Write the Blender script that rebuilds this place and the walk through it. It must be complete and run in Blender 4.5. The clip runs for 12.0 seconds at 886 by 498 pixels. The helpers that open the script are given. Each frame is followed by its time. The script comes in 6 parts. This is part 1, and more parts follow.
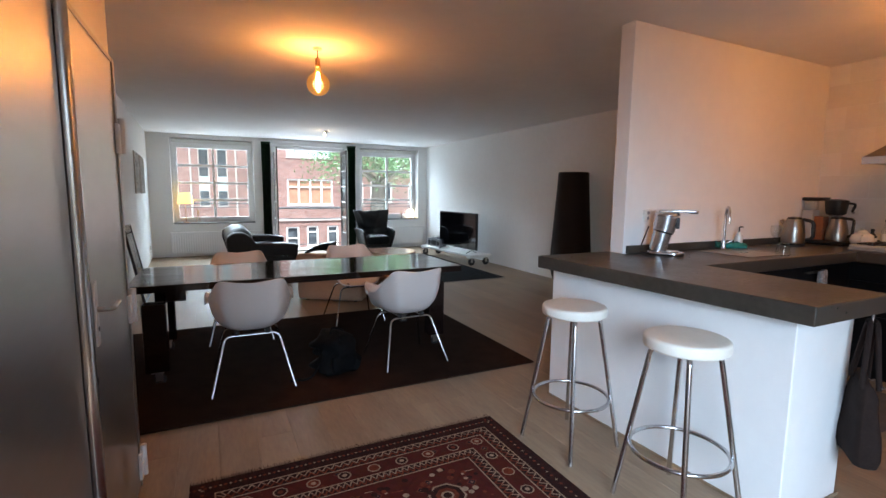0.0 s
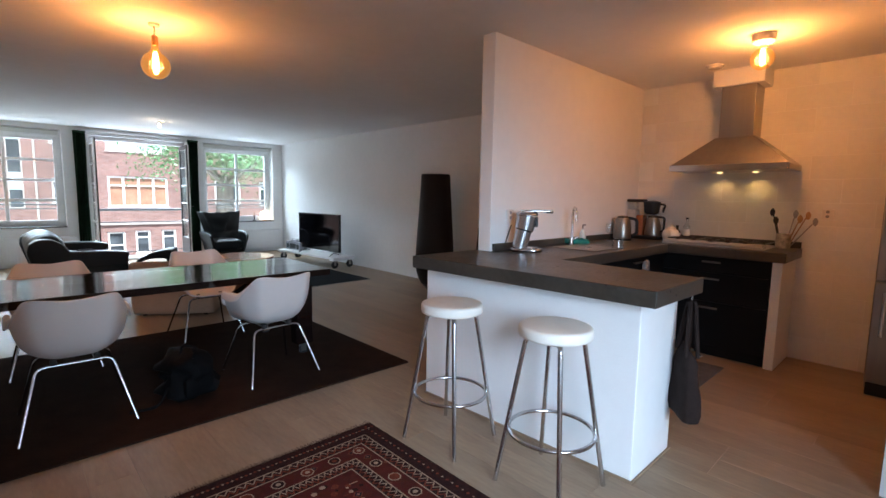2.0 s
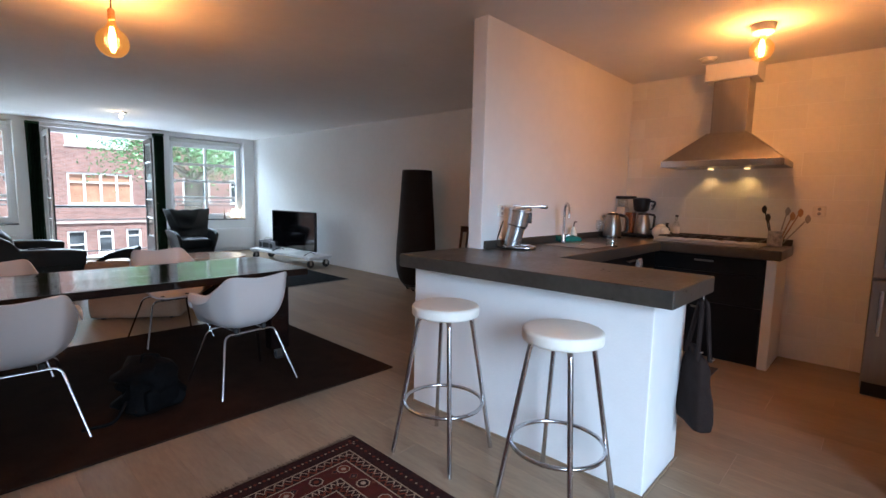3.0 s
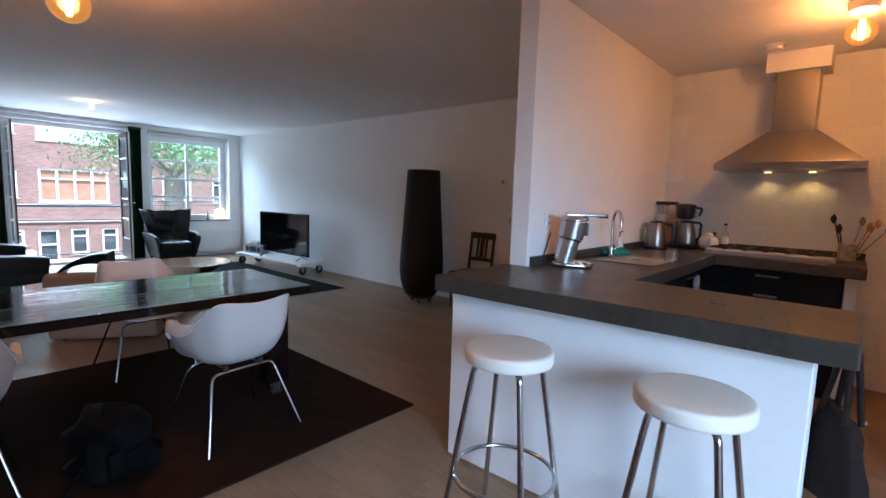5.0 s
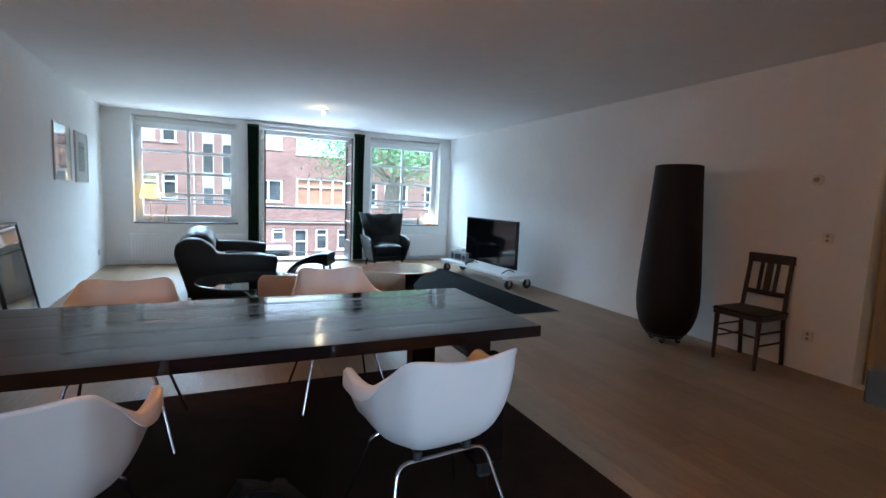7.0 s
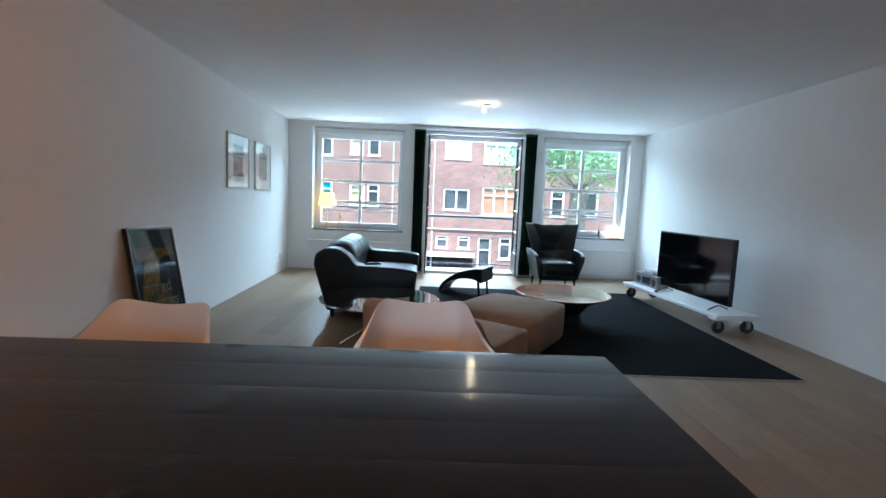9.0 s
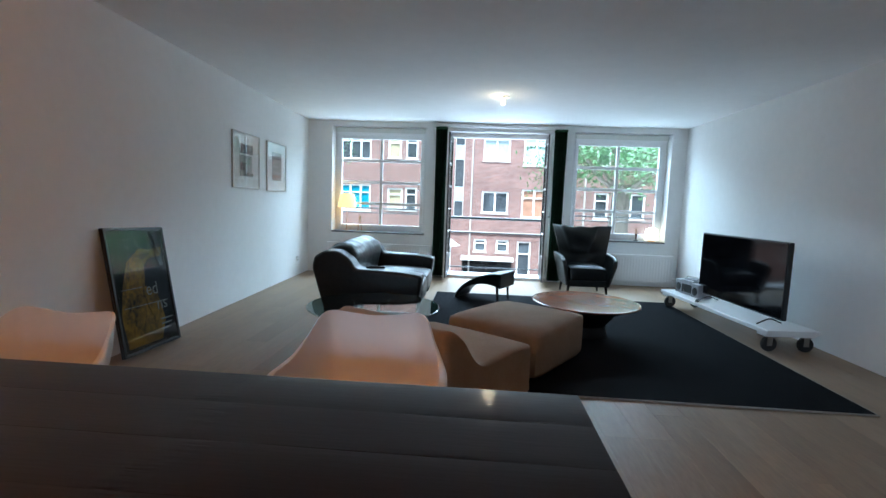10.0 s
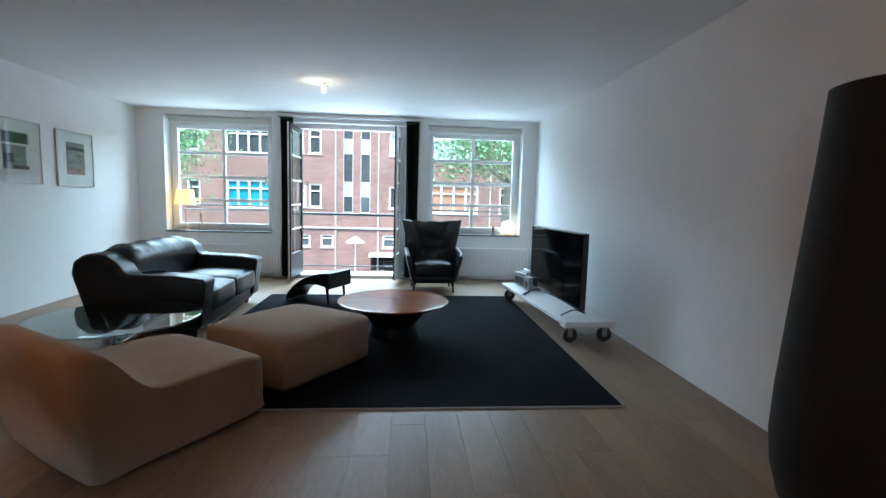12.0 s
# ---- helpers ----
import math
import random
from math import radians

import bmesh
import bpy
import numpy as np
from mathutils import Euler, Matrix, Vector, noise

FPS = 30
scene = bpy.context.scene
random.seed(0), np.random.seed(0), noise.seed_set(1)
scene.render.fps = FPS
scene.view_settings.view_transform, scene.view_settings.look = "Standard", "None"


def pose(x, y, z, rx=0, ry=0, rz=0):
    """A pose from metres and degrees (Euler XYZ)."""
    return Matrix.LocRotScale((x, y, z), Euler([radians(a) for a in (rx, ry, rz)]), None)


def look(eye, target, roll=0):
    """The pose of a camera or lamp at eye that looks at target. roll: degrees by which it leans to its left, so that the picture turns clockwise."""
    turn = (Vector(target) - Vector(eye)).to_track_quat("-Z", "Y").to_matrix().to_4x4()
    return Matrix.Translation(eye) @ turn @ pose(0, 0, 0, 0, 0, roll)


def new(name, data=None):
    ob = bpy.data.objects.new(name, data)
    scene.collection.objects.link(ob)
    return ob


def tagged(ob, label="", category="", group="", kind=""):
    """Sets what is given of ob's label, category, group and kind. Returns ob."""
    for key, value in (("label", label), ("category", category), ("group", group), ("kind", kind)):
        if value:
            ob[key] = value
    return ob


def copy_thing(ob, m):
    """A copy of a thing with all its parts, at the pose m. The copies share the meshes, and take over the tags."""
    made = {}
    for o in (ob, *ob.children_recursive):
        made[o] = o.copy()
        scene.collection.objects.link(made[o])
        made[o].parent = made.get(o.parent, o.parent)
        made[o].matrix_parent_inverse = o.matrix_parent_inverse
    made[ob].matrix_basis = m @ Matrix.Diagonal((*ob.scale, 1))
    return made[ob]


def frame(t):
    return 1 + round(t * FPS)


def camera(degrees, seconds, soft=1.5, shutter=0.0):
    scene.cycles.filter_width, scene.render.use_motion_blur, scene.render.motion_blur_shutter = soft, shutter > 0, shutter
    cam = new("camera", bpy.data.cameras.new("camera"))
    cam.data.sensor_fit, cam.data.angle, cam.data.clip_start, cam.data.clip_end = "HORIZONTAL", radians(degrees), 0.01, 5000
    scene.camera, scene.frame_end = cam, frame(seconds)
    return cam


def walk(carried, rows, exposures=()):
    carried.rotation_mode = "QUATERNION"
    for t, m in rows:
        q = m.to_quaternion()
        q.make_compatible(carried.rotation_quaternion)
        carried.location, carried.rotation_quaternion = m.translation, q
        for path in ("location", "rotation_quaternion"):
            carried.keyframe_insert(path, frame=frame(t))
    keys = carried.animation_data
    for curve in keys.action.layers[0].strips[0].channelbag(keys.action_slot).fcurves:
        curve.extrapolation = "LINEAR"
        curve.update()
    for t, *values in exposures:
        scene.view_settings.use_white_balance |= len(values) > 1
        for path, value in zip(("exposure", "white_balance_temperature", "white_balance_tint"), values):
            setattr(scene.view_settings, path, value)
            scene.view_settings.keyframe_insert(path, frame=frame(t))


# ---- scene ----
cam = camera(87.0, 12.0)
PATH = [
    (0, (0.172, 0.252, 1.396), (1.052, 2.032, 1.157), 0.6),
    (0.5, (0.056, 0.267, 1.382), (1.111, 1.951, 1.151), 0.6),
    (1, (0.124, 0.319, 1.377), (1.325, 1.903, 1.151), 0.6),
    (1.5, (0.155, 0.412, 1.379), (1.454, 1.916, 1.15), 0.8),
    (2, (0.121, 0.358, 1.384), (1.492, 1.797, 1.16), 1.0),
    (2.5, (0.147, 0.458, 1.333), (1.563, 1.852, 1.111), 1.2),
    (4.5, (0.392, 0.98, 1.388), (1.878, 2.3, 1.165), 1.6),
    (5, (0.426, 1.21, 1.367), (1.916, 2.526, 1.146), 1.8),
    (5.5, (0.543, 1.461, 1.334), (2.005, 2.808, 1.113), 1.8),
    (6, (0.635, 1.708, 1.318), (1.959, 3.19, 1.096), 1.8),
    (6.5, (0.757, 1.991, 1.336), (1.857, 3.646, 1.11), 2.0),
    (7, (0.897, 2.258, 1.302), (1.726, 4.065, 1.087), 2.3),
    (7.5, (1.047, 2.51, 1.296), (1.625, 4.413, 1.086), 2.7),
    (9.5, (1.727, 3.439, 1.288), (1.667, 5.428, 1.081), 2.2),
    (10, (1.908, 3.632, 1.254), (1.77, 5.617, 1.055), 2.1),
    (10.5, (2.101, 3.763, 1.262), (1.934, 5.745, 1.06), 1.9),
    (11, (2.422, 3.849, 1.275), (2.239, 5.831, 1.077), 1.7),
    (11.5, (2.742, 3.899, 1.267), (2.63, 5.886, 1.069), 1.6),
    (12, (3.106, 3.938, 1.271), (3.269, 5.921, 1.065), 1.5),
]
EXPOSURES = [(0, 1.11, 6050, 8), (2.5, 1.11, 5800, 8), (4.5, 1.05, 5400, 8), (6, 1.05, 5250, 5), (7.5, 1.24, 5250, 1), (9.5, 1.12, 5250, 0), (10.5, 0.98, 5350, 0), (12, 1.0, 5400, 0)]
walk(cam, [(t, look(eye, target, roll)) for t, eye, target, roll in PATH], EXPOSURES)

# ---- world and lights ----
world = bpy.data.worlds.new("sky")
scene.world = world
world.use_nodes = True
wn = world.node_tree
sky = wn.nodes.new("ShaderNodeTexSky")
sky.sky_type, sky.sun_disc = "NISHITA", False
sky.sun_elevation, sky.sun_rotation = radians(57), radians(200)
sky.air_density, sky.dust_density = 1.0, 3.0
wn.nodes["Background"].inputs["Strength"].default_value = 0.15
wn.links.new(sky.outputs["Color"], wn.nodes["Background"].inputs["Color"])


def lamp(name, kind, m, energy, colour, **settings):
    data = bpy.data.lights.new(name, kind)
    data.energy, data.color = energy, colour
    for key, value in settings.items():
        if key == "size":
            data.size = value
        elif key == "size_y":
            data.shape, data.size_y = "RECTANGLE", value
        elif key == "radius":
            data.shadow_soft_size = value
        elif key == "spread":
            data.spread = value
        elif key == "angle":
            data.angle = value
        elif key == "spot":
            data.spot_size, data.spot_blend = value, 0.6
    ob = new(name, data)
    ob.matrix_world = m
    return ob


WARM = (1.0, 0.42, 0.15)
DAY = (0.76, 0.885, 1.0)
lamp("sun", "SUN", look((0, -12, 34), (3, 10, 0)), 4.6, (1.0, 0.96, 0.9), angle=radians(12))
# stand-in area lamps: open sky above the street, unseen window behind the entrance
lamp("sky_light_front", "AREA", look((2.2, 17.0, 6.8), (2.2, 9.0, 1.2)), 4300, DAY, size=15.0, size_y=7.0)
# added fill, facing up out of view, for daylight thrown back by the street
lamp("street_bounce_fill", "AREA", pose(2.2, 17.5, -2.6, 180, 0, 0), 1250, DAY, size=20.0, size_y=7.0)
lamp("sky_light_back", "AREA", look((0.15, -1.55, 1.6), (1.75, 1.25, 0.05)), 21, (0.66, 0.82, 1.0), size=2.0, size_y=1.4, spread=radians(72))
lamp("pendant_glow", "POINT", pose(0.993, 4.24, 2.27), 13, WARM, radius=0.05)
lamp("kitchen_glow", "POINT", pose(4.09, 1.30, 2.40), 11, WARM, radius=0.05)
lamp("living_glow", "POINT", pose(2.16, 9.43, 2.455), 3.5, (1.0, 0.72, 0.42), radius=0.03)
lamp("hood_glow_a", "SPOT", look((5.10, 1.80, 1.630), (5.17, 1.80, 1.0)), 0.5, (1.0, 0.56, 0.17), radius=0.03, spot=radians(120))
lamp("hood_glow_b", "SPOT", look((5.10, 1.51, 1.630), (5.17, 1.51, 1.0)), 0.7, (1.0, 0.56, 0.14), radius=0.03, spot=radians(120))
lamp("shade_glow", "POINT", pose(-0.33, 11.62, 1.24), 1.2, (1.0, 0.62, 0.25), radius=0.04)
lamp("sill_glow", "POINT", pose(4.84, 11.60, 0.86), 0.8, (1.0, 0.78, 0.5), radius=0.04)
lamp("hall_glow", "POINT", pose(6.3, 3.2, 2.2), 2.5, (1.0, 0.60, 0.25), radius=0.08)


# ---- materials ----
def mat(name, colour, rough=0.6, metal=0.0, var=0.0, scale=8.0, bump=0.0, bscale=60.0, stretch=(1, 1, 1), second=None, coat=0.0, rvar=0.0, spread=0.0, ior=1.5, emit=None, spec=0.5):
    """A surface with mottling at two scales, fine relief, and a change from piece to piece (spread)."""
    m = bpy.data.materials.new(name)
    m.use_nodes = True
    n, l = m.node_tree.nodes, m.node_tree.links
    b = n["Principled BSDF"]
    b.inputs["Roughness"].default_value, b.inputs["Metallic"].default_value = rough, metal
    b.inputs["IOR"].default_value, b.inputs["Specular IOR Level"].default_value = ior, spec
    b.inputs["Coat Weight"].default_value, b.inputs["Coat Roughness"].default_value = coat, 0.08
    b.inputs["Base Color"].default_value = (*colour, 1)
    tc = n.new("ShaderNodeTexCoord")
    mp = n.new("ShaderNodeMapping")
    mp.inputs["Scale"].default_value = stretch
    l.new(tc.outputs["Object"], mp.inputs["Vector"])
    if var or second or rvar or spread:
        big, fine = n.new("ShaderNodeTexNoise"), n.new("ShaderNodeTexNoise")
        big.inputs["Scale"].default_value, fine.inputs["Scale"].default_value = scale, scale * 9
        big.inputs["Detail"].default_value, fine.inputs["Detail"].default_value = 6, 4
        info = n.new("ShaderNodeObjectInfo")
        for t in (big, fine):
            l.new(mp.outputs["Vector"], t.inputs["Vector"])
        if spread:
            add = n.new("ShaderNodeVectorMath")
            add.operation = "MULTIPLY_ADD"
            add.inputs[1].default_value, comb = (1, 1, 1), n.new("ShaderNodeCombineXYZ")
            mul = n.new("ShaderNodeMath")
            mul.operation, mul.inputs[1].default_value = "MULTIPLY", 37.0
            l.new(info.outputs["Random"], mul.inputs[0])
            for k in range(3):
                l.new(mul.outputs[0], comb.inputs[k])
            l.new(mp.outputs["Vector"], add.inputs[0])
            l.new(comb.outputs[0], add.inputs[2])
            for t in (big, fine):
                l.new(add.outputs[0], t.inputs["Vector"])
        mix = n.new("ShaderNodeMix")
        mix.data_type = "FLOAT"
        mix.inputs[0].default_value = 0.4
        l.new(big.outputs["Fac"], mix.inputs[2])
        l.new(fine.outputs["Fac"], mix.inputs[3])
        ramp = n.new("ShaderNodeMapRange")
        ramp.inputs["From Min"].default_value, ramp.inputs["From Max"].default_value = 0.33, 0.67
        l.new(mix.outputs[0], ramp.inputs["Value"])
        col = n.new("ShaderNodeMix")
        col.data_type = "RGBA"
        two = second or tuple(min(1, c * (1 + var)) for c in colour)
        one = colour if second else tuple(c * (1 - var) for c in colour)
        col.inputs[6].default_value, col.inputs[7].default_value = (*one, 1), (*two, 1)
        l.new(ramp.outputs[0], col.inputs[0])
        out = col.outputs[2]
        if spread:
            hsv = n.new("ShaderNodeHueSaturation")
            rng = n.new("ShaderNodeMapRange")
            rng.inputs["To Min"].default_value, rng.inputs["To Max"].default_value = 1 - spread, 1 + spread
            l.new(info.outputs["Random"], rng.inputs["Value"])
            l.new(rng.outputs[0], hsv.inputs["Value"])
            l.new(out, hsv.inputs["Color"])
            out = hsv.outputs[0]
        l.new(out, b.inputs["Base Color"])
        if rvar:
            rr = n.new("ShaderNodeMapRange")
            rr.inputs["To Min"].default_value, rr.inputs["To Max"].default_value = rough - rvar, rough + rvar
            l.new(ramp.outputs[0], rr.inputs["Value"])
            l.new(rr.outputs[0], b.inputs["Roughness"])
    if bump:
        bt, bn = n.new("ShaderNodeTexNoise"), n.new("ShaderNodeBump")
        bt.inputs["Scale"].default_value, bt.inputs["Detail"].default_value = bscale, 5
        bn.inputs["Strength"].default_value, bn.inputs["Distance"].default_value = bump, 0.01
        l.new(mp.outputs["Vector"], bt.inputs["Vector"])
        l.new(bt.outputs["Fac"], bn.inputs["Height"])
        l.new(bn.outputs["Normal"], b.inputs["Normal"])
    if emit:
        b.inputs["Emission Color"].default_value, b.inputs["Emission Strength"].default_value = (*emit[0], 1), emit[1]
    return m


def glass_mat(name, tint, gloss=1.0, glow=None):
    """A thin pane: clear, with a mirror gloss that grows towards grazing sight."""
    m = bpy.data.materials.new(name)
    m.use_nodes = True
    n, l = m.node_tree.nodes, m.node_tree.links
    n.remove(n["Principled BSDF"])
    clear, mirror, mix, lay = n.new("ShaderNodeBsdfTransparent"), n.new("ShaderNodeBsdfGlossy"), n.new("ShaderNodeMixShader"), n.new("ShaderNodeLayerWeight")
    clear.inputs["Color"].default_value = (*tint, 1)
    mirror.inputs["Roughness"].default_value = 0.02
    lay.inputs["Blend"].default_value = 0.5
    power, mul = n.new("ShaderNodeMath"), n.new("ShaderNodeMath")
    power.operation, power.inputs[1].default_value = "POWER", 4.0
    mul.operation, mul.inputs[1].default_value, mul.inputs[2].default_value = "MULTIPLY_ADD", 0.55 * gloss, 0.03 * gloss
    l.new(lay.outputs["Facing"], power.inputs[0])
    l.new(power.outputs[0], mul.inputs[0])
    l.new(mul.outputs[0], mix.inputs[0])
    l.new(clear.outputs[0], mix.inputs[1])
    l.new(mirror.outputs[0], mix.inputs[2])
    out = mix.outputs[0]
    if glow:
        em, add = n.new("ShaderNodeEmission"), n.new("ShaderNodeAddShader")
        em.inputs["Color"].default_value, em.inputs["Strength"].default_value = (*glow[0], 1), glow[1]
        l.new(out, add.inputs[0])
        l.new(em.outputs[0], add.inputs[1])
        out = add.outputs[0]
    l.new(out, n["Material Output"].inputs["Surface"])
    return m


def brick_mat():
    m = mat("red brick", (0.26, 0.10, 0.075), 0.85)
    n, l = m.node_tree.nodes, m.node_tree.links
    tc, mp, br = n.new("ShaderNodeTexCoord"), n.new("ShaderNodeMapping"), n.new("ShaderNodeTexBrick")
    mp.inputs["Rotation"].default_value = (radians(90), 0, 0)
    br.inputs["Scale"].default_value = 1.0
    br.inputs["Brick Width"].default_value, br.inputs["Row Height"].default_value, br.inputs["Mortar Size"].default_value = 0.22, 0.066, 0.008
    br.inputs["Color1"].default_value, br.inputs["Color2"].default_value, br.inputs["Mortar"].default_value = (0.37, 0.195, 0.165, 1), (0.24, 0.125, 0.11, 1), (0.42, 0.36, 0.33, 1)
    ns, mx = n.new("ShaderNodeTexNoise"), n.new("ShaderNodeMix")
    ns.inputs["Scale"].default_value, ns.inputs["Detail"].default_value = 0.7, 6
    mx.data_type, mx.blend_type, mx.inputs[0].default_value = "RGBA", "MULTIPLY", 0.6
    l.new(tc.outputs["Object"], mp.inputs["Vector"])
    l.new(mp.outputs["Vector"], br.inputs["Vector"])
    l.new(tc.outputs["Object"], ns.inputs["Vector"])
    l.new(br.outputs["Color"], mx.inputs[6])
    l.new(ns.outputs["Fac"], mx.inputs[7])
    l.new(mx.outputs[2], n["Principled BSDF"].inputs["Base Color"])
    return m


WALL = mat("white wall paint", (0.83, 0.83, 0.82), 0.75, var=0.03, scale=1.3, bump=0.12, bscale=90)
CEIL = mat("white ceiling paint", (0.88, 0.88, 0.88), 0.9, var=0.03, scale=0.9, bump=0.05, bscale=120)
BLOCK = mat("painted block", (0.78, 0.77, 0.75), 0.7, var=0.04, scale=3, bump=0.25, bscale=45, spread=0.03)
PLANK = mat("pale oak laminate", (0.215, 0.148, 0.096), 0.42, second=(0.32, 0.232, 0.155), scale=2.2, stretch=(3.0, 0.55, 3.0), bump=0.04, bscale=40, rvar=0.06, spread=0.09, spec=0.25)
JOINT = mat("dark joint", (0.10, 0.07, 0.05), 0.9, var=0.2)
CONCRETE = mat("polished grey concrete", (0.034, 0.029, 0.023), 0.33, second=(0.064, 0.056, 0.046), scale=3.6, bump=0.015, bscale=24, rvar=0.07, spec=0.4)
WHITE = mat("white gloss paint", (0.80, 0.80, 0.80), 0.35, var=0.02, scale=3, bump=0.03)
PLASTIC = mat("white moulded plastic", (0.68, 0.655, 0.645), 0.36, var=0.02, scale=5)
CREAM = mat("cream vinyl", (0.80, 0.76, 0.68), 0.5, var=0.04, scale=9, bump=0.08, bscale=140)
CHROME = mat("chrome", (0.58, 0.58, 0.59), 0.20, 1.0, var=0.04, scale=6)
STEEL = mat("brushed steel", (0.36, 0.335, 0.31), 0.32, 1.0, var=0.07, scale=1.5, stretch=(14, 14, 0.6))
DOORSTEEL = mat("stainless sheet", (0.54, 0.53, 0.525), 0.36, 1.0, var=0.05, scale=0.8, stretch=(1, 1, 4))
BLACKFRONT = mat("black cabinet front", (0.004, 0.004, 0.0045), 0.5, var=0.3, scale=5, bump=0.03, spec=0.25)
DARKWOOD = mat("dark stained wood", (0.006, 0.0035, 0.0035), 0.075, second=(0.014, 0.007, 0.006), scale=3, stretch=(0.8, 9, 9), bump=0.035, bscale=14, rvar=0.03, spec=0.36)
CHAIRWOOD = mat("dark chair wood", (0.022, 0.008, 0.006), 0.4, second=(0.045, 0.016, 0.010), scale=6, stretch=(5, 5, 1), bump=0.05)
LEATHER = mat("black leather", (0.005, 0.0065, 0.0065), 0.40, var=0.35, scale=5, bump=0.30, bscale=22, rvar=0.08, spec=0.33)
BROWNRUG = mat("brown felt rug", (0.021, 0.0115, 0.0085), 0.95, second=(0.031, 0.017, 0.012), scale=7, bump=0.5, bscale=260, spec=0.02)
BLACKRUG = mat("black rug", (0.004, 0.0045, 0.0065), 0.95, second=(0.007, 0.0075, 0.010), scale=6, bump=0.5, bscale=240, spec=0.06)
RUGEDGE = mat("pale rug edge", (0.30, 0.27, 0.24), 0.9, var=0.2, scale=40)
BEIGE = mat("beige wool upholstery", (0.32, 0.23, 0.165), 0.95, second=(0.38, 0.28, 0.205), scale=6, bump=0.35, bscale=220, spec=0.1)
TABLEWOOD = mat("reddish veneer", (0.22, 0.075, 0.034), 0.15, second=(0.35, 0.14, 0.065), scale=2.0, stretch=(1, 2.4, 2.4), bump=0.01, spec=0.22)
CURTAIN = mat("dark green velvet", (0.016, 0.042, 0.020), 0.95, var=0.4, scale=8, bump=0.2, bscale=120, spec=0.1)
BLACK = mat("black plastic", (0.012, 0.012, 0.013), 0.4, var=0.2, scale=8)
SCREEN = mat("dark screen", (0.003, 0.003, 0.004), 0.08, var=0.1, scale=2, spec=0.25)
DARKFRAME = mat("black painted frame", (0.012, 0.014, 0.013), 0.4, var=0.2, scale=10)
RUBBER = mat("black rubber", (0.02, 0.02, 0.02), 0.7, var=0.2, scale=20)
VASE = mat("dark brown woven", (0.008, 0.005, 0.0045), 0.6, second=(0.014, 0.009, 0.0075), scale=20, stretch=(1, 1, 6), bump=0.3, bscale=70, spec=0.25)
SILL = mat("dark stone", (0.06, 0.06, 0.06), 0.4, var=0.3, scale=14)
CANVAS = mat("dark brown canvas", (0.022, 0.014, 0.012), 0.9, var=0.25, scale=14, bump=0.3, bscale=180, spec=0.15)
NYLON = mat("black nylon", (0.0025, 0.0025, 0.003), 0.75, var=0.4, scale=9, bump=0.4, bscale=50, spec=0.12)
GREYMAT = mat("grey floor mat", (0.10, 0.095, 0.095), 0.95, var=0.25, scale=12, bump=0.4, bscale=200)
PAPER = mat("white mount board", (0.78, 0.78, 0.76), 0.8, var=0.02)
GREYINK = mat("grey print", (0.04, 0.055, 0.04), 0.7, second=(0.34, 0.36, 0.32), scale=7, stretch=(1, 1, 2))
POSTERINK = mat("ochre print", (0.018, 0.018, 0.018), 0.6, second=(0.36, 0.20, 0.02), scale=3.5, spec=0.05)
INK = mat("pale lettering", (0.16, 0.16, 0.13), 0.6)
SHADE = mat("yellow lamp shade", (0.80, 0.58, 0.25), 0.8, var=0.05, emit=((1.0, 0.66, 0.22), 0.75))
GLOW = mat("lit white shade", (0.85, 0.8, 0.7), 0.8, var=0.05, emit=((1.0, 0.84, 0.6), 1.6))
FILAMENT = mat("glowing filament", (1, 0.7, 0.3), 0.5, emit=((1.0, 0.55, 0.16), 30))
SPOTLENS = mat("lit lamp lens", (1, 0.9, 0.7), 0.5, emit=((1.0, 0.80, 0.5), 2.5))
HOODLENS = mat("lit halogen lens", (1, 0.85, 0.6), 0.5, emit=((1.0, 0.62, 0.24), 1.1))
SILVER = mat("satin silver casing", (0.50, 0.50, 0.51), 0.26, 0.85, var=0.04, scale=5)
HOBSTEEL = mat("satin hob steel", (0.55, 0.53, 0.50), 0.35, 0.4, var=0.04, scale=5)
BULB = glass_mat("amber bulb glass", (1.0, 0.80, 0.48), 1.0, ((1.0, 0.42, 0.08), 0.10))
PANE = glass_mat("window glass", (0.97, 0.99, 0.98), 0.9)
TABLEGLASS = glass_mat("table glass", (0.60, 0.70, 0.68), 1.7)
TUMBLER = glass_mat("clear drinking glass", (0.94, 0.96, 0.96), 3.0)
FRAMEGLASS = glass_mat("picture glass", (0.97, 0.98, 0.98), 1.2)
HALLWALL = mat("ochre hall paint", (0.62, 0.50, 0.34), 0.7, var=0.05, scale=2)
DOORPAINT = mat("satin beige door paint", (0.50, 0.41, 0.30), 0.35, var=0.04, scale=2)
TEAL = mat("teal cloth", (0.02, 0.20, 0.17), 0.9, var=0.3, scale=30, bump=0.3)
CERAMIC = mat("white ceramic", (0.78, 0.76, 0.72), 0.2, var=0.03)
WOODLIGHT = mat("light wood", (0.42, 0.24, 0.11), 0.5, var=0.2, scale=12)
GRILLE = mat("grey speaker", (0.27, 0.27, 0.285), 0.5, var=0.2, scale=20)
BLIND = mat("ivory blind fabric", (0.66, 0.66, 0.62), 0.8, var=0.04, scale=20)
BRICK = brick_mat()
STONEBAND = mat("pale stone band", (0.45, 0.43, 0.40), 0.8, var=0.1, scale=2)
STREETWHITE = mat("white window paint", (0.78, 0.78, 0.76), 0.5, var=0.04, scale=2)
DARKPANE = mat("dark window glass", (0.05, 0.06, 0.07), 0.08, var=0.4, scale=0.8)
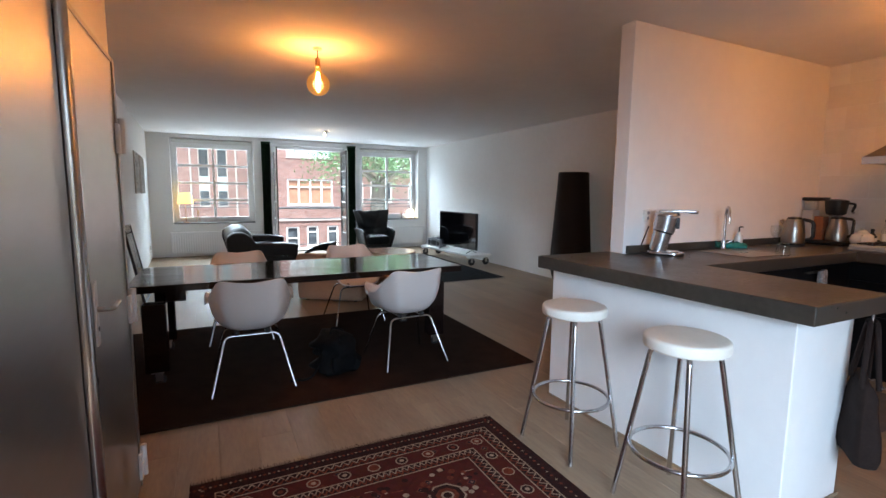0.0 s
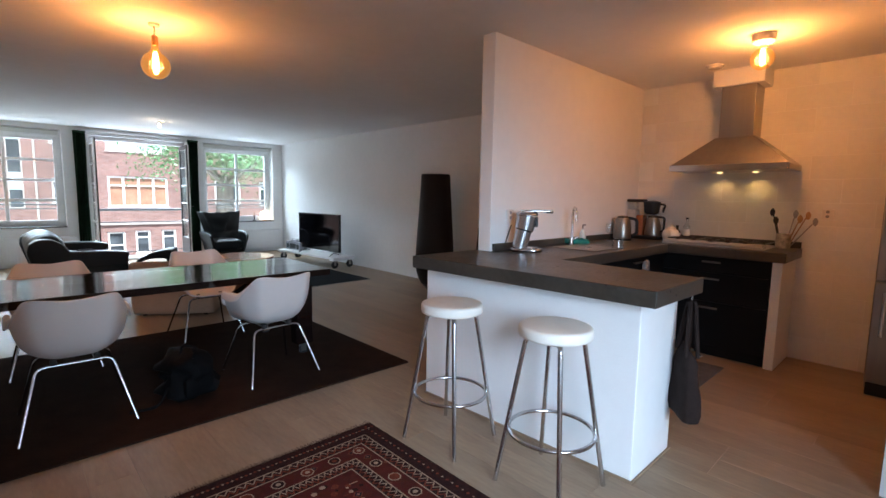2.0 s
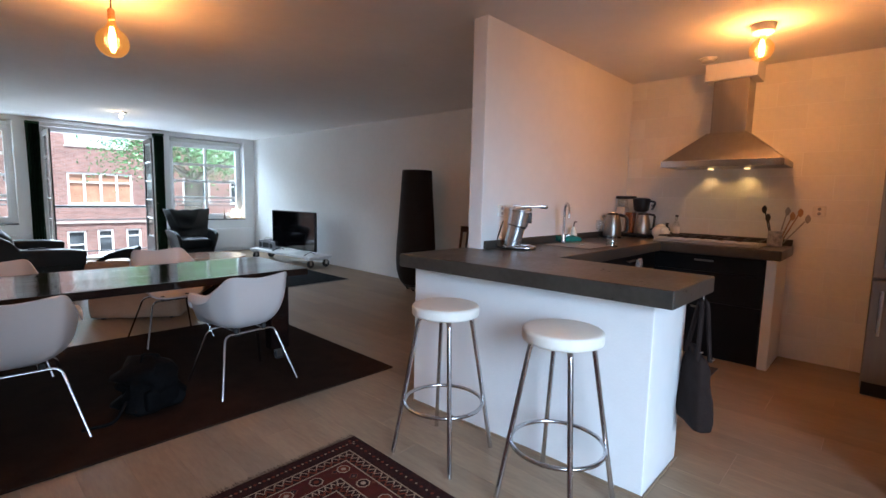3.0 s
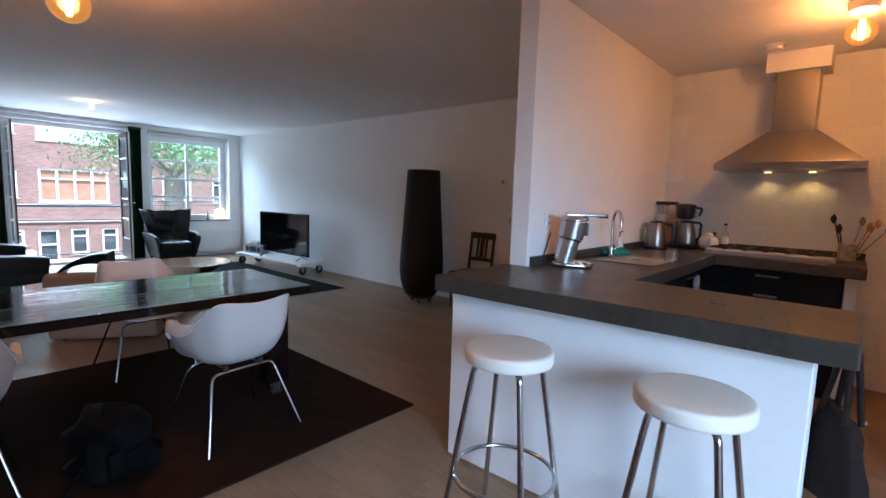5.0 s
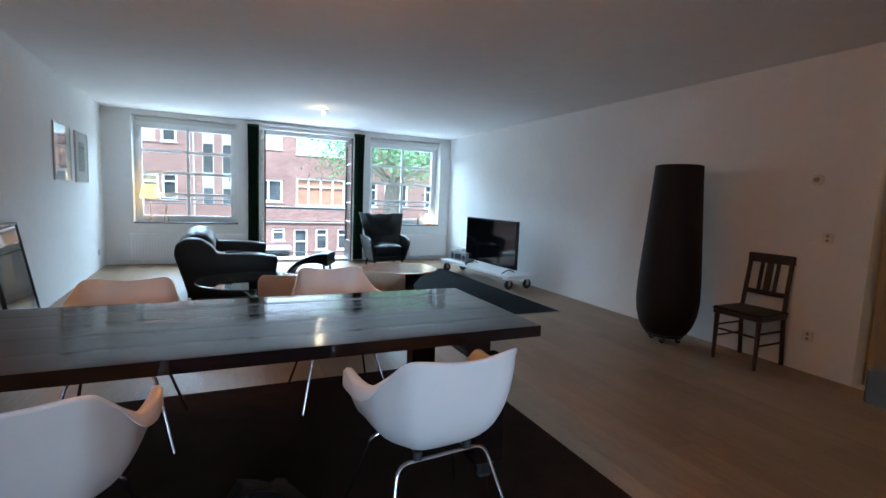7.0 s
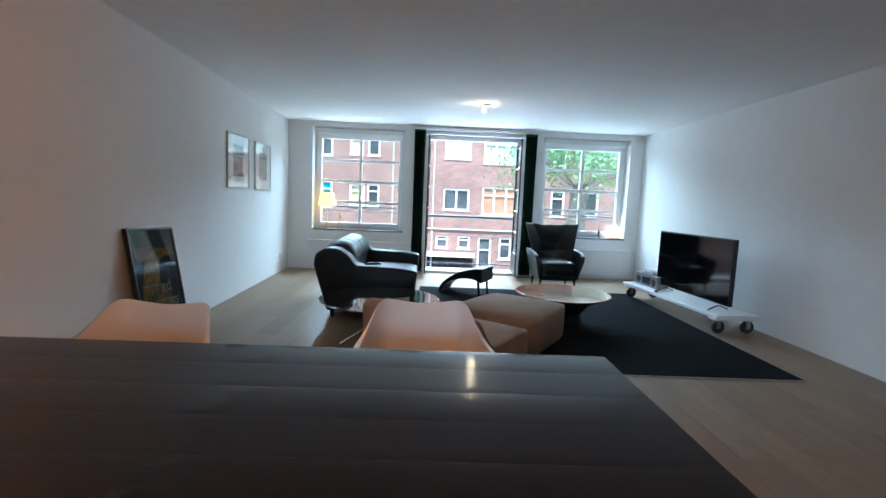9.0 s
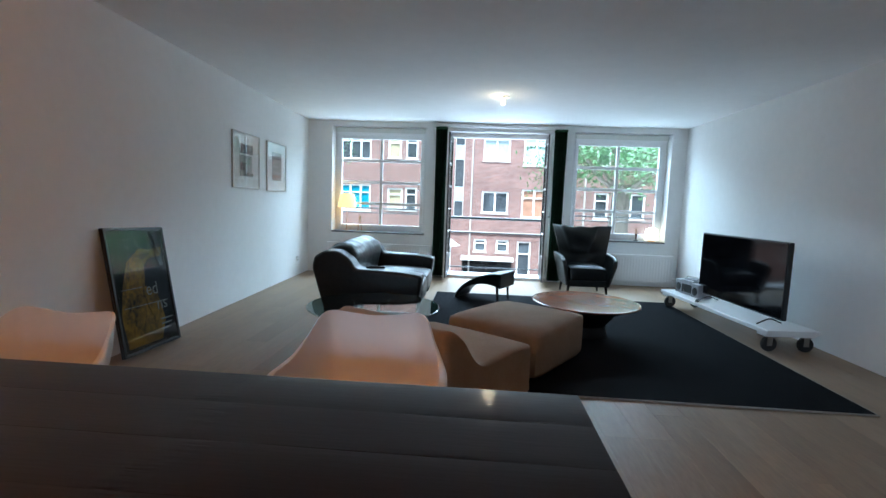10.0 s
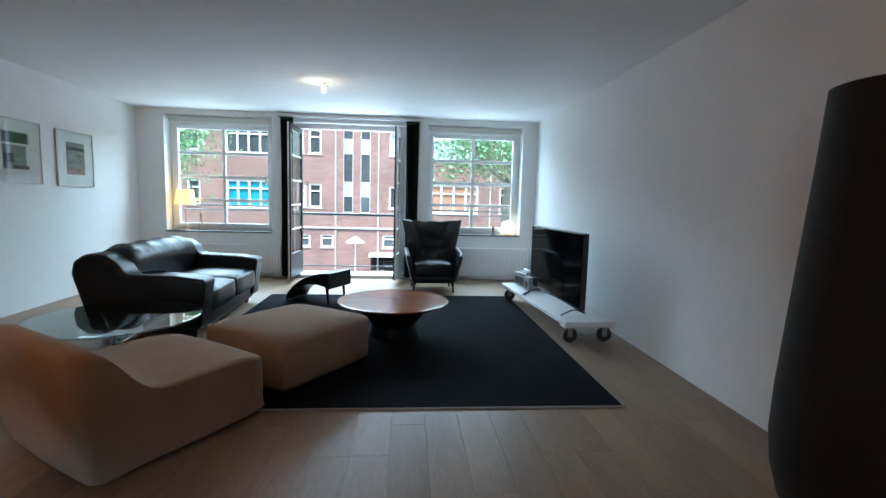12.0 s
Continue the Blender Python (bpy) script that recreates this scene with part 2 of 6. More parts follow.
SHOPPANE = mat("dark shop glass", (0.03, 0.032, 0.036), 0.1, var=0.4, scale=1.5)
BLUEPANE = mat("blue blind behind glass", (0.03, 0.26, 0.36), 0.3, var=0.2, scale=2)
ORANGEPANE = mat("orange blind behind glass", (0.36, 0.20, 0.13), 0.4, var=0.3, scale=2)
CREAMPANE = mat("cream curtain behind glass", (0.42, 0.38, 0.24), 0.4, var=0.25, scale=3, stretch=(4, 1, 0.3))
# also colours upper house panes, where it paints the sky's reflection
PALEPANEL = mat("pale stair glass and sky reflection", (0.40, 0.50, 0.52), 0.3, var=0.2, scale=1)
ASPHALT = mat("brick paved street", (0.33, 0.28, 0.26), 0.9, var=0.25, scale=2, bump=0.3)
PAVING = mat("grey paving", (0.24, 0.23, 0.225), 0.9, var=0.2, scale=3, bump=0.3)
BARK = mat("bark", (0.15, 0.125, 0.10), 0.9, var=0.5, scale=5, stretch=(3, 3, 0.7), bump=0.8, bscale=14)
LEAF = mat("green leaves", (0.055, 0.13, 0.045), 0.6, second=(0.11, 0.22, 0.075), scale=0.9)
ROOFTILE = mat("roof tile", (0.12, 0.07, 0.055), 0.8, var=0.2, scale=3)
CARPAINT = mat("dark car paint", (0.02, 0.022, 0.028), 0.2, var=0.1, coat=0.6)
BROWNINK = mat("brown print", (0.16, 0.09, 0.06), 0.7, second=(0.40, 0.30, 0.25), scale=9)
PRINTDARK = mat("dark printed ground", (0.020, 0.022, 0.022), 0.7, var=0.5, scale=4, stretch=(1, 3, 1), spec=0.05)


def persian_mat():
    """Dark red knotted pattern: small motifs over a red ground."""
    m = mat("knotted red pattern", (0.10, 0.022, 0.016), 0.95, bump=0.5, bscale=240, spec=0.05)
    n, l = m.node_tree.nodes, m.node_tree.links
    tc = n.new("ShaderNodeTexCoord")
    vo, ns, vr = n.new("ShaderNodeTexVoronoi"), n.new("ShaderNodeTexNoise"), n.new("ShaderNodeValToRGB")
    vo.distance, vo.inputs["Scale"].default_value, vo.inputs["Randomness"].default_value = "MANHATTAN", 11.0, 0.75
    ns.inputs["Scale"].default_value = 26
    l.new(tc.outputs["Object"], vo.inputs["Vector"])
    l.new(tc.outputs["Object"], ns.inputs["Vector"])
    e = vr.color_ramp.elements
    e[0].position, e[0].color = 0.0, (0.24, 0.13, 0.09, 1)
    e[1].position, e[1].color = 1.0, (0.085, 0.020, 0.016, 1)
    for p, c in ((0.12, (0.03, 0.02, 0.025, 1)), (0.24, (0.16, 0.05, 0.03, 1)), (0.33, (0.10, 0.022, 0.017, 1))):
        k = e.new(p)
        k.color = c
    vr.color_ramp.interpolation = "CONSTANT"
    l.new(vo.outputs["Distance"], vr.inputs["Fac"])
    mx = n.new("ShaderNodeMix")
    mx.data_type, mx.blend_type, mx.inputs[0].default_value = "RGBA", "MULTIPLY", 0.5
    l.new(vr.outputs["Color"], mx.inputs[6])
    l.new(ns.outputs["Color"], mx.inputs[7])
    l.new(mx.outputs[2], n["Principled BSDF"].inputs["Base Color"])
    return m


PERSIAN = persian_mat()
RUGNAVY = mat("navy wool", (0.016, 0.009, 0.010), 0.95, second=(0.045, 0.016, 0.012), scale=40, bump=0.5, bscale=240, spec=0.05)
RUGCREAM = mat("cream wool", (0.30, 0.215, 0.15), 0.95, var=0.3, scale=50, bump=0.5, bscale=240, spec=0.05)
RUGRUST = mat("rust wool", (0.19, 0.045, 0.022), 0.95, second=(0.07, 0.018, 0.012), scale=40, bump=0.5, bscale=240, spec=0.05)


# ---- shape helpers ----
def box(bm, x0, y0, z0, x1, y1, z1, bevel=0.0, seg=2):
    r = bmesh.ops.create_cube(bm, size=1.0)
    vs = r["verts"]
    bmesh.ops.transform(bm, matrix=Matrix.Translation(((x0 + x1) / 2, (y0 + y1) / 2, (z0 + z1) / 2)) @ Matrix.Diagonal((abs(x1 - x0), abs(y1 - y0), abs(z1 - z0), 1)), verts=vs)
    if bevel:
        es = list({e for v in vs for e in v.link_edges})
        bmesh.ops.bevel(bm, geom=es, offset=bevel, segments=seg, affect="EDGES", profile=0.5)
    return bm


def tube(bm, pts, r, seg=10, r1=None):
    """A round bar along pts, capped."""
    pts = [Vector(p) for p in pts]
    rings, up = [], None
    for i, p in enumerate(pts):
        d = (pts[min(i + 1, len(pts) - 1)] - pts[max(i - 1, 0)]).normalized()
        if up is None:
            up = d.orthogonal().normalized()
        side = d.cross(up).normalized()
        up = side.cross(d).normalized()
        rad = r if r1 is None else r + (r1 - r) * i / (len(pts) - 1)
        rings.append([bm.verts.new(p + rad * (math.cos(a) * up + math.sin(a) * side)) for a in (2 * math.pi * k / seg for k in range(seg))])
    for a, b in zip(rings, rings[1:]):
        for k in range(seg):
            bm.faces.new((a[k], b[k], b[(k + 1) % seg], a[(k + 1) % seg]))
    bm.faces.new(rings[0])
    bm.faces.new(list(reversed(rings[-1])))
    return bm


def bend(pts, r=0.03, n=5):
    """Rounds the corners of a line of points."""
    pts = [Vector(p) for p in pts]
    out = [pts[0]]
    for a, b, c in zip(pts, pts[1:], pts[2:]):
        p, q = b + (a - b).normalized() * r, b + (c - b).normalized() * r
        out += [p * (1 - t) ** 2 + b * 2 * t * (1 - t) + q * t * t for t in (k / n for k in range(n + 1))]
    return out + [pts[-1]]


def ring(bm, c, radius, r, seg=36, ms=8):
    c = Vector(c)
    rings = []
    for i in range(seg):
        a = 2 * math.pi * i / seg
        d = Vector((math.cos(a), math.sin(a), 0))
        rings.append([bm.verts.new(c + d * (radius + r * math.cos(b)) + Vector((0, 0, r * math.sin(b)))) for b in (2 * math.pi * k / ms for k in range(ms))])
    for i in range(seg):
        a, b = rings[i], rings[(i + 1) % seg]
        for k in range(ms):
            bm.faces.new((a[k], b[k], b[(k + 1) % ms], a[(k + 1) % ms]))
    return bm


def lathe(bm, profile, seg=32, c=(0, 0, 0)):
    """Turns (radius, height) pairs round the upright axis at c."""
    c = Vector(c)
    rings = []
    for r, z in profile:
        rings.append([bm.verts.new(c + Vector((r * math.cos(a), r * math.sin(a), z))) for a in (2 * math.pi * k / seg for k in range(seg))])
    for a, b in zip(rings, rings[1:]):
        for k in range(seg):
            bm.faces.new((a[k], a[(k + 1) % seg], b[(k + 1) % seg], b[k]))
    bm.faces.new(list(reversed(rings[0])))
    bm.faces.new(rings[-1])
    return bm


def prism(bm, outline, z0, z1, bevel=0.0):
    """A slab with the given outline in plan."""
    lo = [bm.verts.new((x, y, z0)) for x, y in outline]
    hi = [bm.verts.new((x, y, z1)) for x, y in outline]
    n = len(outline)
    bm.faces.new(list(reversed(lo)))
    bm.faces.new(hi)
    for k in range(n):
        bm.faces.new((lo[k], lo[(k + 1) % n], hi[(k + 1) % n], hi[k]))
    bmesh.ops.recalc_face_normals(bm, faces=bm.faces[:])
    if bevel:
        bmesh.ops.bevel(bm, geom=bm.edges[:], offset=bevel, segments=2, affect="EDGES", profile=0.5)
    return bm


def soft_block(bm, x0, y0, z0, x1, y1, z1, r=0.07, puff=0.02, seg=5):
    """A stuffed block with round edges and slightly swollen faces."""
    b = bmesh.new()
    box(b, x0, y0, z0, x1, y1, z1)
    bmesh.ops.subdivide_edges(b, edges=b.edges[:], cuts=6, use_grid_fill=True)
    cx, cy, cz = (x0 + x1) / 2, (y0 + y1) / 2, (z0 + z1) / 2
    hx, hy, hz = (x1 - x0) / 2, (y1 - y0) / 2, (z1 - z0) / 2
    for v in b.verts:
        p = Vector((v.co.x - cx, v.co.y - cy, v.co.z - cz))
        core = Vector((max(-hx + r, min(hx - r, p.x)), max(-hy + r, min(hy - r, p.y)), max(-hz + r, min(hz - r, p.z))))
        d = p - core
        if d.length > 1e-6:
            p = core + d.normalized() * r
        u, w, t = 1 - (p.x / hx) ** 2, 1 - (p.y / hy) ** 2, 1 - (p.z / hz) ** 2
        if abs(p.z) > hz - 0.001:
            p.z += math.copysign(puff * max(0, u) * max(0, w), p.z) if p.z > 0 else 0
        p += noise.noise_vector((p + Vector((cx, cy, cz))) * 4) * 0.004
        v.co = Vector((cx, cy, cz)) + p
    me = bpy.data.meshes.new("soft")
    b.to_mesh(me)
    b.free()
    bm.from_mesh(me)
    bpy.data.meshes.remove(me)
    return bm


def mesh_of(name, bm, material, smooth=35):
    """A mesh whose flat faces stay flat: normals weighted by area within the smoothing angle."""
    me = bpy.data.meshes.new(name)
    bmesh.ops.recalc_face_normals(bm, faces=bm.faces[:])
    normals = None
    if len(bm.faces) < 2500:
        bm.normal_update()
        limit, area = math.cos(radians(max(smooth, 50))), {f: f.calc_area() for f in bm.faces}
        normals = []
        for f in bm.faces:
            for v in f.verts:
                n = Vector()
                for g in v.link_faces:
                    if g.normal.dot(f.normal) > limit:
                        n += g.normal * area[g]
                normals.append(n.normalized() if n.length > 1e-12 else f.normal.copy())
    bm.to_mesh(me)
    bm.free()
    me.materials.append(material)
    me.polygons.foreach_set("use_smooth", [True] * len(me.polygons))
    if normals:
        me.normals_split_custom_set(normals)
    else:
        me.set_sharp_from_angle(angle=radians(smooth))
    return me


def part(name, bm, material, parent, label="", smooth=35):
    ob = new(name, mesh_of(name, bm, material, smooth))
    ob.parent = parent
    if label:
        tagged(ob, label)
    return ob


def thing(name, label, category, m=None, group="", kind=""):
    """An empty at a thing's base, to hold its parts."""
    ob = new(name)
    ob.empty_display_size = 0.1
    if m is not None:
        ob.matrix_world = m
    return tagged(ob, label, category, group, kind)


def solid(name, bm, material, label, category, m=None, group="", kind="", smooth=35):
    ob = new(name, mesh_of(name, bm, material, smooth))
    if m is not None:
        ob.matrix_world = m
    return tagged(ob, label, category, group, kind)


B = bmesh.new

# ---- structure ----
XR, YF, YB, H = 5.20, 11.45, -1.20, 2.55
LX0, LX1 = -0.70, -0.97          # left wall, at y = 4.6 and at the facade


def wall_with_holes(name, axis, at, thick, a0, a1, z0, z1, holes, label, material=WALL):
    """A wall along x or y, cut through by holes (a0, a1, z0, z1)."""
    bm = B()
    cuts = sorted({a0, a1, *[h[0] for h in holes], *[h[1] for h in holes]})
    for p, q in zip(cuts, cuts[1:]):
        spans, low = [], z0
        for h in sorted((h for h in holes if h[0] <= p + 1e-6 and h[1] >= q - 1e-6), key=lambda h: h[2]):
            if h[2] > low:
                spans.append((low, h[2]))
            low = h[3]
        if low < z1:
            spans.append((low, z1))
        for lo, hi in spans:
            if axis == "x":
                box(bm, p, at, lo, q, at + thick, hi)
            else:
                box(bm, at, p, lo, at + thick, q, hi)
    bmesh.ops.remove_doubles(bm, verts=bm.verts[:], dist=1e-5)
    bm.verts.index_update()
    seen = {}
    for fc in bm.faces[:]:
        seen.setdefault(tuple(sorted(v.index for v in fc.verts)), []).append(fc)
    bmesh.ops.delete(bm, geom=[fc for fs in seen.values() if len(fs) > 1 for fc in fs], context="FACES_ONLY")
    return solid(name, bm, material, label, "wall", kind="structure", smooth=20)


WL, WR, DO = (-0.56, 1.035, 0.69, 2.47), (3.43, 4.97, 0.71, 2.46), (1.36, 3.10, 0.04, 2.42)
wall_with_holes("wall_north", "x", YF, 0.42, -1.5, XR + 0.3, -0.3, H + 0.3, [WL, WR, DO], "white painted front wall with two windows and a balcony door")
wall_with_holes("wall_east", "y", XR, 0.14, YB - 0.2, YF, -0.1, H + 0.1, [(2.95, 4.07, 0.0, 2.28)], "white painted long side wall with a tall doorway")
wall_with_holes("wall_south", "x", YB - 0.2, 0.2, -1.5, XR, -0.1, H + 0.1, [(-0.95, 1.25, 0.70, 2.30)], "white painted back wall")
bm = prism(B(), [(-0.70, 4.3), (LX1, YF), (LX1 - 0.3, YF), (-1.2, 4.3)], -0.1, H + 0.1)
solid("wall_west", bm, WALL, "white painted long side wall with framed prints", "wall", kind="structure")
wall_with_holes("wall_recess", "y", -1.2, 0.2, YB, 4.3, -0.1, H + 0.1, [], "white painted side wall of the entrance")
bm = box(B(), -1.0, 4.2, -0.1, -0.7, 4.3, H + 0.1)
solid("wall_return", bm, WALL, "short white painted return wall", "wall", kind="structure")
solid("wall_fridge_niche", box(B(), 3.08, 0.30, 0.0, 4.57, 0.42, H - 0.001), WALL, "white painted wall beside the fridge", "wall", kind="structure")
bm = box(B(), 2.752, 2.615, 0.0, XR, 2.735, H, 0.006)
solid("wall_partition", bm, WALL, "white painted partition between kitchen and living room", "wall", kind="structure")
bm = box(B(), -1.5, YB - 0.2, H, XR + 0.1, YF + 0.05, H + 0.2)
solid("ceiling", bm, CEIL, "plain white painted ceiling", "ceiling", kind="structure")
floor = solid("floor", box(B(), -1.5, YB - 0.2, -0.2, XR + 0.1, YF + 0.02, -0.012), JOINT, "pale oak laminate floor in long planks", "floor", kind="structure")
solid("baseboard", box(B(), -0.93, YF - 0.012, 0.0, 1.2, YF, 0.06), WHITE, "low white painted skirting board", "baseboard", kind="structure")
solid("threshold", box(B(), DO[0], YF - 0.04, -0.01, DO[1], YF + 0.3, 0.05, 0.008), WHITE, "white door threshold", "threshold", kind="structure")

# hall beyond the doorway
solid("hall_floor", box(B(), XR + 0.1, 2.0, -0.1, 7.6, 4.6, -0.004), PLANK, "pale oak hall floor", "floor", kind="structure")
solid("hall_ceiling", box(B(), XR + 0.14, 2.0, 2.5, 7.6, 4.6, 2.6), CEIL, "white hall ceiling", "ceiling", kind="structure")
solid("wall_hall_end", box(B(), 7.4, 2.0, 0, 7.6, 4.6, 2.5), HALLWALL, "warm lit ochre hall wall", "wall", kind="structure")
solid("wall_hall_north", box(B(), XR + 0.14, 4.35, 0, 7.4, 4.6, 2.5), HALLWALL, "warm ochre hall side wall", "wall", kind="structure")
solid("wall_hall_south", box(B(), XR + 0.14, 2.0, 0, 7.4, 2.2, 2.5), HALLWALL, "warm ochre hall side wall", "wall", kind="structure")
door_2 = thing("door_2", "beige painted tall door standing open into the hall", "door", pose(XR + 0.13, 4.03, 0.006), kind="structure")
part("leaf", box(B(), 0.0, -0.02, 0.0, 0.76, 0.02, 2.22, 0.003), DOORPAINT, door_2)
part("handle", tube(B(), bend([(0.70, -0.02, 1.05), (0.70, -0.065, 1.05), (0.58, -0.065, 1.05)], 0.015), 0.009), CHROME, door_2, "chrome lever handle")


def window(name, hole, label, rows=4):
    x0, x1, z0, z1 = hole
    w = thing(name, label, "window", pose((x0 + x1) / 2, YF + 0.24, z0), kind="structure")
    hw, h, d = (x1 - x0) / 2, z1 - z0, 0.035
    b = B()
    for a in ((-hw, 0, -hw + 0.06, h), (hw - 0.06, 0, hw, h), (-hw + 0.06, 0, hw - 0.06, 0.06), (-hw + 0.06, h - 0.13, hw - 0.06, h)):
        box(b, a[0], -d, a[1], a[2], d, a[3], 0.006)
    part("window_frame", b, WHITE, w)
    b, gx, gz0, gz1 = B(), hw - 0.06, 0.06, h - 0.13
    for a in ((-gx, gz0, -gx + 0.055, gz1), (gx - 0.055, gz0, gx, gz1), (-gx + 0.055, gz0, gx - 0.055, gz0 + 0.07), (-gx + 0.055, gz1 - 0.055, gx - 0.055, gz1)):
        box(b, a[0], -d - 0.018, a[1], a[2], d - 0.02, a[3], 0.005)
    part("sash", b, WHITE, w)
    ix, iz0, iz1 = gx - 0.055, gz0 + 0.07, gz1 - 0.055
    part("glazing_bar", box(B(), -0.024, -0.028, iz0, 0.024, 0.02, iz1, 0.004), WHITE, w)
    ph = (iz1 - iz0) / rows
    for k in range(1, rows):
        part("glazing_bar", box(B(), -ix, -0.026, iz0 + k * ph - 0.024, ix, 0.018, iz0 + k * ph + 0.024, 0.004), WHITE, w)
    for k in range(rows):
        for s in (-1, 1):
            part("pane", box(B(), min(0, s * ix) + (0.024 if s > 0 else 0), -0.004, iz0 + k * ph + (0.024 if k else 0), max(0, s * ix) - (0.024 if s < 0 else 0), 0.0, iz0 + (k + 1) * ph - (0.024 if k < rows - 1 else 0)), PANE, w)
    part("window_sill", box(B(), -hw + 0.002, -0.26, 0.001, hw - 0.002, -0.036, 0.022, 0.004), SILL, w, "dark stone sill")
    part("latch", box(B(), hw - 0.15, -0.085, h * 0.42, hw - 0.13, -0.05, h * 0.42 + 0.10, 0.006), CHROME, w)
    return w


window("window_1", WL, "white window with two columns of panes and a dark sill")
window("window_2", WR, "white window with two columns of panes beside the balcony door")
for hole in (WL, WR):
    bl = thing("roller_blind", "ivory roller blind rolled up under the window head", "blind", pose((hole[0] + hole[1]) / 2, YF + 0.10, hole[3] - 0.075), group="rolled up blinds")
    hw = (hole[1] - hole[0]) / 2 - 0.015
    part("roll", tube(B(), [(-hw + 0.02, 0, 0.03), (hw - 0.02, 0, 0.03)], 0.035, 16), BLIND, bl)
    part("bottom_bar", box(B(), -hw + 0.03, -0.038, -0.055, hw - 0.03, -0.020, -0.02, 0.004), WHITE, bl)
    part("hem", box(B(), -hw + 0.03, -0.034, -0.021, hw - 0.03, -0.030, 0.03), BLIND, bl)
    for s in (-1, 1):
        part("bracket", box(B(), s * hw - 0.008, -0.04, 0.0, s * hw + 0.008, 0.04, 0.074, 0.004), WHITE, bl)

# balcony door: white frame, two glazed leaves opened inwards
door_1 = thing("door_1", "white frame of the open balcony doors", "door frame", pose(0, YF + 0.20, 0), kind="structure")
part("jamb", box(B(), DO[0], -0.06, 0.05, DO[0] + 0.075, 0.06, DO[3], 0.005), WHITE, door_1)
part("jamb", box(B(), DO[1] - 0.075, -0.06, 0.05, DO[1], 0.06, DO[3], 0.005), WHITE, door_1)
part("head", box(B(), DO[0] + 0.075, -0.06, DO[3] - 0.075, DO[1] - 0.075, 0.06, DO[3], 0.005), WHITE, door_1)


def leaf(m, handle, side=1):
    w, h, t = 0.76, 2.26, 0.022
    d = thing("balcony_door_leaf", "glazed balcony door leaf standing open, dark outside and white inside", "door", m, "balcony door leaves")
    for nm, a in (("stile", (0, 0, 0.09, h)), ("stile", (w - 0.09, 0, w, h)), ("rail", (0.09, 0, w - 0.09, 0.36)), ("rail", (0.09, h - 0.09, w - 0.09, h))):
        part(nm, box(B(), a[0], 0.0, a[1], a[2], side * t, a[3], 0.004), WHITE, d)
        part("outer_" + nm, box(B(), a[0] + 0.004, -side * t, a[1] + 0.004, a[2] - 0.004, -side * 0.001, a[3] - 0.004, 0.004), DARKFRAME, d, "dark painted outer face")
    n, z0, z1 = 5, 0.36, h - 0.09
    for k in range(n):
        a, c = z0 + (z1 - z0) * k / n, z0 + (z1 - z0) * (k + 1) / n
        part("pane", box(B(), 0.09, -0.003, a + 0.012, w - 0.09, 0.001, c - 0.012), PANE, d)
        if k:
            part("glazing_bar", box(B(), 0.09, -0.016, a - 0.012, w - 0.09, 0.016, a + 0.012, 0.003), WHITE, d)
    if handle:
        part("door_handle", tube(B(), bend([(w - 0.045, t, 1.02), (w - 0.045, t + 0.05, 1.02), (w - 0.15, t + 0.05, 1.02)], 0.012), 0.008), CHROME, d, "chrome lever handle")
    for z in (0.25, 1.1, 2.0):
        part("hinge", tube(B(), [(-0.010, 0.0, z), (-0.010, 0.0, z + 0.09)], 0.009, 8), CHROME, d)
    return d


leaf(pose(DO[0] + 0.09, YF + 0.15, 0.07, 0, 0, -91), False, -1)
right = leaf(pose(DO[1] - 0.09, YF + 0.15, 0.07, 0, 0, -94), True)

# ---- things of the front of the room ----
def curtain(x, y, w):
    b = B()
    n, rows = 40, 14
    grid = []
    for j in range(rows + 1):
        z = 0.03 + (2.43 - 0.03) * j / rows
        spread = 1.0 - 0.22 * math.sin(math.pi * min(1, j / rows * 1.0)) * 0.4
        line = []
        for i in range(n + 1):
            u = i / n
            yy = 0.055 * math.sin(u * math.pi * 9) * (0.8 + 0.2 * math.sin(j * 0.7 + i)) + 0.006 * math.sin(j * 1.3 + u * 20)
            line.append(b.verts.new(((u - 0.5) * w * spread, yy, z)))
        grid.append(line)
    for j in range(rows):
        for i in range(n):
            b.faces.new((grid[j][i], grid[j][i + 1], grid[j + 1][i + 1], grid[j + 1][i]))
    bmesh.ops.solidify(b, geom=b.faces[:], thickness=0.006)
    c = thing("curtain", "dark green velvet curtain gathered beside the balcony door", "curtain", pose(x, y, 0), "balcony door curtains")
    part("cloth", b, CURTAIN, c, smooth=80)
    part("heading", box(B(), -w / 2, -0.05, 2.43, w / 2, 0.05, 2.47, 0.01), CURTAIN, c)


curtain(1.285, 11.36, 0.19)
curtain(3.20, 11.36, 0.20)
rod = thing("curtain_rod", "slim white curtain rail above the balcony door", "curtain rail", pose(2.24, 11.40, 2.475))
part("rail", box(B(), -1.10, -0.055, 0.004, 1.10, 0.005, 0.030, 0.005), WHITE, rod)
for x in (-1.02, 0, 1.02):
    part("bracket", box(B(), x - 0.015, 0.0, -0.01, x + 0.015, 0.05, 0.02, 0.003), WHITE, rod)


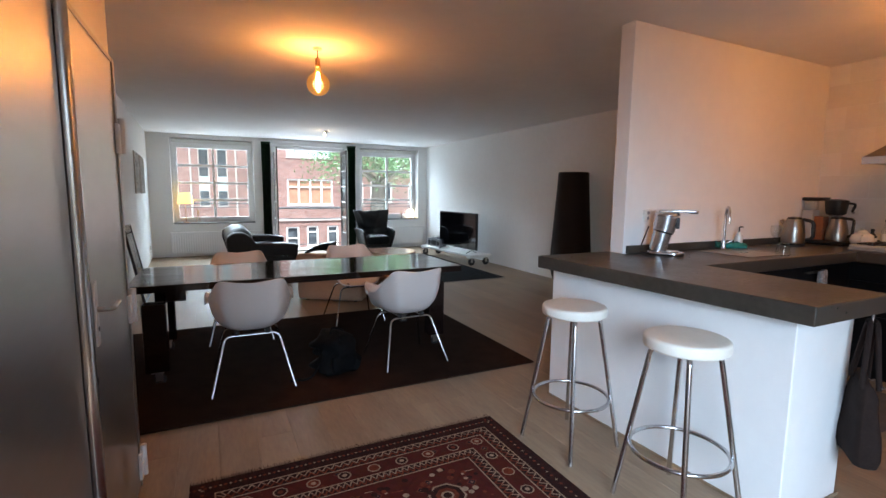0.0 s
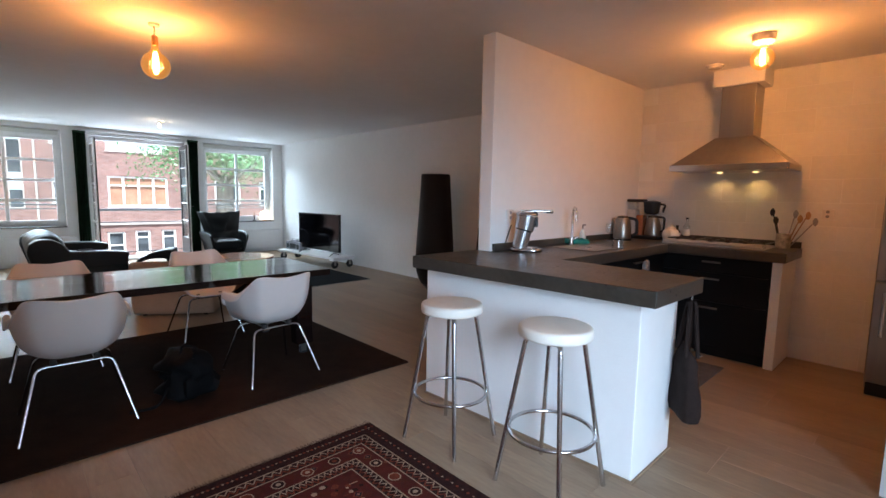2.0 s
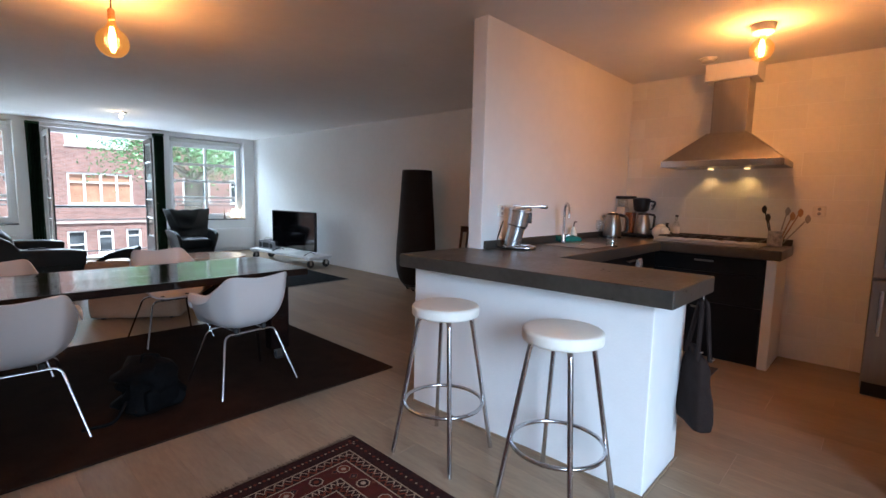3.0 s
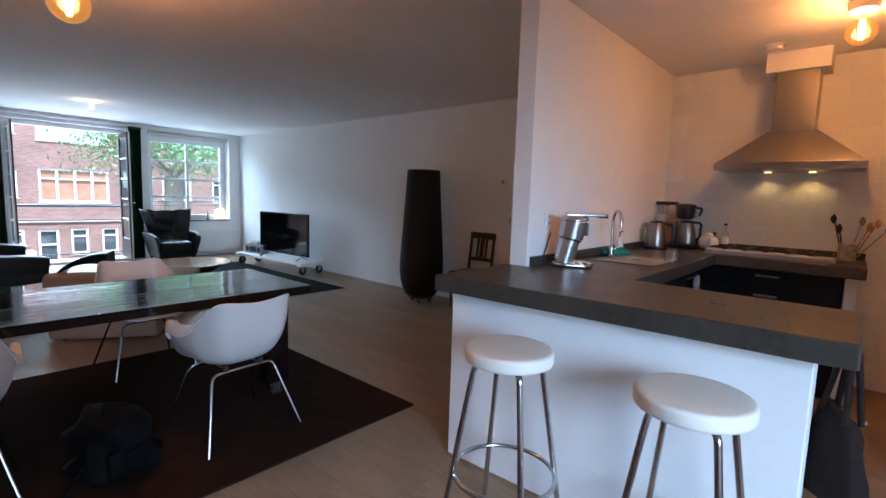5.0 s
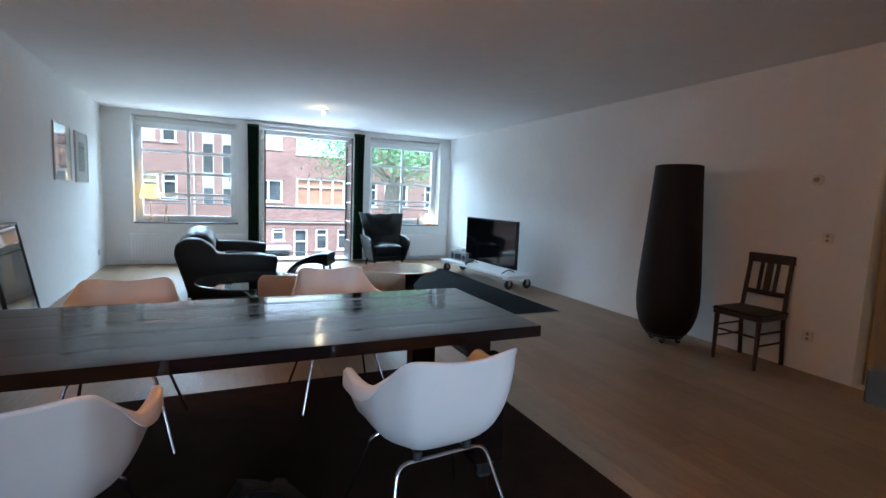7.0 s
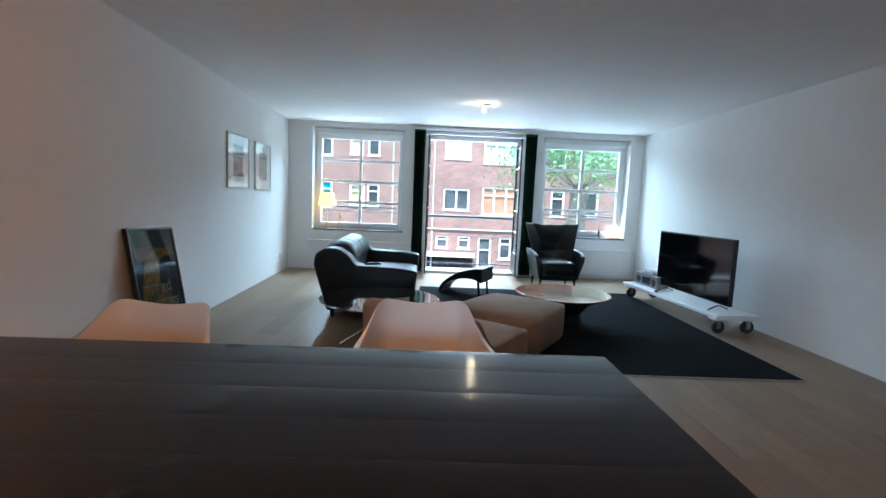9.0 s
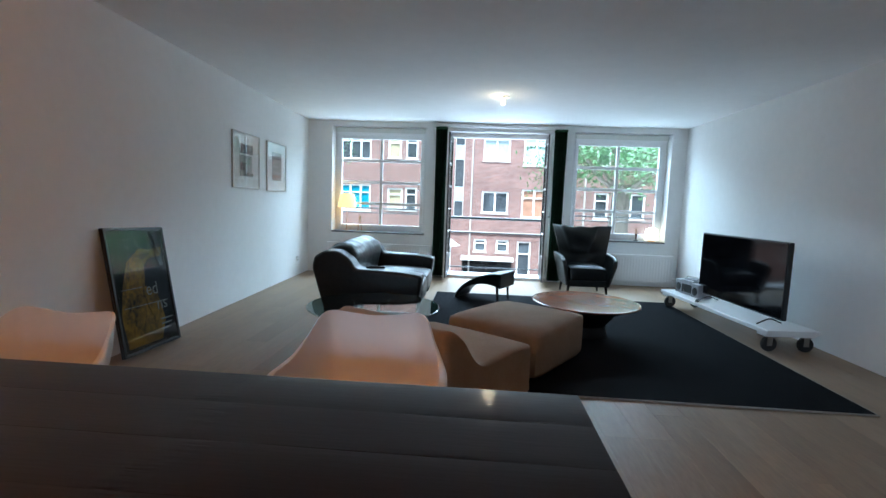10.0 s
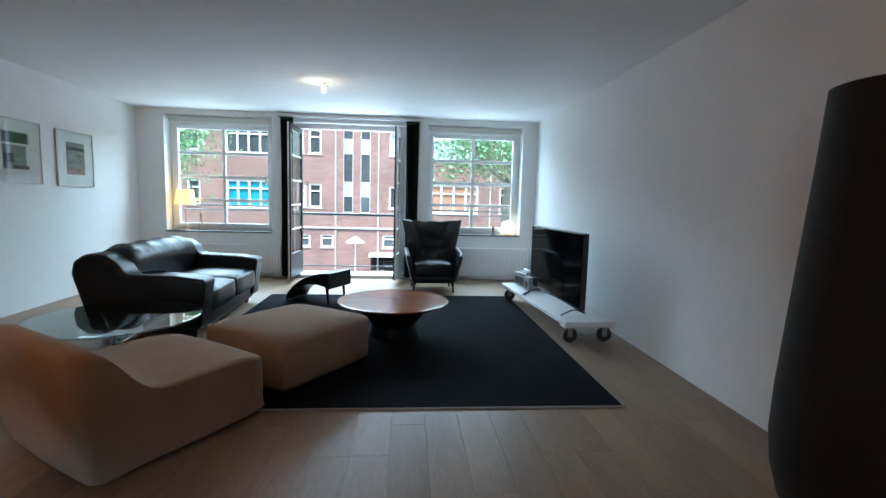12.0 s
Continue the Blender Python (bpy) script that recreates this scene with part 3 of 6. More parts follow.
def radiator(x0, x1, z0, z1):
    r = thing("radiator", "white panel radiator with fine vertical ribs under the window", "radiator", pose((x0 + x1) / 2, 11.37, z0), "radiators under the windows")
    w, h = (x1 - x0) / 2, z1 - z0
    part("panel", box(B(), -w, -0.025, 0.02, w, 0.02, h - 0.02, 0.008), WHITE, r)
    n = int(w * 2 / 0.045)
    b = B()
    for k in range(n):
        x = -w + 0.03 + (2 * w - 0.06) * k / (n - 1)
        box(b, x - 0.011, -0.031, 0.05, x + 0.011, -0.024, h - 0.05, 0.003, 1)
    part("ribs", b, WHITE, r)
    part("top_grille", box(B(), -w, -0.03, h - 0.02, w, 0.075, h, 0.005), WHITE, r)
    part("foot_pipe", tube(B(), [(-w + 0.1, 0.02, 0.03), (-w + 0.1, 0.02, -z0)], 0.008, 8), WHITE, r)
    part("foot_pipe", tube(B(), [(w - 0.1, 0.02, 0.03), (w - 0.1, 0.02, -z0)], 0.008, 8), WHITE, r)
    part("valve", tube(B(), [(w + 0.005, 0, 0.08), (w + 0.045, 0, 0.08)], 0.018, 12), WHITE, r)


radiator(-0.62, 1.18, 0.05, 0.52)
radiator(3.50, 5.10, 0.06, 0.52)


def smooth_loop(pts, n):
    """A closed line through pts, rounded."""
    out, k = [], len(pts)
    for i in range(k):
        a, b, c, d = (Vector(pts[(i + j) % k]) for j in (-1, 0, 1, 2))
        for q in range(n):
            t = q / n
            out.append(tuple(0.5 * (2 * b + (c - a) * t + (2 * a - 5 * b + 4 * c - d) * t * t + (3 * b - a - 3 * c + d) * t ** 3)))
    return out


def sofa():
    s = thing("sofa", "black leather two-seat sofa with a rolled back and wedge arms", "sofa", pose(0.88, 8.88, 0, 0, 0, 1))
    # local: x forward (the seat opens towards +x), y along its length
    L = 0.86
    for k in (-1, 1):
        part("seat_cushion", soft_block(B(), -0.22, k * 0.33 - 0.325, 0.20, 0.50, k * 0.33 + 0.325, 0.43, 0.06, 0.02), LEATHER, s)
    part("base", soft_block(B(), -0.45, -L + 0.10, 0.06, 0.44, L - 0.10, 0.24, 0.04, 0.0), LEATHER, s)
    b = B()
    prof = [(-0.20, 0.36), (-0.17, 0.52), (-0.15, 0.66), (-0.19, 0.76), (-0.28, 0.815), (-0.40, 0.81), (-0.50, 0.74), (-0.54, 0.64), (-0.50, 0.45), (-0.42, 0.18), (-0.30, 0.14), (-0.22, 0.2)]
    prof = smooth_loop(prof, 4)
    loops = []
    for i in range(33):
        t = -1 + i / 16
        sc = max(0.05, 1 - abs(t) ** 12) ** 0.5 * 0.55 + 0.45 - 0.05 * abs(t) ** 6
        loops.append([b.verts.new((-0.35 + (x + 0.35) * sc, t * (L - 0.14), 0.45 + (z - 0.45) * sc * 0.95 + 0.007 * math.sin(i * 0.9 + x * 9) + 0.004 * math.sin(i * 2.3 + z * 11))) for x, z in prof])
    for p, q in zip(loops, loops[1:]):
        for k in range(len(prof)):
            b.faces.new((p[k], p[(k + 1) % len(prof)], q[(k + 1) % len(prof)], q[k]))
    b.faces.new(loops[0])
    b.faces.new(loops[-1])
    part("backrest", b, LEATHER, s, smooth=60)
    for k in (-1, 1):
        b = B()
        o = [(-0.42, 0.10), (0.46, 0.10), (0.52, 0.54), (0.30, 0.57), (-0.13, 0.585), (-0.19, 0.68), (-0.30, 0.75), (-0.44, 0.755), (-0.54, 0.69), (-0.56, 0.58)]
        y0, y1 = (k * (L - 0.24), k * (L + 0.01))
        lo = [b.verts.new((x, min(y0, y1), z)) for x, z in o]
        hi = [b.verts.new((x, max(y0, y1), z)) for x, z in o]
        b.faces.new(lo)
        b.faces.new(list(reversed(hi)))
        for i in range(len(o)):
            b.faces.new((lo[i], hi[i], hi[(i + 1) % len(o)], lo[(i + 1) % len(o)]))
        bmesh.ops.recalc_face_normals(b, faces=b.faces[:])
        bmesh.ops.bevel(b, geom=b.edges[:], offset=0.035, segments=4, affect="EDGES", profile=0.5)
        part("armrest", b, LEATHER, s, smooth=60)
        for x in (-0.38, 0.36):
            part("foot", lathe(B(), [(0.02, 0.0), (0.03, 0.08)], 12, (x, k * (L - 0.14), 0)), BLACK, s)
    return s


sofa()
rc = thing("remote_control", "black remote control on the sofa arm", "remote", pose(0.93, 8.16, 0.582, 0, 0, 20))
part("body", box(B(), -0.09, -0.022, 0, 0.09, 0.022, 0.016, 0.005), BLACK, rc)
part("buttons", box(B(), -0.06, -0.014, 0.015, 0.05, 0.014, 0.018, 0.002), RUBBER, rc)


def wing_chair():
    c = thing("wing_armchair", "black leather wing armchair with a tall flared back", "armchair", pose(3.50, 10.58, 0, 0, 0, 2))
    part("seat_cushion", soft_block(B(), -0.27, -0.32, 0.20, 0.27, 0.25, 0.42, 0.06, 0.025), LEATHER, c)
    # curved back with wings, thick in the middle and thin at the rim
    b = B()
    n, m = 32, 26
    sides = []
    for face in (0, 1):
        rows = []
        for j in range(m + 1):
            v = j / m
            half = 0.27 + 0.17 * v ** 1.15
            line = []
            for i in range(n + 1):
                u = -1 + 2 * i / n
                wing = abs(u) ** 2.6
                y = 0.26 + 0.10 * v - wing * (0.30 - 0.14 * v)
                rim = (1 - abs(u) ** 7) * (1 - v ** 9)
                t = 0.028 + 0.062 * rim
                z = 0.22 + 0.76 * v - 0.022 * (1 - abs(u)) * v ** 4 + 0.009 * math.sin(u * 11 + 1) * (1 - u * u) * v ** 8 + 0.018 * abs(u) ** 5 * v ** 3
                if not face:
                    fold = math.exp(-((v - 0.42 - 0.10 * u * u) / 0.035) ** 2) * (1 - wing)
                    side = math.exp(-((abs(u) - 0.34 - 0.5 * (v - 0.4)) / 0.07) ** 2) * max(0, v - 0.35)
                    roll = 0.035 * math.exp(-((v - 0.80) / 0.14) ** 2) * (1 - u * u)
                    y -= t * 0.5 + roll - 0.028 * fold - 0.05 * side + 0.006 * math.sin(v * 17 + u * 5) * (1 - wing)
                else:
                    y += t * 0.5
                line.append(b.verts.new((u * half, y, z)))
            rows.append(line)
        sides.append(rows)
    f, g = sides
    for j in range(m):
        for i in range(n):
            b.faces.new((f[j][i], f[j][i + 1], f[j + 1][i + 1], f[j + 1][i]))
            b.faces.new((g[j][i + 1], g[j][i], g[j + 1][i], g[j + 1][i + 1]))
    edge = [(0, i) for i in range(n)] + [(j, n) for j in range(m)] + [(m, i) for i in range(n, 0, -1)] + [(j, 0) for j in range(m, 0, -1)]
    for (j, i), (j2, i2) in zip(edge, edge[1:] + edge[:1]):
        b.faces.new((g[j][i], g[j2][i2], f[j2][i2], f[j][i]))
    part("backrest", b, LEATHER, c, smooth=100)
    for k in (-1, 1):
        b = B()
        o = [(-0.33, 0.14), (0.20, 0.14), (0.24, 0.58), (0.05, 0.585), (-0.22, 0.57), (-0.36, 0.52), (-0.39, 0.44)]
        x0, x1 = k * 0.25, k * 0.305
        lo = [b.verts.new((x0 + k * (z - 0.14) * 0.21, y, z)) for y, z in o]
        hi = [b.verts.new((x1 + k * (z - 0.14) * 0.23, y, z)) for y, z in o]
        b.faces.new(lo)
        b.faces.new(list(reversed(hi)))
        for i in range(len(o)):
            b.faces.new((lo[i], hi[i], hi[(i + 1) % len(o)], lo[(i + 1) % len(o)]))
        bmesh.ops.recalc_face_normals(b, faces=b.faces[:])
        bmesh.ops.bevel(b, geom=b.edges[:], offset=0.028, segments=3, affect="EDGES", profile=0.5)
        part("armrest", b, LEATHER, c, smooth=60)
        for y in (-0.28, 0.18):
            part("leg", tube(B(), [(k * 0.28, y, 0.0), (k * 0.26, y, 0.16)], 0.014, 10, 0.024), DARKWOOD, c)
    part("apron", soft_block(B(), -0.30, -0.33, 0.13, 0.30, 0.26, 0.24, 0.04, 0.0), LEATHER, c)


wing_chair()


def footstool():
    f = thing("footstool", "black leather footstool curving down to the floor, two legs", "footstool", pose(2.05, 9.72, 0, 0, 0, -26))
    b = B()
    loops = []
    n = 16
    for i in range(n + 1):
        t = i / n
        a = t * math.pi / 2
        x = -0.34 + 0.66 * (1 - math.cos(a)) ** 0.75 if t < 1 else 0.32
        z = 0.02 + 0.375 * math.sin(a) ** 0.9
        th = 0.035 + 0.16 * t ** 1.5
        nx, nz = -math.cos(a), math.sin(a)
        w = 0.20 + 0.04 * t
        loops.append([b.verts.new(p) for p in ((x, -w, z), (x, w, z), (x - nx * th, w, max(0.005, z - nz * th)), (x - nx * th, -w, max(0.005, z - nz * th)))])
    for p, q in zip(loops, loops[1:]):
        for k in range(4):
            b.faces.new((p[k], p[(k + 1) % 4], q[(k + 1) % 4], q[k]))
    b.faces.new(loops[0])
    b.faces.new(loops[-1])
    bmesh.ops.recalc_face_normals(b, faces=b.faces[:])
    es = [e for e in b.edges if len(e.link_faces) == 2 and e.calc_face_angle(0) > 0.9]
    bmesh.ops.bevel(b, geom=es, offset=0.016, segments=3, affect="EDGES", profile=0.5)
    part("seat", b, LEATHER, f, smooth=60)
    for y in (-0.17, 0.17):
        part("leg", tube(B(), [(0.27, y, 0.0), (0.24, y, 0.30)], 0.012, 10, 0.022), DARKWOOD, f)


footstool()

t = thing("round_coffee_table", "low round coffee table with a reddish veneer top", "coffee table", pose(3.01, 8.26, 0.014))
part("tabletop", lathe(B(), [(0.44, 0.285), (0.505, 0.305), (0.515, 0.313), (0.512, 0.322), (0.50, 0.325)], 72), TABLEWOOD, t)
part("pedestal", lathe(B(), [(0.22, 0.0), (0.225, 0.012), (0.20, 0.10), (0.30, 0.22), (0.44, 0.2845)], 48), BLACKFRONT, t, "black pedestal")

t = thing("glass_coffee_table", "round glass coffee table on crossed chrome legs", "coffee table", pose(1.11, 7.30, 0))
part("tabletop", lathe(B(), [(0.523, 0.395), (0.53, 0.399), (0.53, 0.404), (0.523, 0.408)], 72), TABLEGLASS, t, "clear greenish glass top")
for k in range(3):
    a = math.pi * k / 3 + 0.3
    c, s = math.cos(a), math.sin(a)
    part("leg", tube(B(), [(-0.34 * c, -0.34 * s, 0.008), (0.30 * c, 0.30 * s, 0.385)], 0.013, 10), CHROME, t)
    part("pad", lathe(B(), [(0.022, 0.384), (0.022, 0.394)], 14, (0.30 * c, 0.30 * s, 0)), RUBBER, t)
part("hub", lathe(B(), [(0.02, 0.17), (0.035, 0.18), (0.035, 0.225), (0.02, 0.235)], 16), CHROME, t)

# beige low chair and its pouf, in one line
A = 56.0
ott = thing("pouf", "square beige wool pouf before the low chair", "pouf", pose(2.28, 7.40, 0.0, 0, 0, A))
part("cushion", soft_block(B(), -0.44, -0.40, 0.02, 0.44, 0.40, 0.385, 0.06, 0.02), BEIGE, ott, smooth=70)
for x in (-0.34, 0.34):
    for y in (-0.30, 0.30):
        part("foot", lathe(B(), [(0.025, 0.0), (0.025, 0.06)], 12, (x, y, 0)), BLACK, ott)
ch = thing("low_lounge_chair", "beige wool lounge chair with a low slanted back", "lounge chair", pose(1.71, 6.49, 0.0, 0, 0, A))
prof = smooth_loop([(-0.44, 0.03), (-0.475, 0.30), (-0.50, 0.54), (-0.48, 0.60), (-0.42, 0.612), (-0.365, 0.58), (-0.28, 0.475), (-0.19, 0.398), (-0.09, 0.372), (0.05, 0.374), (0.25, 0.378), (0.41, 0.362), (0.455, 0.315), (0.46, 0.10), (0.448, 0.035), (0.20, 0.02), (-0.22, 0.02)], 5)
k = len(prof)
b, loops = B(), []
steps = [(-1, a) for a in range(90, -1, -15)] + [(0, q) for q in range(1, 8)] + [(1, a) for a in range(0, 91, 15)]
for sgn, a in steps:
    y = sgn * (0.378 + 0.045 * math.sin(radians(a))) if sgn else -0.378 + 0.756 * a / 8
    sc = 1 - 0.13 * (1 - math.cos(radians(a))) if sgn else 1 + 0.02 * math.sin(math.pi * a / 8)
    loops.append([b.verts.new((-0.06 + (px + 0.06) * sc, y, max(0.02, 0.22 + (pz - 0.22) * sc))) for px, pz in prof])
for p, q in zip(loops, loops[1:]):
    for i in range(k):
        b.faces.new((p[i], p[(i + 1) % k], q[(i + 1) % k], q[i]))
b.faces.new(loops[0])
b.faces.new(loops[-1])
bmesh.ops.triangulate(b, faces=[f_ for f_ in b.faces if len(f_.verts) > 4], ngon_method="EAR_CLIP")
part("upholstery", b, BEIGE, ch, smooth=70)
for x in (-0.36, 0.36):
    for y in (-0.32, 0.32):
        part("foot", lathe(B(), [(0.025, 0.0), (0.025, 0.06)], 12, (x, y, 0)), BLACK, ch)

# television on a rolling board
bench = thing("tv_trolley", "white wooden board on four large swivel castors", "tv stand", pose(4.715, 8.96, 0, 0, 0, 4.7))
part("board", box(B(), -0.245, -1.01, 0.175, 0.245, 1.01, 0.215, 0.006), WHITE, bench)
part("cross_batten", box(B(), -0.235, -0.98, 0.150, 0.235, -0.86, 0.1745, 0.004), WHITE, bench)
part("cross_batten", box(B(), -0.235, 0.86, 0.150, 0.235, 0.98, 0.1745, 0.004), WHITE, bench)


def castor(parent, x, y, top, r, tilt=0, w=0.03):
    c = Vector((x, y, 0))
    cas = part("castor", box(B(), x - 0.04, y - 0.04, top - 0.012, x + 0.04, y + 0.04, top, 0.003), STEEL, parent, "steel swivel castor")
    for s in (-1, 1):
        b = box(B(), x - 0.018, y + s * (w / 2 + 0.006) - 0.003, r * 0.8, x + 0.03, y + s * (w / 2 + 0.006) + 0.003, top - 0.012, 0.001, 1)
        part("fork", b, STEEL, cas)
    b = lathe(B(), [(r * 0.55, -w / 2), (r * 0.93, -w / 2), (r, -w / 4), (r, w / 4), (r * 0.93, w / 2), (r * 0.55, w / 2)], 24)
    bmesh.ops.transform(b, matrix=pose(x + 0.012, y, r, 90, 0, 0), verts=b.verts[:])
    part("wheel", b, RUBBER, cas)
    return cas


for x in (-0.17, 0.17):
    for y in (-0.92, 0.92):
        castor(bench, x, y, 0.150, 0.070, 0, 0.038)
tv = thing("television", "large black flat television on two feet", "television", pose(4.69, 8.74, 0.216, 0, 0, 3.4))
part("housing", box(B(), -0.012, -0.72, 0.07, 0.035, 0.72, 0.79, 0.008), BLACK, tv)
part("screen", box(B(), -0.0155, -0.708, 0.085, -0.0125, 0.708, 0.778, 0.001), SCREEN, tv, "glossy black screen")
for y in (-0.55, 0.50):
    part("foot", tube(B(), bend([(-0.14, y - 0.03, 0.008), (0.0, y, 0.06), (0.13, y + 0.03, 0.008)], 0.05), 0.007, 8), BLACK, tv)
st = thing("stereo", "small silver grey radio with a carrying handle", "stereo", pose(4.66, 9.62, 0.216, 0, 0, 12))
part("body", box(B(), -0.10, -0.115, 0, 0.10, 0.115, 0.185, 0.014), GRILLE, st)
part("front_panel", box(B(), -0.104, -0.095, 0.03, -0.0995, 0.095, 0.13, 0.002), BLACK, st)
part("lid", box(B(), -0.075, -0.09, 0.1852, 0.075, 0.09, 0.20, 0.006), GRILLE, st)
part("carry_handle", tube(B(), bend([(-0.03, -0.112, 0.175), (-0.03, -0.10, 0.225), (-0.03, 0.10, 0.225), (-0.03, 0.112, 0.175)], 0.02), 0.008, 8), HOBSTEEL, st, "silver carrying handle")
part("knob", tube(B(), [(-0.104, 0.03, 0.05), (-0.118, 0.03, 0.05)], 0.013, 14), CHROME, st)
for y, x in ((9.42, 4.66), (9.82, 4.64)):
    sp = thing("loudspeaker", "small grey loudspeaker box on the tv trolley", "loudspeaker", pose(x, y, 0.216, 0, 0, 10), "loudspeakers of the radio")
    part("body", box(B(), -0.09, -0.07, 0, 0.09, 0.07, 0.165, 0.010), GRILLE, sp)
    part("cone", lathe(B(), [(0.01, -0.095), (0.045, -0.092), (0.05, -0.0905)], 20), BLACK, sp).matrix_local = pose(0, 0, 0.075, 0, 90, 0)
ad = thing("flat_remote", "black remote control on the tv trolley", "remote", pose(4.52, 9.20, 0.2155, 0, 0, 60))
part("body", box(B(), -0.08, -0.02, 0, 0.08, 0.02, 0.014, 0.004), BLACK, ad)
part("keys", box(B(), -0.05, -0.012, 0.0135, 0.05, 0.012, 0.016, 0.002), RUBBER, ad)

# rugs
def rug(name, x0, y0, x1, y1, material, label, edge=None, h=0.012):
    r = thing(name, label, "rug", pose((x0 + x1) / 2, (y0 + y1) / 2, 0.001))
    hx, hy = (x1 - x0) / 2, (y1 - y0) / 2
    part("mat", box(B(), -hx, -hy, 0, hx, hy, h, 0.004), material, r)
    if edge:
        for s in (-1, 1):
            part("border", box(B(), -hx - 0.012, s * (hy + 0.006) - 0.006, 0, hx + 0.012, s * (hy + 0.006) + 0.006, h - 0.002, 0.002), edge, r, "pale bound edge")
            part("border", box(B(), s * (hx + 0.006) - 0.006, -hy, 0, s * (hx + 0.006) + 0.006, hy, h - 0.002, 0.002), edge, r, "pale bound edge")
    return r


rug("black_rug", 1.40, 6.68, 4.50, 10.05, BLACKRUG, "large black rug with a pale bound edge", RUGEDGE)
rug("brown_rug", -0.60, 3.27, 2.52, 5.48, BROWNRUG, "dark brown felt rug under the dining table")
rug("kitchen_mat", 3.70, 1.45, 4.42, 1.95, GREYMAT, "grey kitchen floor mat", None, 0.008)

# ---- dining ----
def dining_table():
    t = thing("dining_table", "long dark stained plank table on castored legs", "dining table", pose(0.915, 4.45, 0))
    x0, x1, y0, y1 = -1.295, 1.295, -0.46, 0.46
    n, cuts, bays = 5, 8, 14
    r = random.Random(4)
    for k in range(n):
        a, c = y0 + (y1 - y0) * k / n + 0.0003, y0 + (y1 - y0) * (k + 1) / n - 0.0003
        cup, tip = r.uniform(0.0003, 0.0007) * (-1) ** k, r.uniform(-0.0004, 0.0004)
        bm, loops = B(), []
        for i in range(bays + 1):
            x = x0 + (x1 - x0) * i / bays
            wave = r.uniform(-0.0002, 0.0002)
            loop = [bm.verts.new((x, a, 0.682))]
            for q in range(cuts + 1):
                u = -1 + 2 * q / cuts
                loop.append(bm.verts.new((x, a + (c - a) * q / cuts, 0.7335 + cup * (1 - u * u) + tip * u + wave - 0.0005 * (abs(u) > 0.99))))
            loop.append(bm.verts.new((x, c, 0.682)))
            loops.append(loop)
        for p, q in zip(loops, loops[1:]):
            for i in range(len(p)):
                j = (i + 1) % len(p)
                bm.faces.new((p[i], p[j], q[j], q[i]))
        bm.faces.new(loops[0])
        bm.faces.new(list(reversed(loops[-1])))
        part("plank", bm, DARKWOOD, t)
    for x in (-1.0, 1.0):
        part("cross_beam", box(B(), x - 0.06, y0 + 0.05, 0.60, x + 0.06, y1 - 0.05, 0.681, 0.006), DARKWOOD, t)
    for x in (-1.14, 1.05):
        for y in (-0.40, 0.40):
            b = box(B(), x - 0.075, y - 0.055, 0.105, x + 0.075, y + 0.055, 0.60, 0.008)
            part("leg", b, DARKWOOD, t)
            castor(t, x, y, 0.105, 0.04, 0, 0.025)
            s = 1 if x < 0 else -1
            part("brace", prism_y(x + s * 0.075, y, s), DARKWOOD, t)
    part("stretcher", box(B(), -1.0, -0.03, 0.61, 0.9, 0.03, 0.681, 0.005), DARKWOOD, t)


def prism_y(x, y, s):
    b = B()
    o = [(x, 0.60), (x + s * 0.10, 0.681), (x, 0.681)]
    lo = [b.verts.new((px, y - 0.04, pz)) for px, pz in o]
    hi = [b.verts.new((px, y + 0.04, pz)) for px, pz in o]
    b.faces.new(lo)
    b.faces.new(list(reversed(hi)))
    for i in range(3):
        b.faces.new((lo[i], hi[i], hi[(i + 1) % 3], lo[(i + 1) % 3]))
    return b


dining_table()


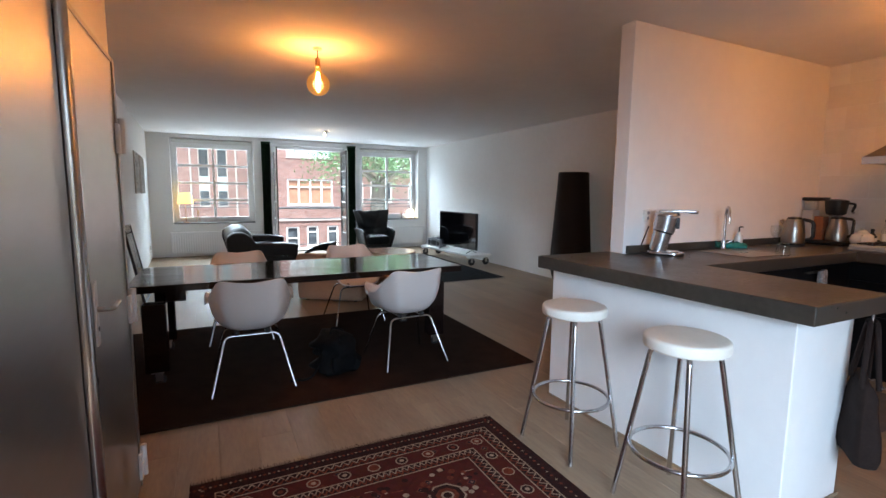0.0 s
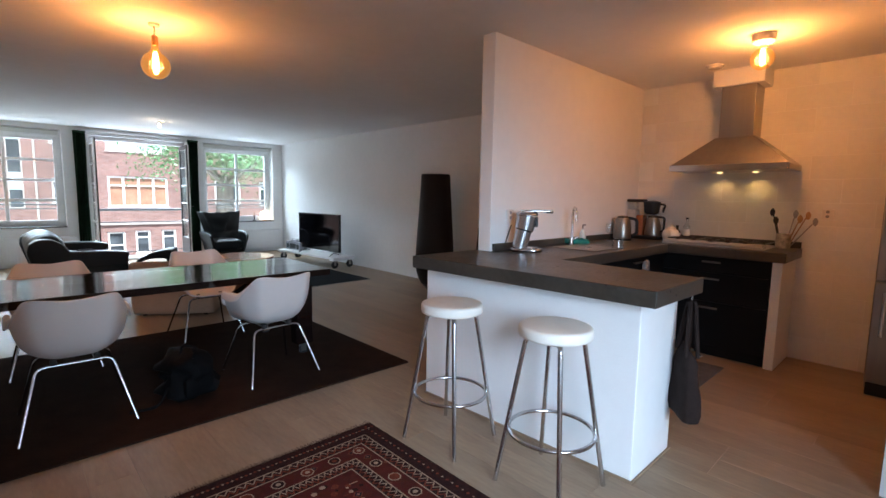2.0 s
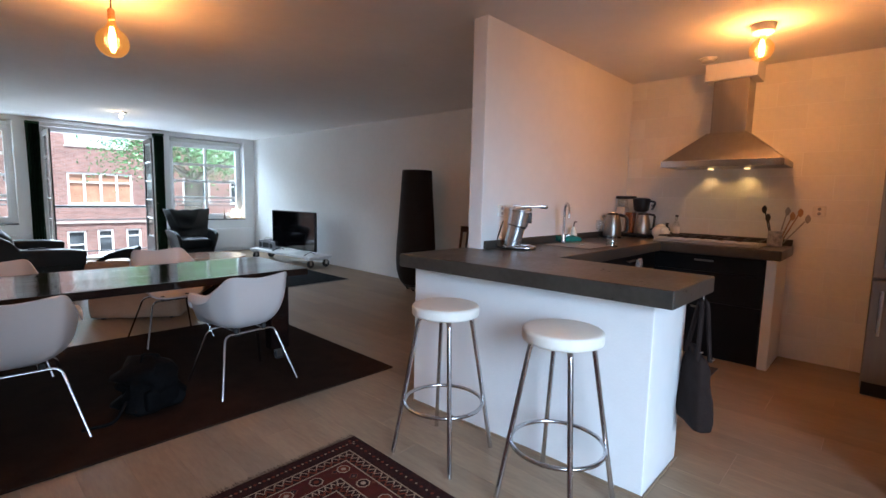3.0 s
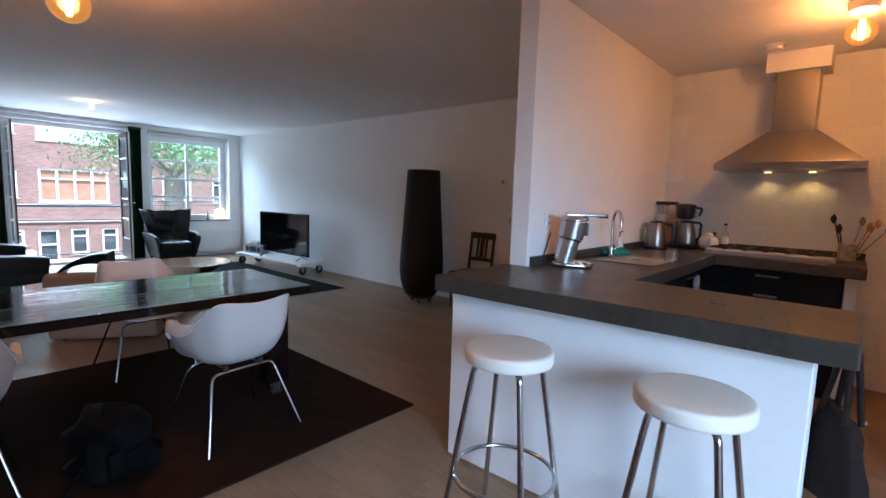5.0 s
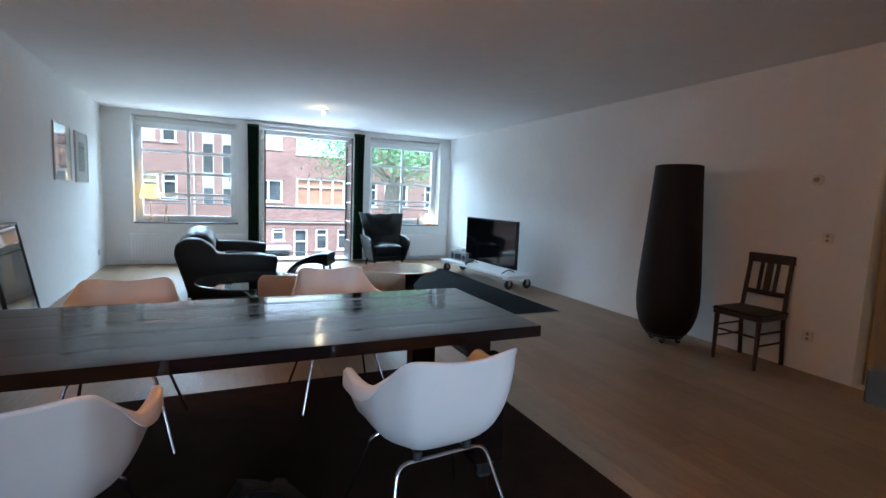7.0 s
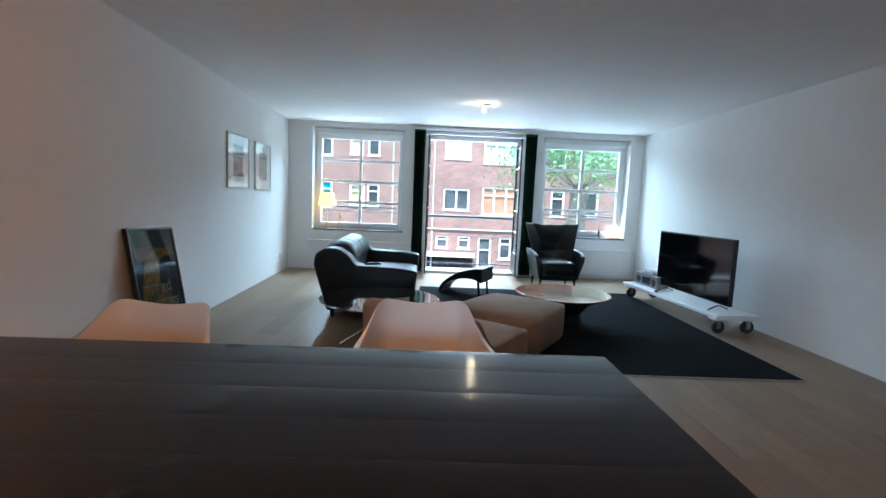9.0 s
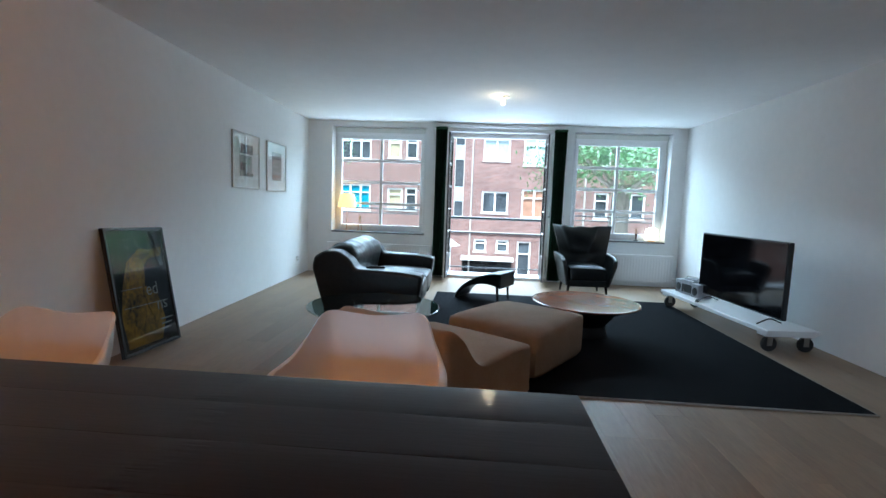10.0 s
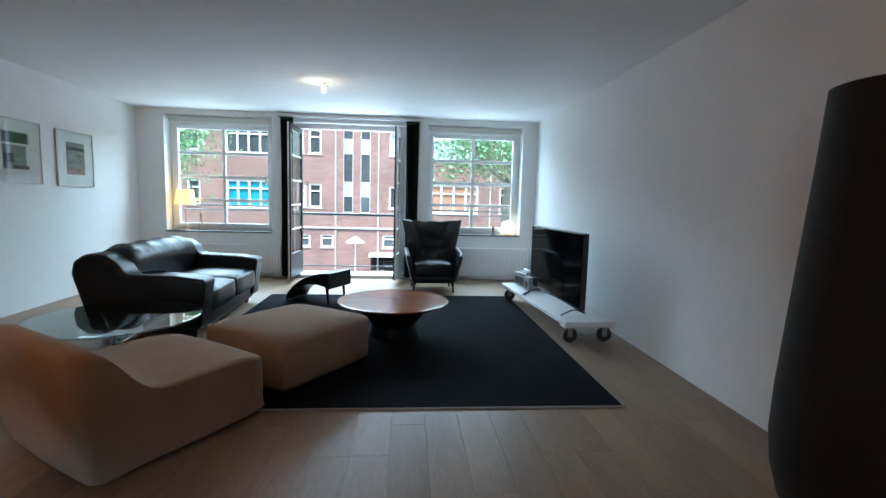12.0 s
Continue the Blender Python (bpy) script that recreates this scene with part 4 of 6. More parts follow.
def shell_chair():
    """Moulded armchair facing +y, its origin on the floor under the seat."""
    c = thing("dining_armchair", "white moulded plastic armchair on thin chrome legs", "chair", None, "armchairs round the dining table")
    keys = [(0, 0.0, -0.262, 0.772), (18, 0.10, -0.262, 0.780), (34, 0.190, -0.252, 0.790), (43, 0.228, -0.222, 0.778), (53, 0.255, -0.170, 0.730), (66, 0.284, -0.09, 0.668), (80, 0.293, -0.02, 0.655), (94, 0.297, 0.05, 0.655), (108, 0.298, 0.125, 0.655),
            (120, 0.285, 0.170, 0.60), (142, 0.236, 0.20, 0.47), (158, 0.175, 0.235, 0.425), (180, 0.0, 0.245, 0.415)]
    n, m = 108, 14
    b = B()

    ends = [(-18, -0.10, -0.262, 0.781)] + keys + [(202, -0.18, 0.235, 0.425)]

    def rim(phi):
        a = abs(phi)
        for o, p, q, w in zip(ends, ends[1:], ends[2:], ends[3:]):
            if a <= q[0]:
                d = q[0] - p[0]
                t = (a - p[0]) / d
                v = []
                for k in (1, 2, 3):
                    mp, mq = (q[k] - o[k]) / (q[0] - o[0]) * d, (w[k] - p[k]) / (w[0] - p[0]) * d
                    v.append((2 * t ** 3 - 3 * t * t + 1) * p[k] + (t ** 3 - 2 * t * t + t) * mp + (3 * t * t - 2 * t ** 3) * q[k] + (t ** 3 - t * t) * mq)
                return Vector((math.copysign(0.91 * v[0], phi), v[1], v[2]))
        return Vector((0, keys[-1][2], keys[-1][3]))

    cen = Vector((0, 0.02, 0.405))
    top = b.verts.new(cen)
    loops = []
    for j in range(1, m + 4):
        line = []
        for i in range(n):
            phi = -180 + 360 * i / n
            r = rim(phi)
            if j <= m:
                s = j / m
                f, g = math.sin(s * math.pi / 2) ** 0.86, (1 - math.cos(s * math.pi / 2)) ** 1.35
                p = Vector((cen.x + (r.x - cen.x) * f, cen.y + (r.y - cen.y) * f, cen.z + (r.z - cen.z) * g))
            else:
                k = j - m
                out = Vector((r.x, r.y - 0.02, 0)).normalized()
                arm = max(0.0, math.sin(radians(max(0, min(180, (abs(phi) - 58) * 2.5))))) ** 0.6
                side, drop = ((0.006, 0.0), (0.009, 0.003), (0.010, 0.009))[k - 1]
                wide, fall = ((0.012, -0.001), (0.020, 0.008), (0.021, 0.056))[k - 1]
                p = r + out * (side + wide * arm) - Vector((0, 0, drop + fall * arm))
            line.append(b.verts.new(p))
        loops.append(line)
    for i in range(n):
        b.faces.new((top, loops[0][i], loops[0][(i + 1) % n]))
    for p, q in zip(loops, loops[1:]):
        for i in range(n):
            b.faces.new((p[i], q[i], q[(i + 1) % n], p[(i + 1) % n]))
    bmesh.ops.recalc_face_normals(b, faces=b.faces[:])
    bmesh.ops.solidify(b, geom=b.faces[:], thickness=0.006)
    part("shell", b, PLASTIC, c, smooth=60)
    for y, yb in ((-0.25, -0.11), (0.25, 0.13)):
        pts = [(-0.268, y, 0.004), (-0.175, yb, 0.375), (0.175, yb, 0.375), (0.268, y, 0.004)]
        part("leg_frame", tube(B(), bend(pts, 0.045), 0.0085, 10), CHROME, c)
    part("seat_rail", tube(B(), [(-0.09, -0.11, 0.384), (-0.09, 0.13, 0.384)], 0.008, 8), CHROME, c)
    part("seat_rail", tube(B(), [(0.09, -0.11, 0.384), (0.09, 0.13, 0.384)], 0.008, 8), CHROME, c)
    for x in (-0.10, 0.10):
        for y in (-0.11, 0.13):
            part("mount", lathe(B(), [(0.016, 0.383), (0.016, 0.412)], 12, (x, y, 0)), RUBBER, c)
    return c


RZ = 0.013
first = shell_chair()
first.matrix_world = pose(0.393, 3.825, RZ, 0, 0, -1.5)
copy_thing(first, pose(1.578, 3.80, RZ, 0, 0, 4))
copy_thing(first, pose(1.53, 5.21, RZ, 0, 0, 183))
copy_thing(first, pose(0.38, 5.00, RZ, 0, 0, 178))

bag = thing("rucksack", "black nylon rucksack slumped under the table", "bag", pose(0.99, 3.78, 0.013, 0, 0, 15))
b = B()
soft_block(b, -0.16, -0.14, 0.0, 0.16, 0.14, 0.31, 0.06, 0.0)
for v in b.verts:
    k = noise.noise(v.co * 13) * 0.10
    v.co.x += k + 0.10 * (0.18 - v.co.z) * 0.6 * math.copysign(1, v.co.x) * abs(v.co.x) / 0.2
    v.co.y += noise.noise(v.co * 10 + Vector((3, 1, 2))) * 0.07
    v.co.z = max(0.0, v.co.z * (1 - 0.25 * abs(v.co.x) / 0.2))
for v in b.verts:
    v.co.x, v.co.z = v.co.x * 0.8, v.co.z * 1.06
part("body", b, NYLON, bag, smooth=90)
part("pocket", soft_block(B(), -0.10, -0.165, 0.02, 0.10, -0.10, 0.16, 0.03, 0.0), NYLON, bag)
part("strap", tube(B(), bend([(-0.05, 0.0, 0.26), (-0.06, -0.05, 0.36), (0.03, -0.06, 0.33), (0.06, 0.0, 0.25)], 0.03), 0.009, 8), NYLON, bag)
part("loose_strap", tube(B(), bend([(-0.16, -0.05, 0.10), (-0.24, -0.08, 0.012), (-0.38, -0.02, 0.012)], 0.04), 0.010, 8), NYLON, bag)

# globe pendant
def bulb_profile(r, neck, h):
    return [(neck, 0.0), (neck, -0.03), (neck * 1.25, -0.05)] + [(r * math.sin(a), -h + r * math.cos(a)) for a in (radians(d) for d in range(28, 181, 9))]


pl = thing("pendant_lamp", "large amber globe bulb hanging from a brass ceiling holder", "pendant lamp", pose(0.993, 4.24, H))
part("ceiling_cap", lathe(B(), [(0.03, -0.02), (0.035, -0.012), (0.035, -0.001)], 20), CERAMIC, pl)
part("cord", tube(B(), [(0, 0, -0.02), (0, 0, -0.085)], 0.005, 8), BLACK, pl)
part("socket", lathe(B(), [(0.018, -0.15), (0.02, -0.14), (0.02, -0.09), (0.012, -0.08)], 20), WOODLIGHT, pl, "brass socket")
b = lathe(B(), bulb_profile(0.092, 0.021, 0.155), 40)
bmesh.ops.transform(b, matrix=Matrix.Translation((0, 0, -0.13)), verts=b.verts[:])
part("bulb", b, BULB, pl, "amber glass globe", smooth=70)
for k in range(4):
    a = k * math.pi / 2
    x, y = 0.016 * math.cos(a), 0.016 * math.sin(a)
    part("filament", tube(B(), [(x * 0.5, y * 0.5, -0.19), (x, y, -0.24), (x, y, -0.31), (x * 0.5, y * 0.5, -0.345)], 0.0022, 6), FILAMENT, pl)
kl = thing("kitchen_ceiling_lamp", "white ceiling holder with a lit globe bulb", "ceiling lamp", pose(4.09, 1.30, H))
part("ceiling_cap", lathe(B(), [(0.055, -0.06), (0.07, -0.05), (0.075, -0.001)], 28), CERAMIC, kl)
b = lathe(B(), bulb_profile(0.075, 0.02, 0.11), 36)
bmesh.ops.transform(b, matrix=Matrix.Translation((0, 0, -0.055)), verts=b.verts[:])
part("bulb", b, BULB, kl, "amber glass globe", smooth=70)
for k in range(4):
    a = k * math.pi / 2 + 0.4
    x, y = 0.014 * math.cos(a), 0.014 * math.sin(a)
    part("filament", tube(B(), [(x * 0.5, y * 0.5, -0.10), (x, y, -0.13), (x, y, -0.18), (x * 0.5, y * 0.5, -0.21)], 0.0025, 6), FILAMENT, kl)
ll = thing("living_ceiling_spot", "small white ceiling spot with a lit bulb", "ceiling lamp", pose(2.20, 9.44, H))
part("ceiling_cap", lathe(B(), [(0.03, -0.025), (0.045, -0.02), (0.045, -0.001)], 24), CERAMIC, ll)
part("arm", tube(B(), [(0, 0, -0.02), (-0.03, 0, -0.045)], 0.01, 8), CHROME, ll)
part("bulb", lathe(B(), [(0.012, -0.03), (0.022, -0.05), (0.03, -0.075), (0.022, -0.10), (0.008, -0.108)], 20, (-0.035, 0, 0)), SPOTLENS, ll, "lit bulb", smooth=70)

# ---- steel clad closet at the entrance ----
SX = -0.19
bm = box(B(), -0.998, 0.62, 0.0, SX - 0.03, 2.74, H - 0.002)
solid("closet_wall", bm, DOORSTEEL, "stainless steel clad closet wall", "wall", kind="structure")
solid("closet_panel", box(B(), SX - 0.03, 0.62, 0.02, SX - 0.004, 1.915, H - 0.01, 0.003), DOORSTEEL, "tall brushed stainless steel wall panel", "panel", kind="structure")
solid("closet_head", box(B(), SX - 0.03, 1.96, 1.955, SX - 0.004, 2.735, H - 0.01, 0.003), DOORSTEEL, "stainless steel panel over the closet door", "panel", kind="structure")
solid("edge_profile", tube(B(), [(SX + 0.006, 1.937, 0.0), (SX + 0.006, 1.937, H - 0.004)], 0.021, 20), CHROME, "shiny round steel edge profile beside the closet door", "trim", kind="structure")
cd = thing("closet_door", "closed stainless steel door with a lever handle and pale hinges", "door", pose(SX, 2.35, 0.0))
part("leaf", box(B(), -0.03, -0.385, 0.012, 0.004, 0.385, 1.945, 0.004), DOORSTEEL, cd)
part("frame_strip", box(B(), 0.0045, 0.355, 0.012, 0.012, 0.385, 1.945, 0.003), STEEL, cd)
part("frame_strip", box(B(), 0.0045, -0.385, 1.925, 0.010, 0.355, 1.945, 0.003), STEEL, cd)
hd = part("handle_plate", box(B(), 0.0045, -0.285, 0.885, 0.012, -0.240, 1.10, 0.006), WHITE, cd, "pale grey handle plate")
part("lever", tube(B(), bend([(0.012, -0.262, 1.005), (0.055, -0.262, 1.005), (0.055, -0.155, 1.005)], 0.014), 0.009), STEEL, hd)
part("keyhole", tube(B(), [(0.011, -0.262, 0.94), (0.0135, -0.262, 0.94)], 0.008, 12), BLACK, hd)
for z in (1.55, 0.80, 0.05):
    hg = part("hinge", box(B(), 0.005, 0.340, z, 0.020, 0.384, z + 0.125, 0.003), WHITE, cd, "pale hinge")
    part("knuckle", tube(B(), [(0.022, 0.392, z), (0.022, 0.392, z + 0.15)], 0.013, 12), WHITE, hg)
part("lock_stud", tube(B(), [(0.004, -0.37, 0.80), (0.020, -0.37, 0.80)], 0.012, 14), BLACK, cd, "dark lock stud")

# ---- peninsula and kitchen ----
ZC = 0.985
pen = thing("peninsula_base", "white plastered peninsula base under the concrete top", "kitchen base", pose(0, 0, 0))
part("plaster", prism(B(), [(2.287, 1.268), (2.757, 1.272), (2.742, 2.61), (2.752, 2.735), (2.240, 2.735)], 0.0, 0.9045, 0.006), WALL, pen)
part("floor_strip", prism(B(), [(2.277, 1.258), (2.767, 1.262), (2.767, 1.2675), (2.282, 1.2635), (2.238, 2.735), (2.230, 2.735)], 0.0, 0.014), PLANK, pen, "thin wooden floor strip")
ct = thing("concrete_worktop", "thick polished grey concrete worktop around the kitchen", "worktop", pose(0, 0, 0.0))
part("slab", prism(B(), [(2.190, 1.165), (2.775, 1.160), (2.790, 2.02), (4.56, 2.02), (4.56, 1.13), (5.195, 1.13), (5.195, 2.612), (2.748, 2.612), (2.748, 2.752), (2.118, 2.752)], 0.905, ZC, 0.007), CONCRETE, ct)
part("upstand", box(B(), 2.775, 2.590, ZC + 0.0005, 5.17, 2.6125, ZC + 0.055, 0.003), CONCRETE, ct)
part("upstand", box(B(), 5.175, 1.14, ZC + 0.0005, 5.197, 2.588, ZC + 0.055, 0.003), CONCRETE, ct)
solid("side_panel", box(B(), 4.66, 1.165, 0.0, 5.197, 1.235, 0.9035, 0.004), WALL, "white plastered side panel of the kitchen units", "panel", kind="structure")


def drawer_unit(name, label, m, w, heights, depth=0.50, off=0.0):
    """Black unit, front towards -y of its own frame."""
    u = thing(name, label, "kitchen cabinet", m, "black kitchen cabinets")
    part("body", box(B(), -w / 2, 0.022, 0.09, w / 2, depth, 0.9035), BLACKFRONT, u)
    part("plinth", box(B(), -w / 2, 0.04, 0.0, w / 2, 0.06, 0.0895), BLACKFRONT, u)
    z = 0.900
    for h, style in heights:
        f = part("drawer_front" if style else "door", box(B(), -w / 2 + 0.002, 0.0, z - h + 0.003, w / 2 - 0.002, 0.020, z, 0.002), BLACKFRONT, u)
        hz = z - 0.05
        part("handle", box(B(), off - 0.075, -0.028, hz - 0.008, off + 0.075, -0.016, hz + 0.008, 0.003), STEEL, f, "brushed steel bar handle")
        for s in (-0.06, 0.06):
            part("post", tube(B(), [(off + s, 0.0, hz), (off + s, -0.018, hz)], 0.005, 8), STEEL, f)
        z -= h
    return u


base = drawer_unit("drawer_cabinet", "black drawer cabinet with steel bar handles under the hob", pose(4.665, 1.78, 0, 0, 0, -90), 1.07, [(0.15, 1), (0.26, 1), (0.39, 1)], off=0.10)
b2 = drawer_unit("oven_cabinet", "black kitchen cabinet under the sink", pose(4.06, 2.085, 0), 1.18, [(0.80, 0)])
b3 = drawer_unit("dishwasher_cabinet", "black kitchen cabinet beside the peninsula", pose(3.15, 2.085, 0), 0.62, [(0.80, 0)])
tw = thing("tea_towel", "checked black and white tea towel hanging from a handle", "towel", pose(4.15, 2.040, 0.585))
b = B()
soft_block(b, -0.055, -0.016, 0.0, 0.055, 0.016, 0.28, 0.014, 0.0)
for v in b.verts:
    v.co.y += 0.012 * math.sin(v.co.x * 60)
part("cloth", b, mat("checked towel", (0.02, 0.022, 0.03), 0.9, second=(0.42, 0.42, 0.43), scale=20), tw)

# sink and tap
sk = thing("sink", "small stainless steel sink bowl set in the worktop", "sink", pose(3.62, 2.30, ZC))
b = B()
for a in ((-0.24, -0.19, 0.24, -0.165), (-0.24, 0.165, 0.24, 0.19), (-0.24, -0.165, -0.215, 0.165), (0.215, -0.165, 0.24, 0.165)):
    box(b, a[0], a[1], 0.001, a[2], a[3], 0.006, 0.002, 1)
part("rim", b, STEEL, sk)
part("bowl", box(B(), -0.214, -0.164, 0.0008, 0.214, 0.164, 0.003), STEEL, sk)
part("drain", lathe(B(), [(0.03, 0.0032), (0.028, 0.006)], 18), CHROME, sk)
tp = thing("kitchen_tap", "slim chrome swan neck kitchen tap", "tap", pose(3.69, 2.50, ZC, 0, 0, -138))
part("base", lathe(B(), [(0.024, 0.0), (0.024, 0.01), (0.016, 0.02), (0.016, 0.07), (0.011, 0.075)], 20), CHROME, tp)
arc = [(0, 0, 0.07), (0, 0, 0.18)] + [(0.075 - 0.075 * math.cos(a), 0, 0.25 + 0.075 * math.sin(a)) for a in (radians(d) for d in range(0, 181, 15))] + [(0.15, 0, 0.21)]
part("spout", tube(B(), arc, 0.0105, 12), CHROME, tp)
part("lever", tube(B(), [(0, 0.015, 0.05), (0, 0.06, 0.075)], 0.006, 8), CHROME, tp)

# juice press
jp = thing("juice_press", "tall silver electric juice press on the worktop", "juicer", pose(2.955, 2.435, ZC, 0, 0, -55))


def oval(r, half, n=12):
    """Outline of a slot with round ends, along x."""
    return [(half + r * math.cos(a), r * math.sin(a)) for a in (radians(-90 + 180 * i / n) for i in range(n + 1))] + [(-half + r * math.cos(a), r * math.sin(a)) for a in (radians(90 + 180 * i / n) for i in range(n + 1))]


part("foot", prism(B(), oval(0.075, 0.045), 0.002, 0.028, 0.009), CHROME, jp)
part("drip_tray", prism(B(), oval(0.055, 0.03), 0.028, 0.034, 0.002), SILVER, jp)
part("body", tube(B(), [(-0.050, 0, 0.028), (-0.040, 0, 0.075), (-0.026, 0, 0.14), (-0.020, 0, 0.165)], 0.056, 32, 0.060), SILVER, jp)
part("collar", tube(B(), [(-0.0205, 0, 0.160), (-0.018, 0, 0.170)], 0.0675, 32), BLACK, jp, "dark seam")
part("cup", tube(B(), [(-0.018, 0, 0.1705), (-0.010, 0, 0.215), (-0.001, 0, 0.268)], 0.071, 32, 0.074), SILVER, jp, "polished upper cup")
part("side_latch", box(B(), 0.058, -0.018, 0.185, 0.080, 0.018, 0.262, 0.006), BLACK, jp)
part("dome", lathe(B(), [(0.074, 0.2685), (0.082, 0.272), (0.082, 0.283), (0.068, 0.296), (0.02, 0.302)], 36, (-0.001, 0, 0)), SILVER, jp)
lev = part("lever", prism(B(), [(-0.05, -0.045), (0.04, -0.040), (0.17, -0.018), (0.19, 0.0), (0.17, 0.018), (0.04, 0.040), (-0.05, 0.045)], 0.296, 0.312, 0.005), SILVER, jp)
part("grip", box(B(), 0.135, -0.016, 0.2895, 0.186, 0.016, 0.2958, 0.003), BLACK, lev)
part("cord", tube(B(), bend([(-0.10, 0.0, 0.012), (-0.16, 0.02, 0.008), (-0.16, 0.06, 0.05), (-0.12, 0.10, 0.19)], 0.03), 0.004, 6), BLACK, jp)
sb = thing("soap_bottle", "clear soap bottle with a dark pump", "bottle", pose(3.94, 2.54, ZC))
part("bottle", lathe(B(), [(0.026, 0.0), (0.03, 0.008), (0.03, 0.09), (0.014, 0.115), (0.012, 0.125)], 20), CERAMIC, sb)
part("pump", tube(B(), bend([(0, 0, 0.125), (0, 0, 0.165), (0.03, -0.01, 0.165)], 0.01), 0.005, 8), BLACK, sb)
cl = thing("dishcloth", "crumpled teal dishcloth on the worktop behind the tap", "cloth", pose(3.82, 2.525, ZC + 0.001, 0, 0, -25))
b = B()
soft_block(b, -0.12, -0.055, 0.0, 0.12, 0.055, 0.075, 0.024, 0.0)
for v in b.verts:
    v.co.z = max(0, v.co.z * (0.62 + noise.noise(v.co * 16) * 0.55))
    v.co.x += noise.noise(v.co * 15) * 0.02
part("cloth", b, TEAL, cl, smooth=60)
g = thing("drinking_glass", "upturned clear drinking glass draining by the sink", "glass", pose(3.76, 2.115, ZC))
part("tumbler", lathe(B(), [(0.044, 0.001), (0.045, 0.004), (0.034, 0.082), (0.030, 0.086)], 28), TUMBLER, g)
part("rim", ring(B(), (0, 0, 0.003), 0.0445, 0.002, 32, 6), TUMBLER, g)
part("base_ring", ring(B(), (0, 0, 0.083), 0.031, 0.0025, 32, 6), TUMBLER, g)
wg = thing("stem_glass", "clear stemmed glass by the wall", "glass", pose(4.40, 2.52, ZC))
part("bowl", lathe(B(), [(0.006, 0.07), (0.03, 0.09), (0.036, 0.13), (0.03, 0.17)], 24), TUMBLER, wg)
part("stem", lathe(B(), [(0.032, 0.0), (0.03, 0.004), (0.005, 0.01), (0.005, 0.07)], 20), TUMBLER, wg)
kt = thing("kettle", "brushed steel electric kettle with a black handle", "kettle", pose(4.60, 2.485, ZC, 0, 0, -70) @ Matrix.Scale(1.08, 4))
part("body", lathe(B(), [(0.075, 0.018), (0.08, 0.03), (0.075, 0.12), (0.062, 0.19), (0.05, 0.205)], 32), STEEL, kt)
part("base", lathe(B(), [(0.082, 0.0), (0.084, 0.01), (0.078, 0.0175)], 32), BLACK, kt)
part("lid", lathe(B(), [(0.05, 0.205), (0.045, 0.218), (0.012, 0.224)], 24), BLACK, kt)
part("handle", tube(B(), bend([(0.05, 0, 0.205), (0.12, 0, 0.19), (0.125, 0, 0.06), (0.078, 0, 0.045)], 0.03), 0.013, 10), BLACK, kt)
part("spout", tube(B(), [(-0.055, 0, 0.16), (-0.085, 0, 0.195)], 0.02, 12, 0.014), STEEL, kt)
cm = thing("coffee_maker", "steel and black filter coffee maker with a thermos jug", "coffee maker", pose(4.975, 2.435, ZC) @ Matrix.Scale(1.12, 4))
part("base", box(B(), -0.085, -0.175, 0.0, 0.085, 0.15, 0.030, 0.010), BLACK, cm)
part("column", box(B(), -0.050, 0.065, 0.0305, 0.050, 0.140, 0.262, 0.006), HOBSTEEL, cm, "brushed steel column")
part("water_tank", box(B(), -0.046, 0.069, 0.2625, 0.046, 0.136, 0.335, 0.008), TUMBLER, cm, "clear water tank")
part("tank_lid", box(B(), -0.055, 0.000, 0.3355, 0.055, 0.150, 0.362, 0.008), BLACK, cm)
part("filter_holder", lathe(B(), [(0.040, 0.225), (0.062, 0.240), (0.072, 0.315), (0.074, 0.340), (0.03, 0.350)], 28, (0, -0.065, 0)), BLACK, cm)
part("filter_handle", tube(B(), bend([(0, -0.135, 0.32), (0, -0.185, 0.315), (0, -0.165, 0.255)], 0.02), 0.009, 8), BLACK, cm)
jug = part("jug", lathe(B(), [(0.066, 0.031), (0.072, 0.040), (0.066, 0.12), (0.050, 0.185), (0.046, 0.198)], 28, (0, -0.085, 0)), STEEL, cm, "steel thermos jug")
part("jug_lid", lathe(B(), [(0.048, 0.1985), (0.046, 0.214), (0.02, 0.220)], 24, (0, -0.085, 0)), BLACK, jug)
part("jug_handle", tube(B(), bend([(0, -0.125, 0.205), (0, -0.185, 0.20), (0, -0.180, 0.08), (0, -0.150, 0.07)], 0.02), 0.010, 8), BLACK, jug)
part("side_panel", box(B(), -0.030, 0.000, 0.0305, 0.060, 0.0645, 0.215, 0.006), TABLEWOOD, cm, "reddish brown side panel")

te = thing("teapot", "round white ceramic teapot", "teapot", pose(4.97, 2.16, ZC, 0, 0, 20))
part("body", lathe(B(), [(0.045, 0.0), (0.075, 0.03), (0.082, 0.06), (0.07, 0.10), (0.035, 0.125)], 32), CERAMIC, te)
part("lid", lathe(B(), [(0.036, 0.125), (0.03, 0.137), (0.008, 0.143), (0.012, 0.155), (0.006, 0.162)], 24), CERAMIC, te)
part("spout", tube(B(), bend([(0.07, 0, 0.05), (0.11, 0, 0.07), (0.13, 0, 0.115)], 0.02), 0.014, 10, 0.008), CERAMIC, te)
part("handle", tube(B(), bend([(-0.06, 0, 0.10), (-0.12, 0, 0.10), (-0.12, 0, 0.035), (-0.07, 0, 0.03)], 0.025), 0.007, 8), CERAMIC, te)
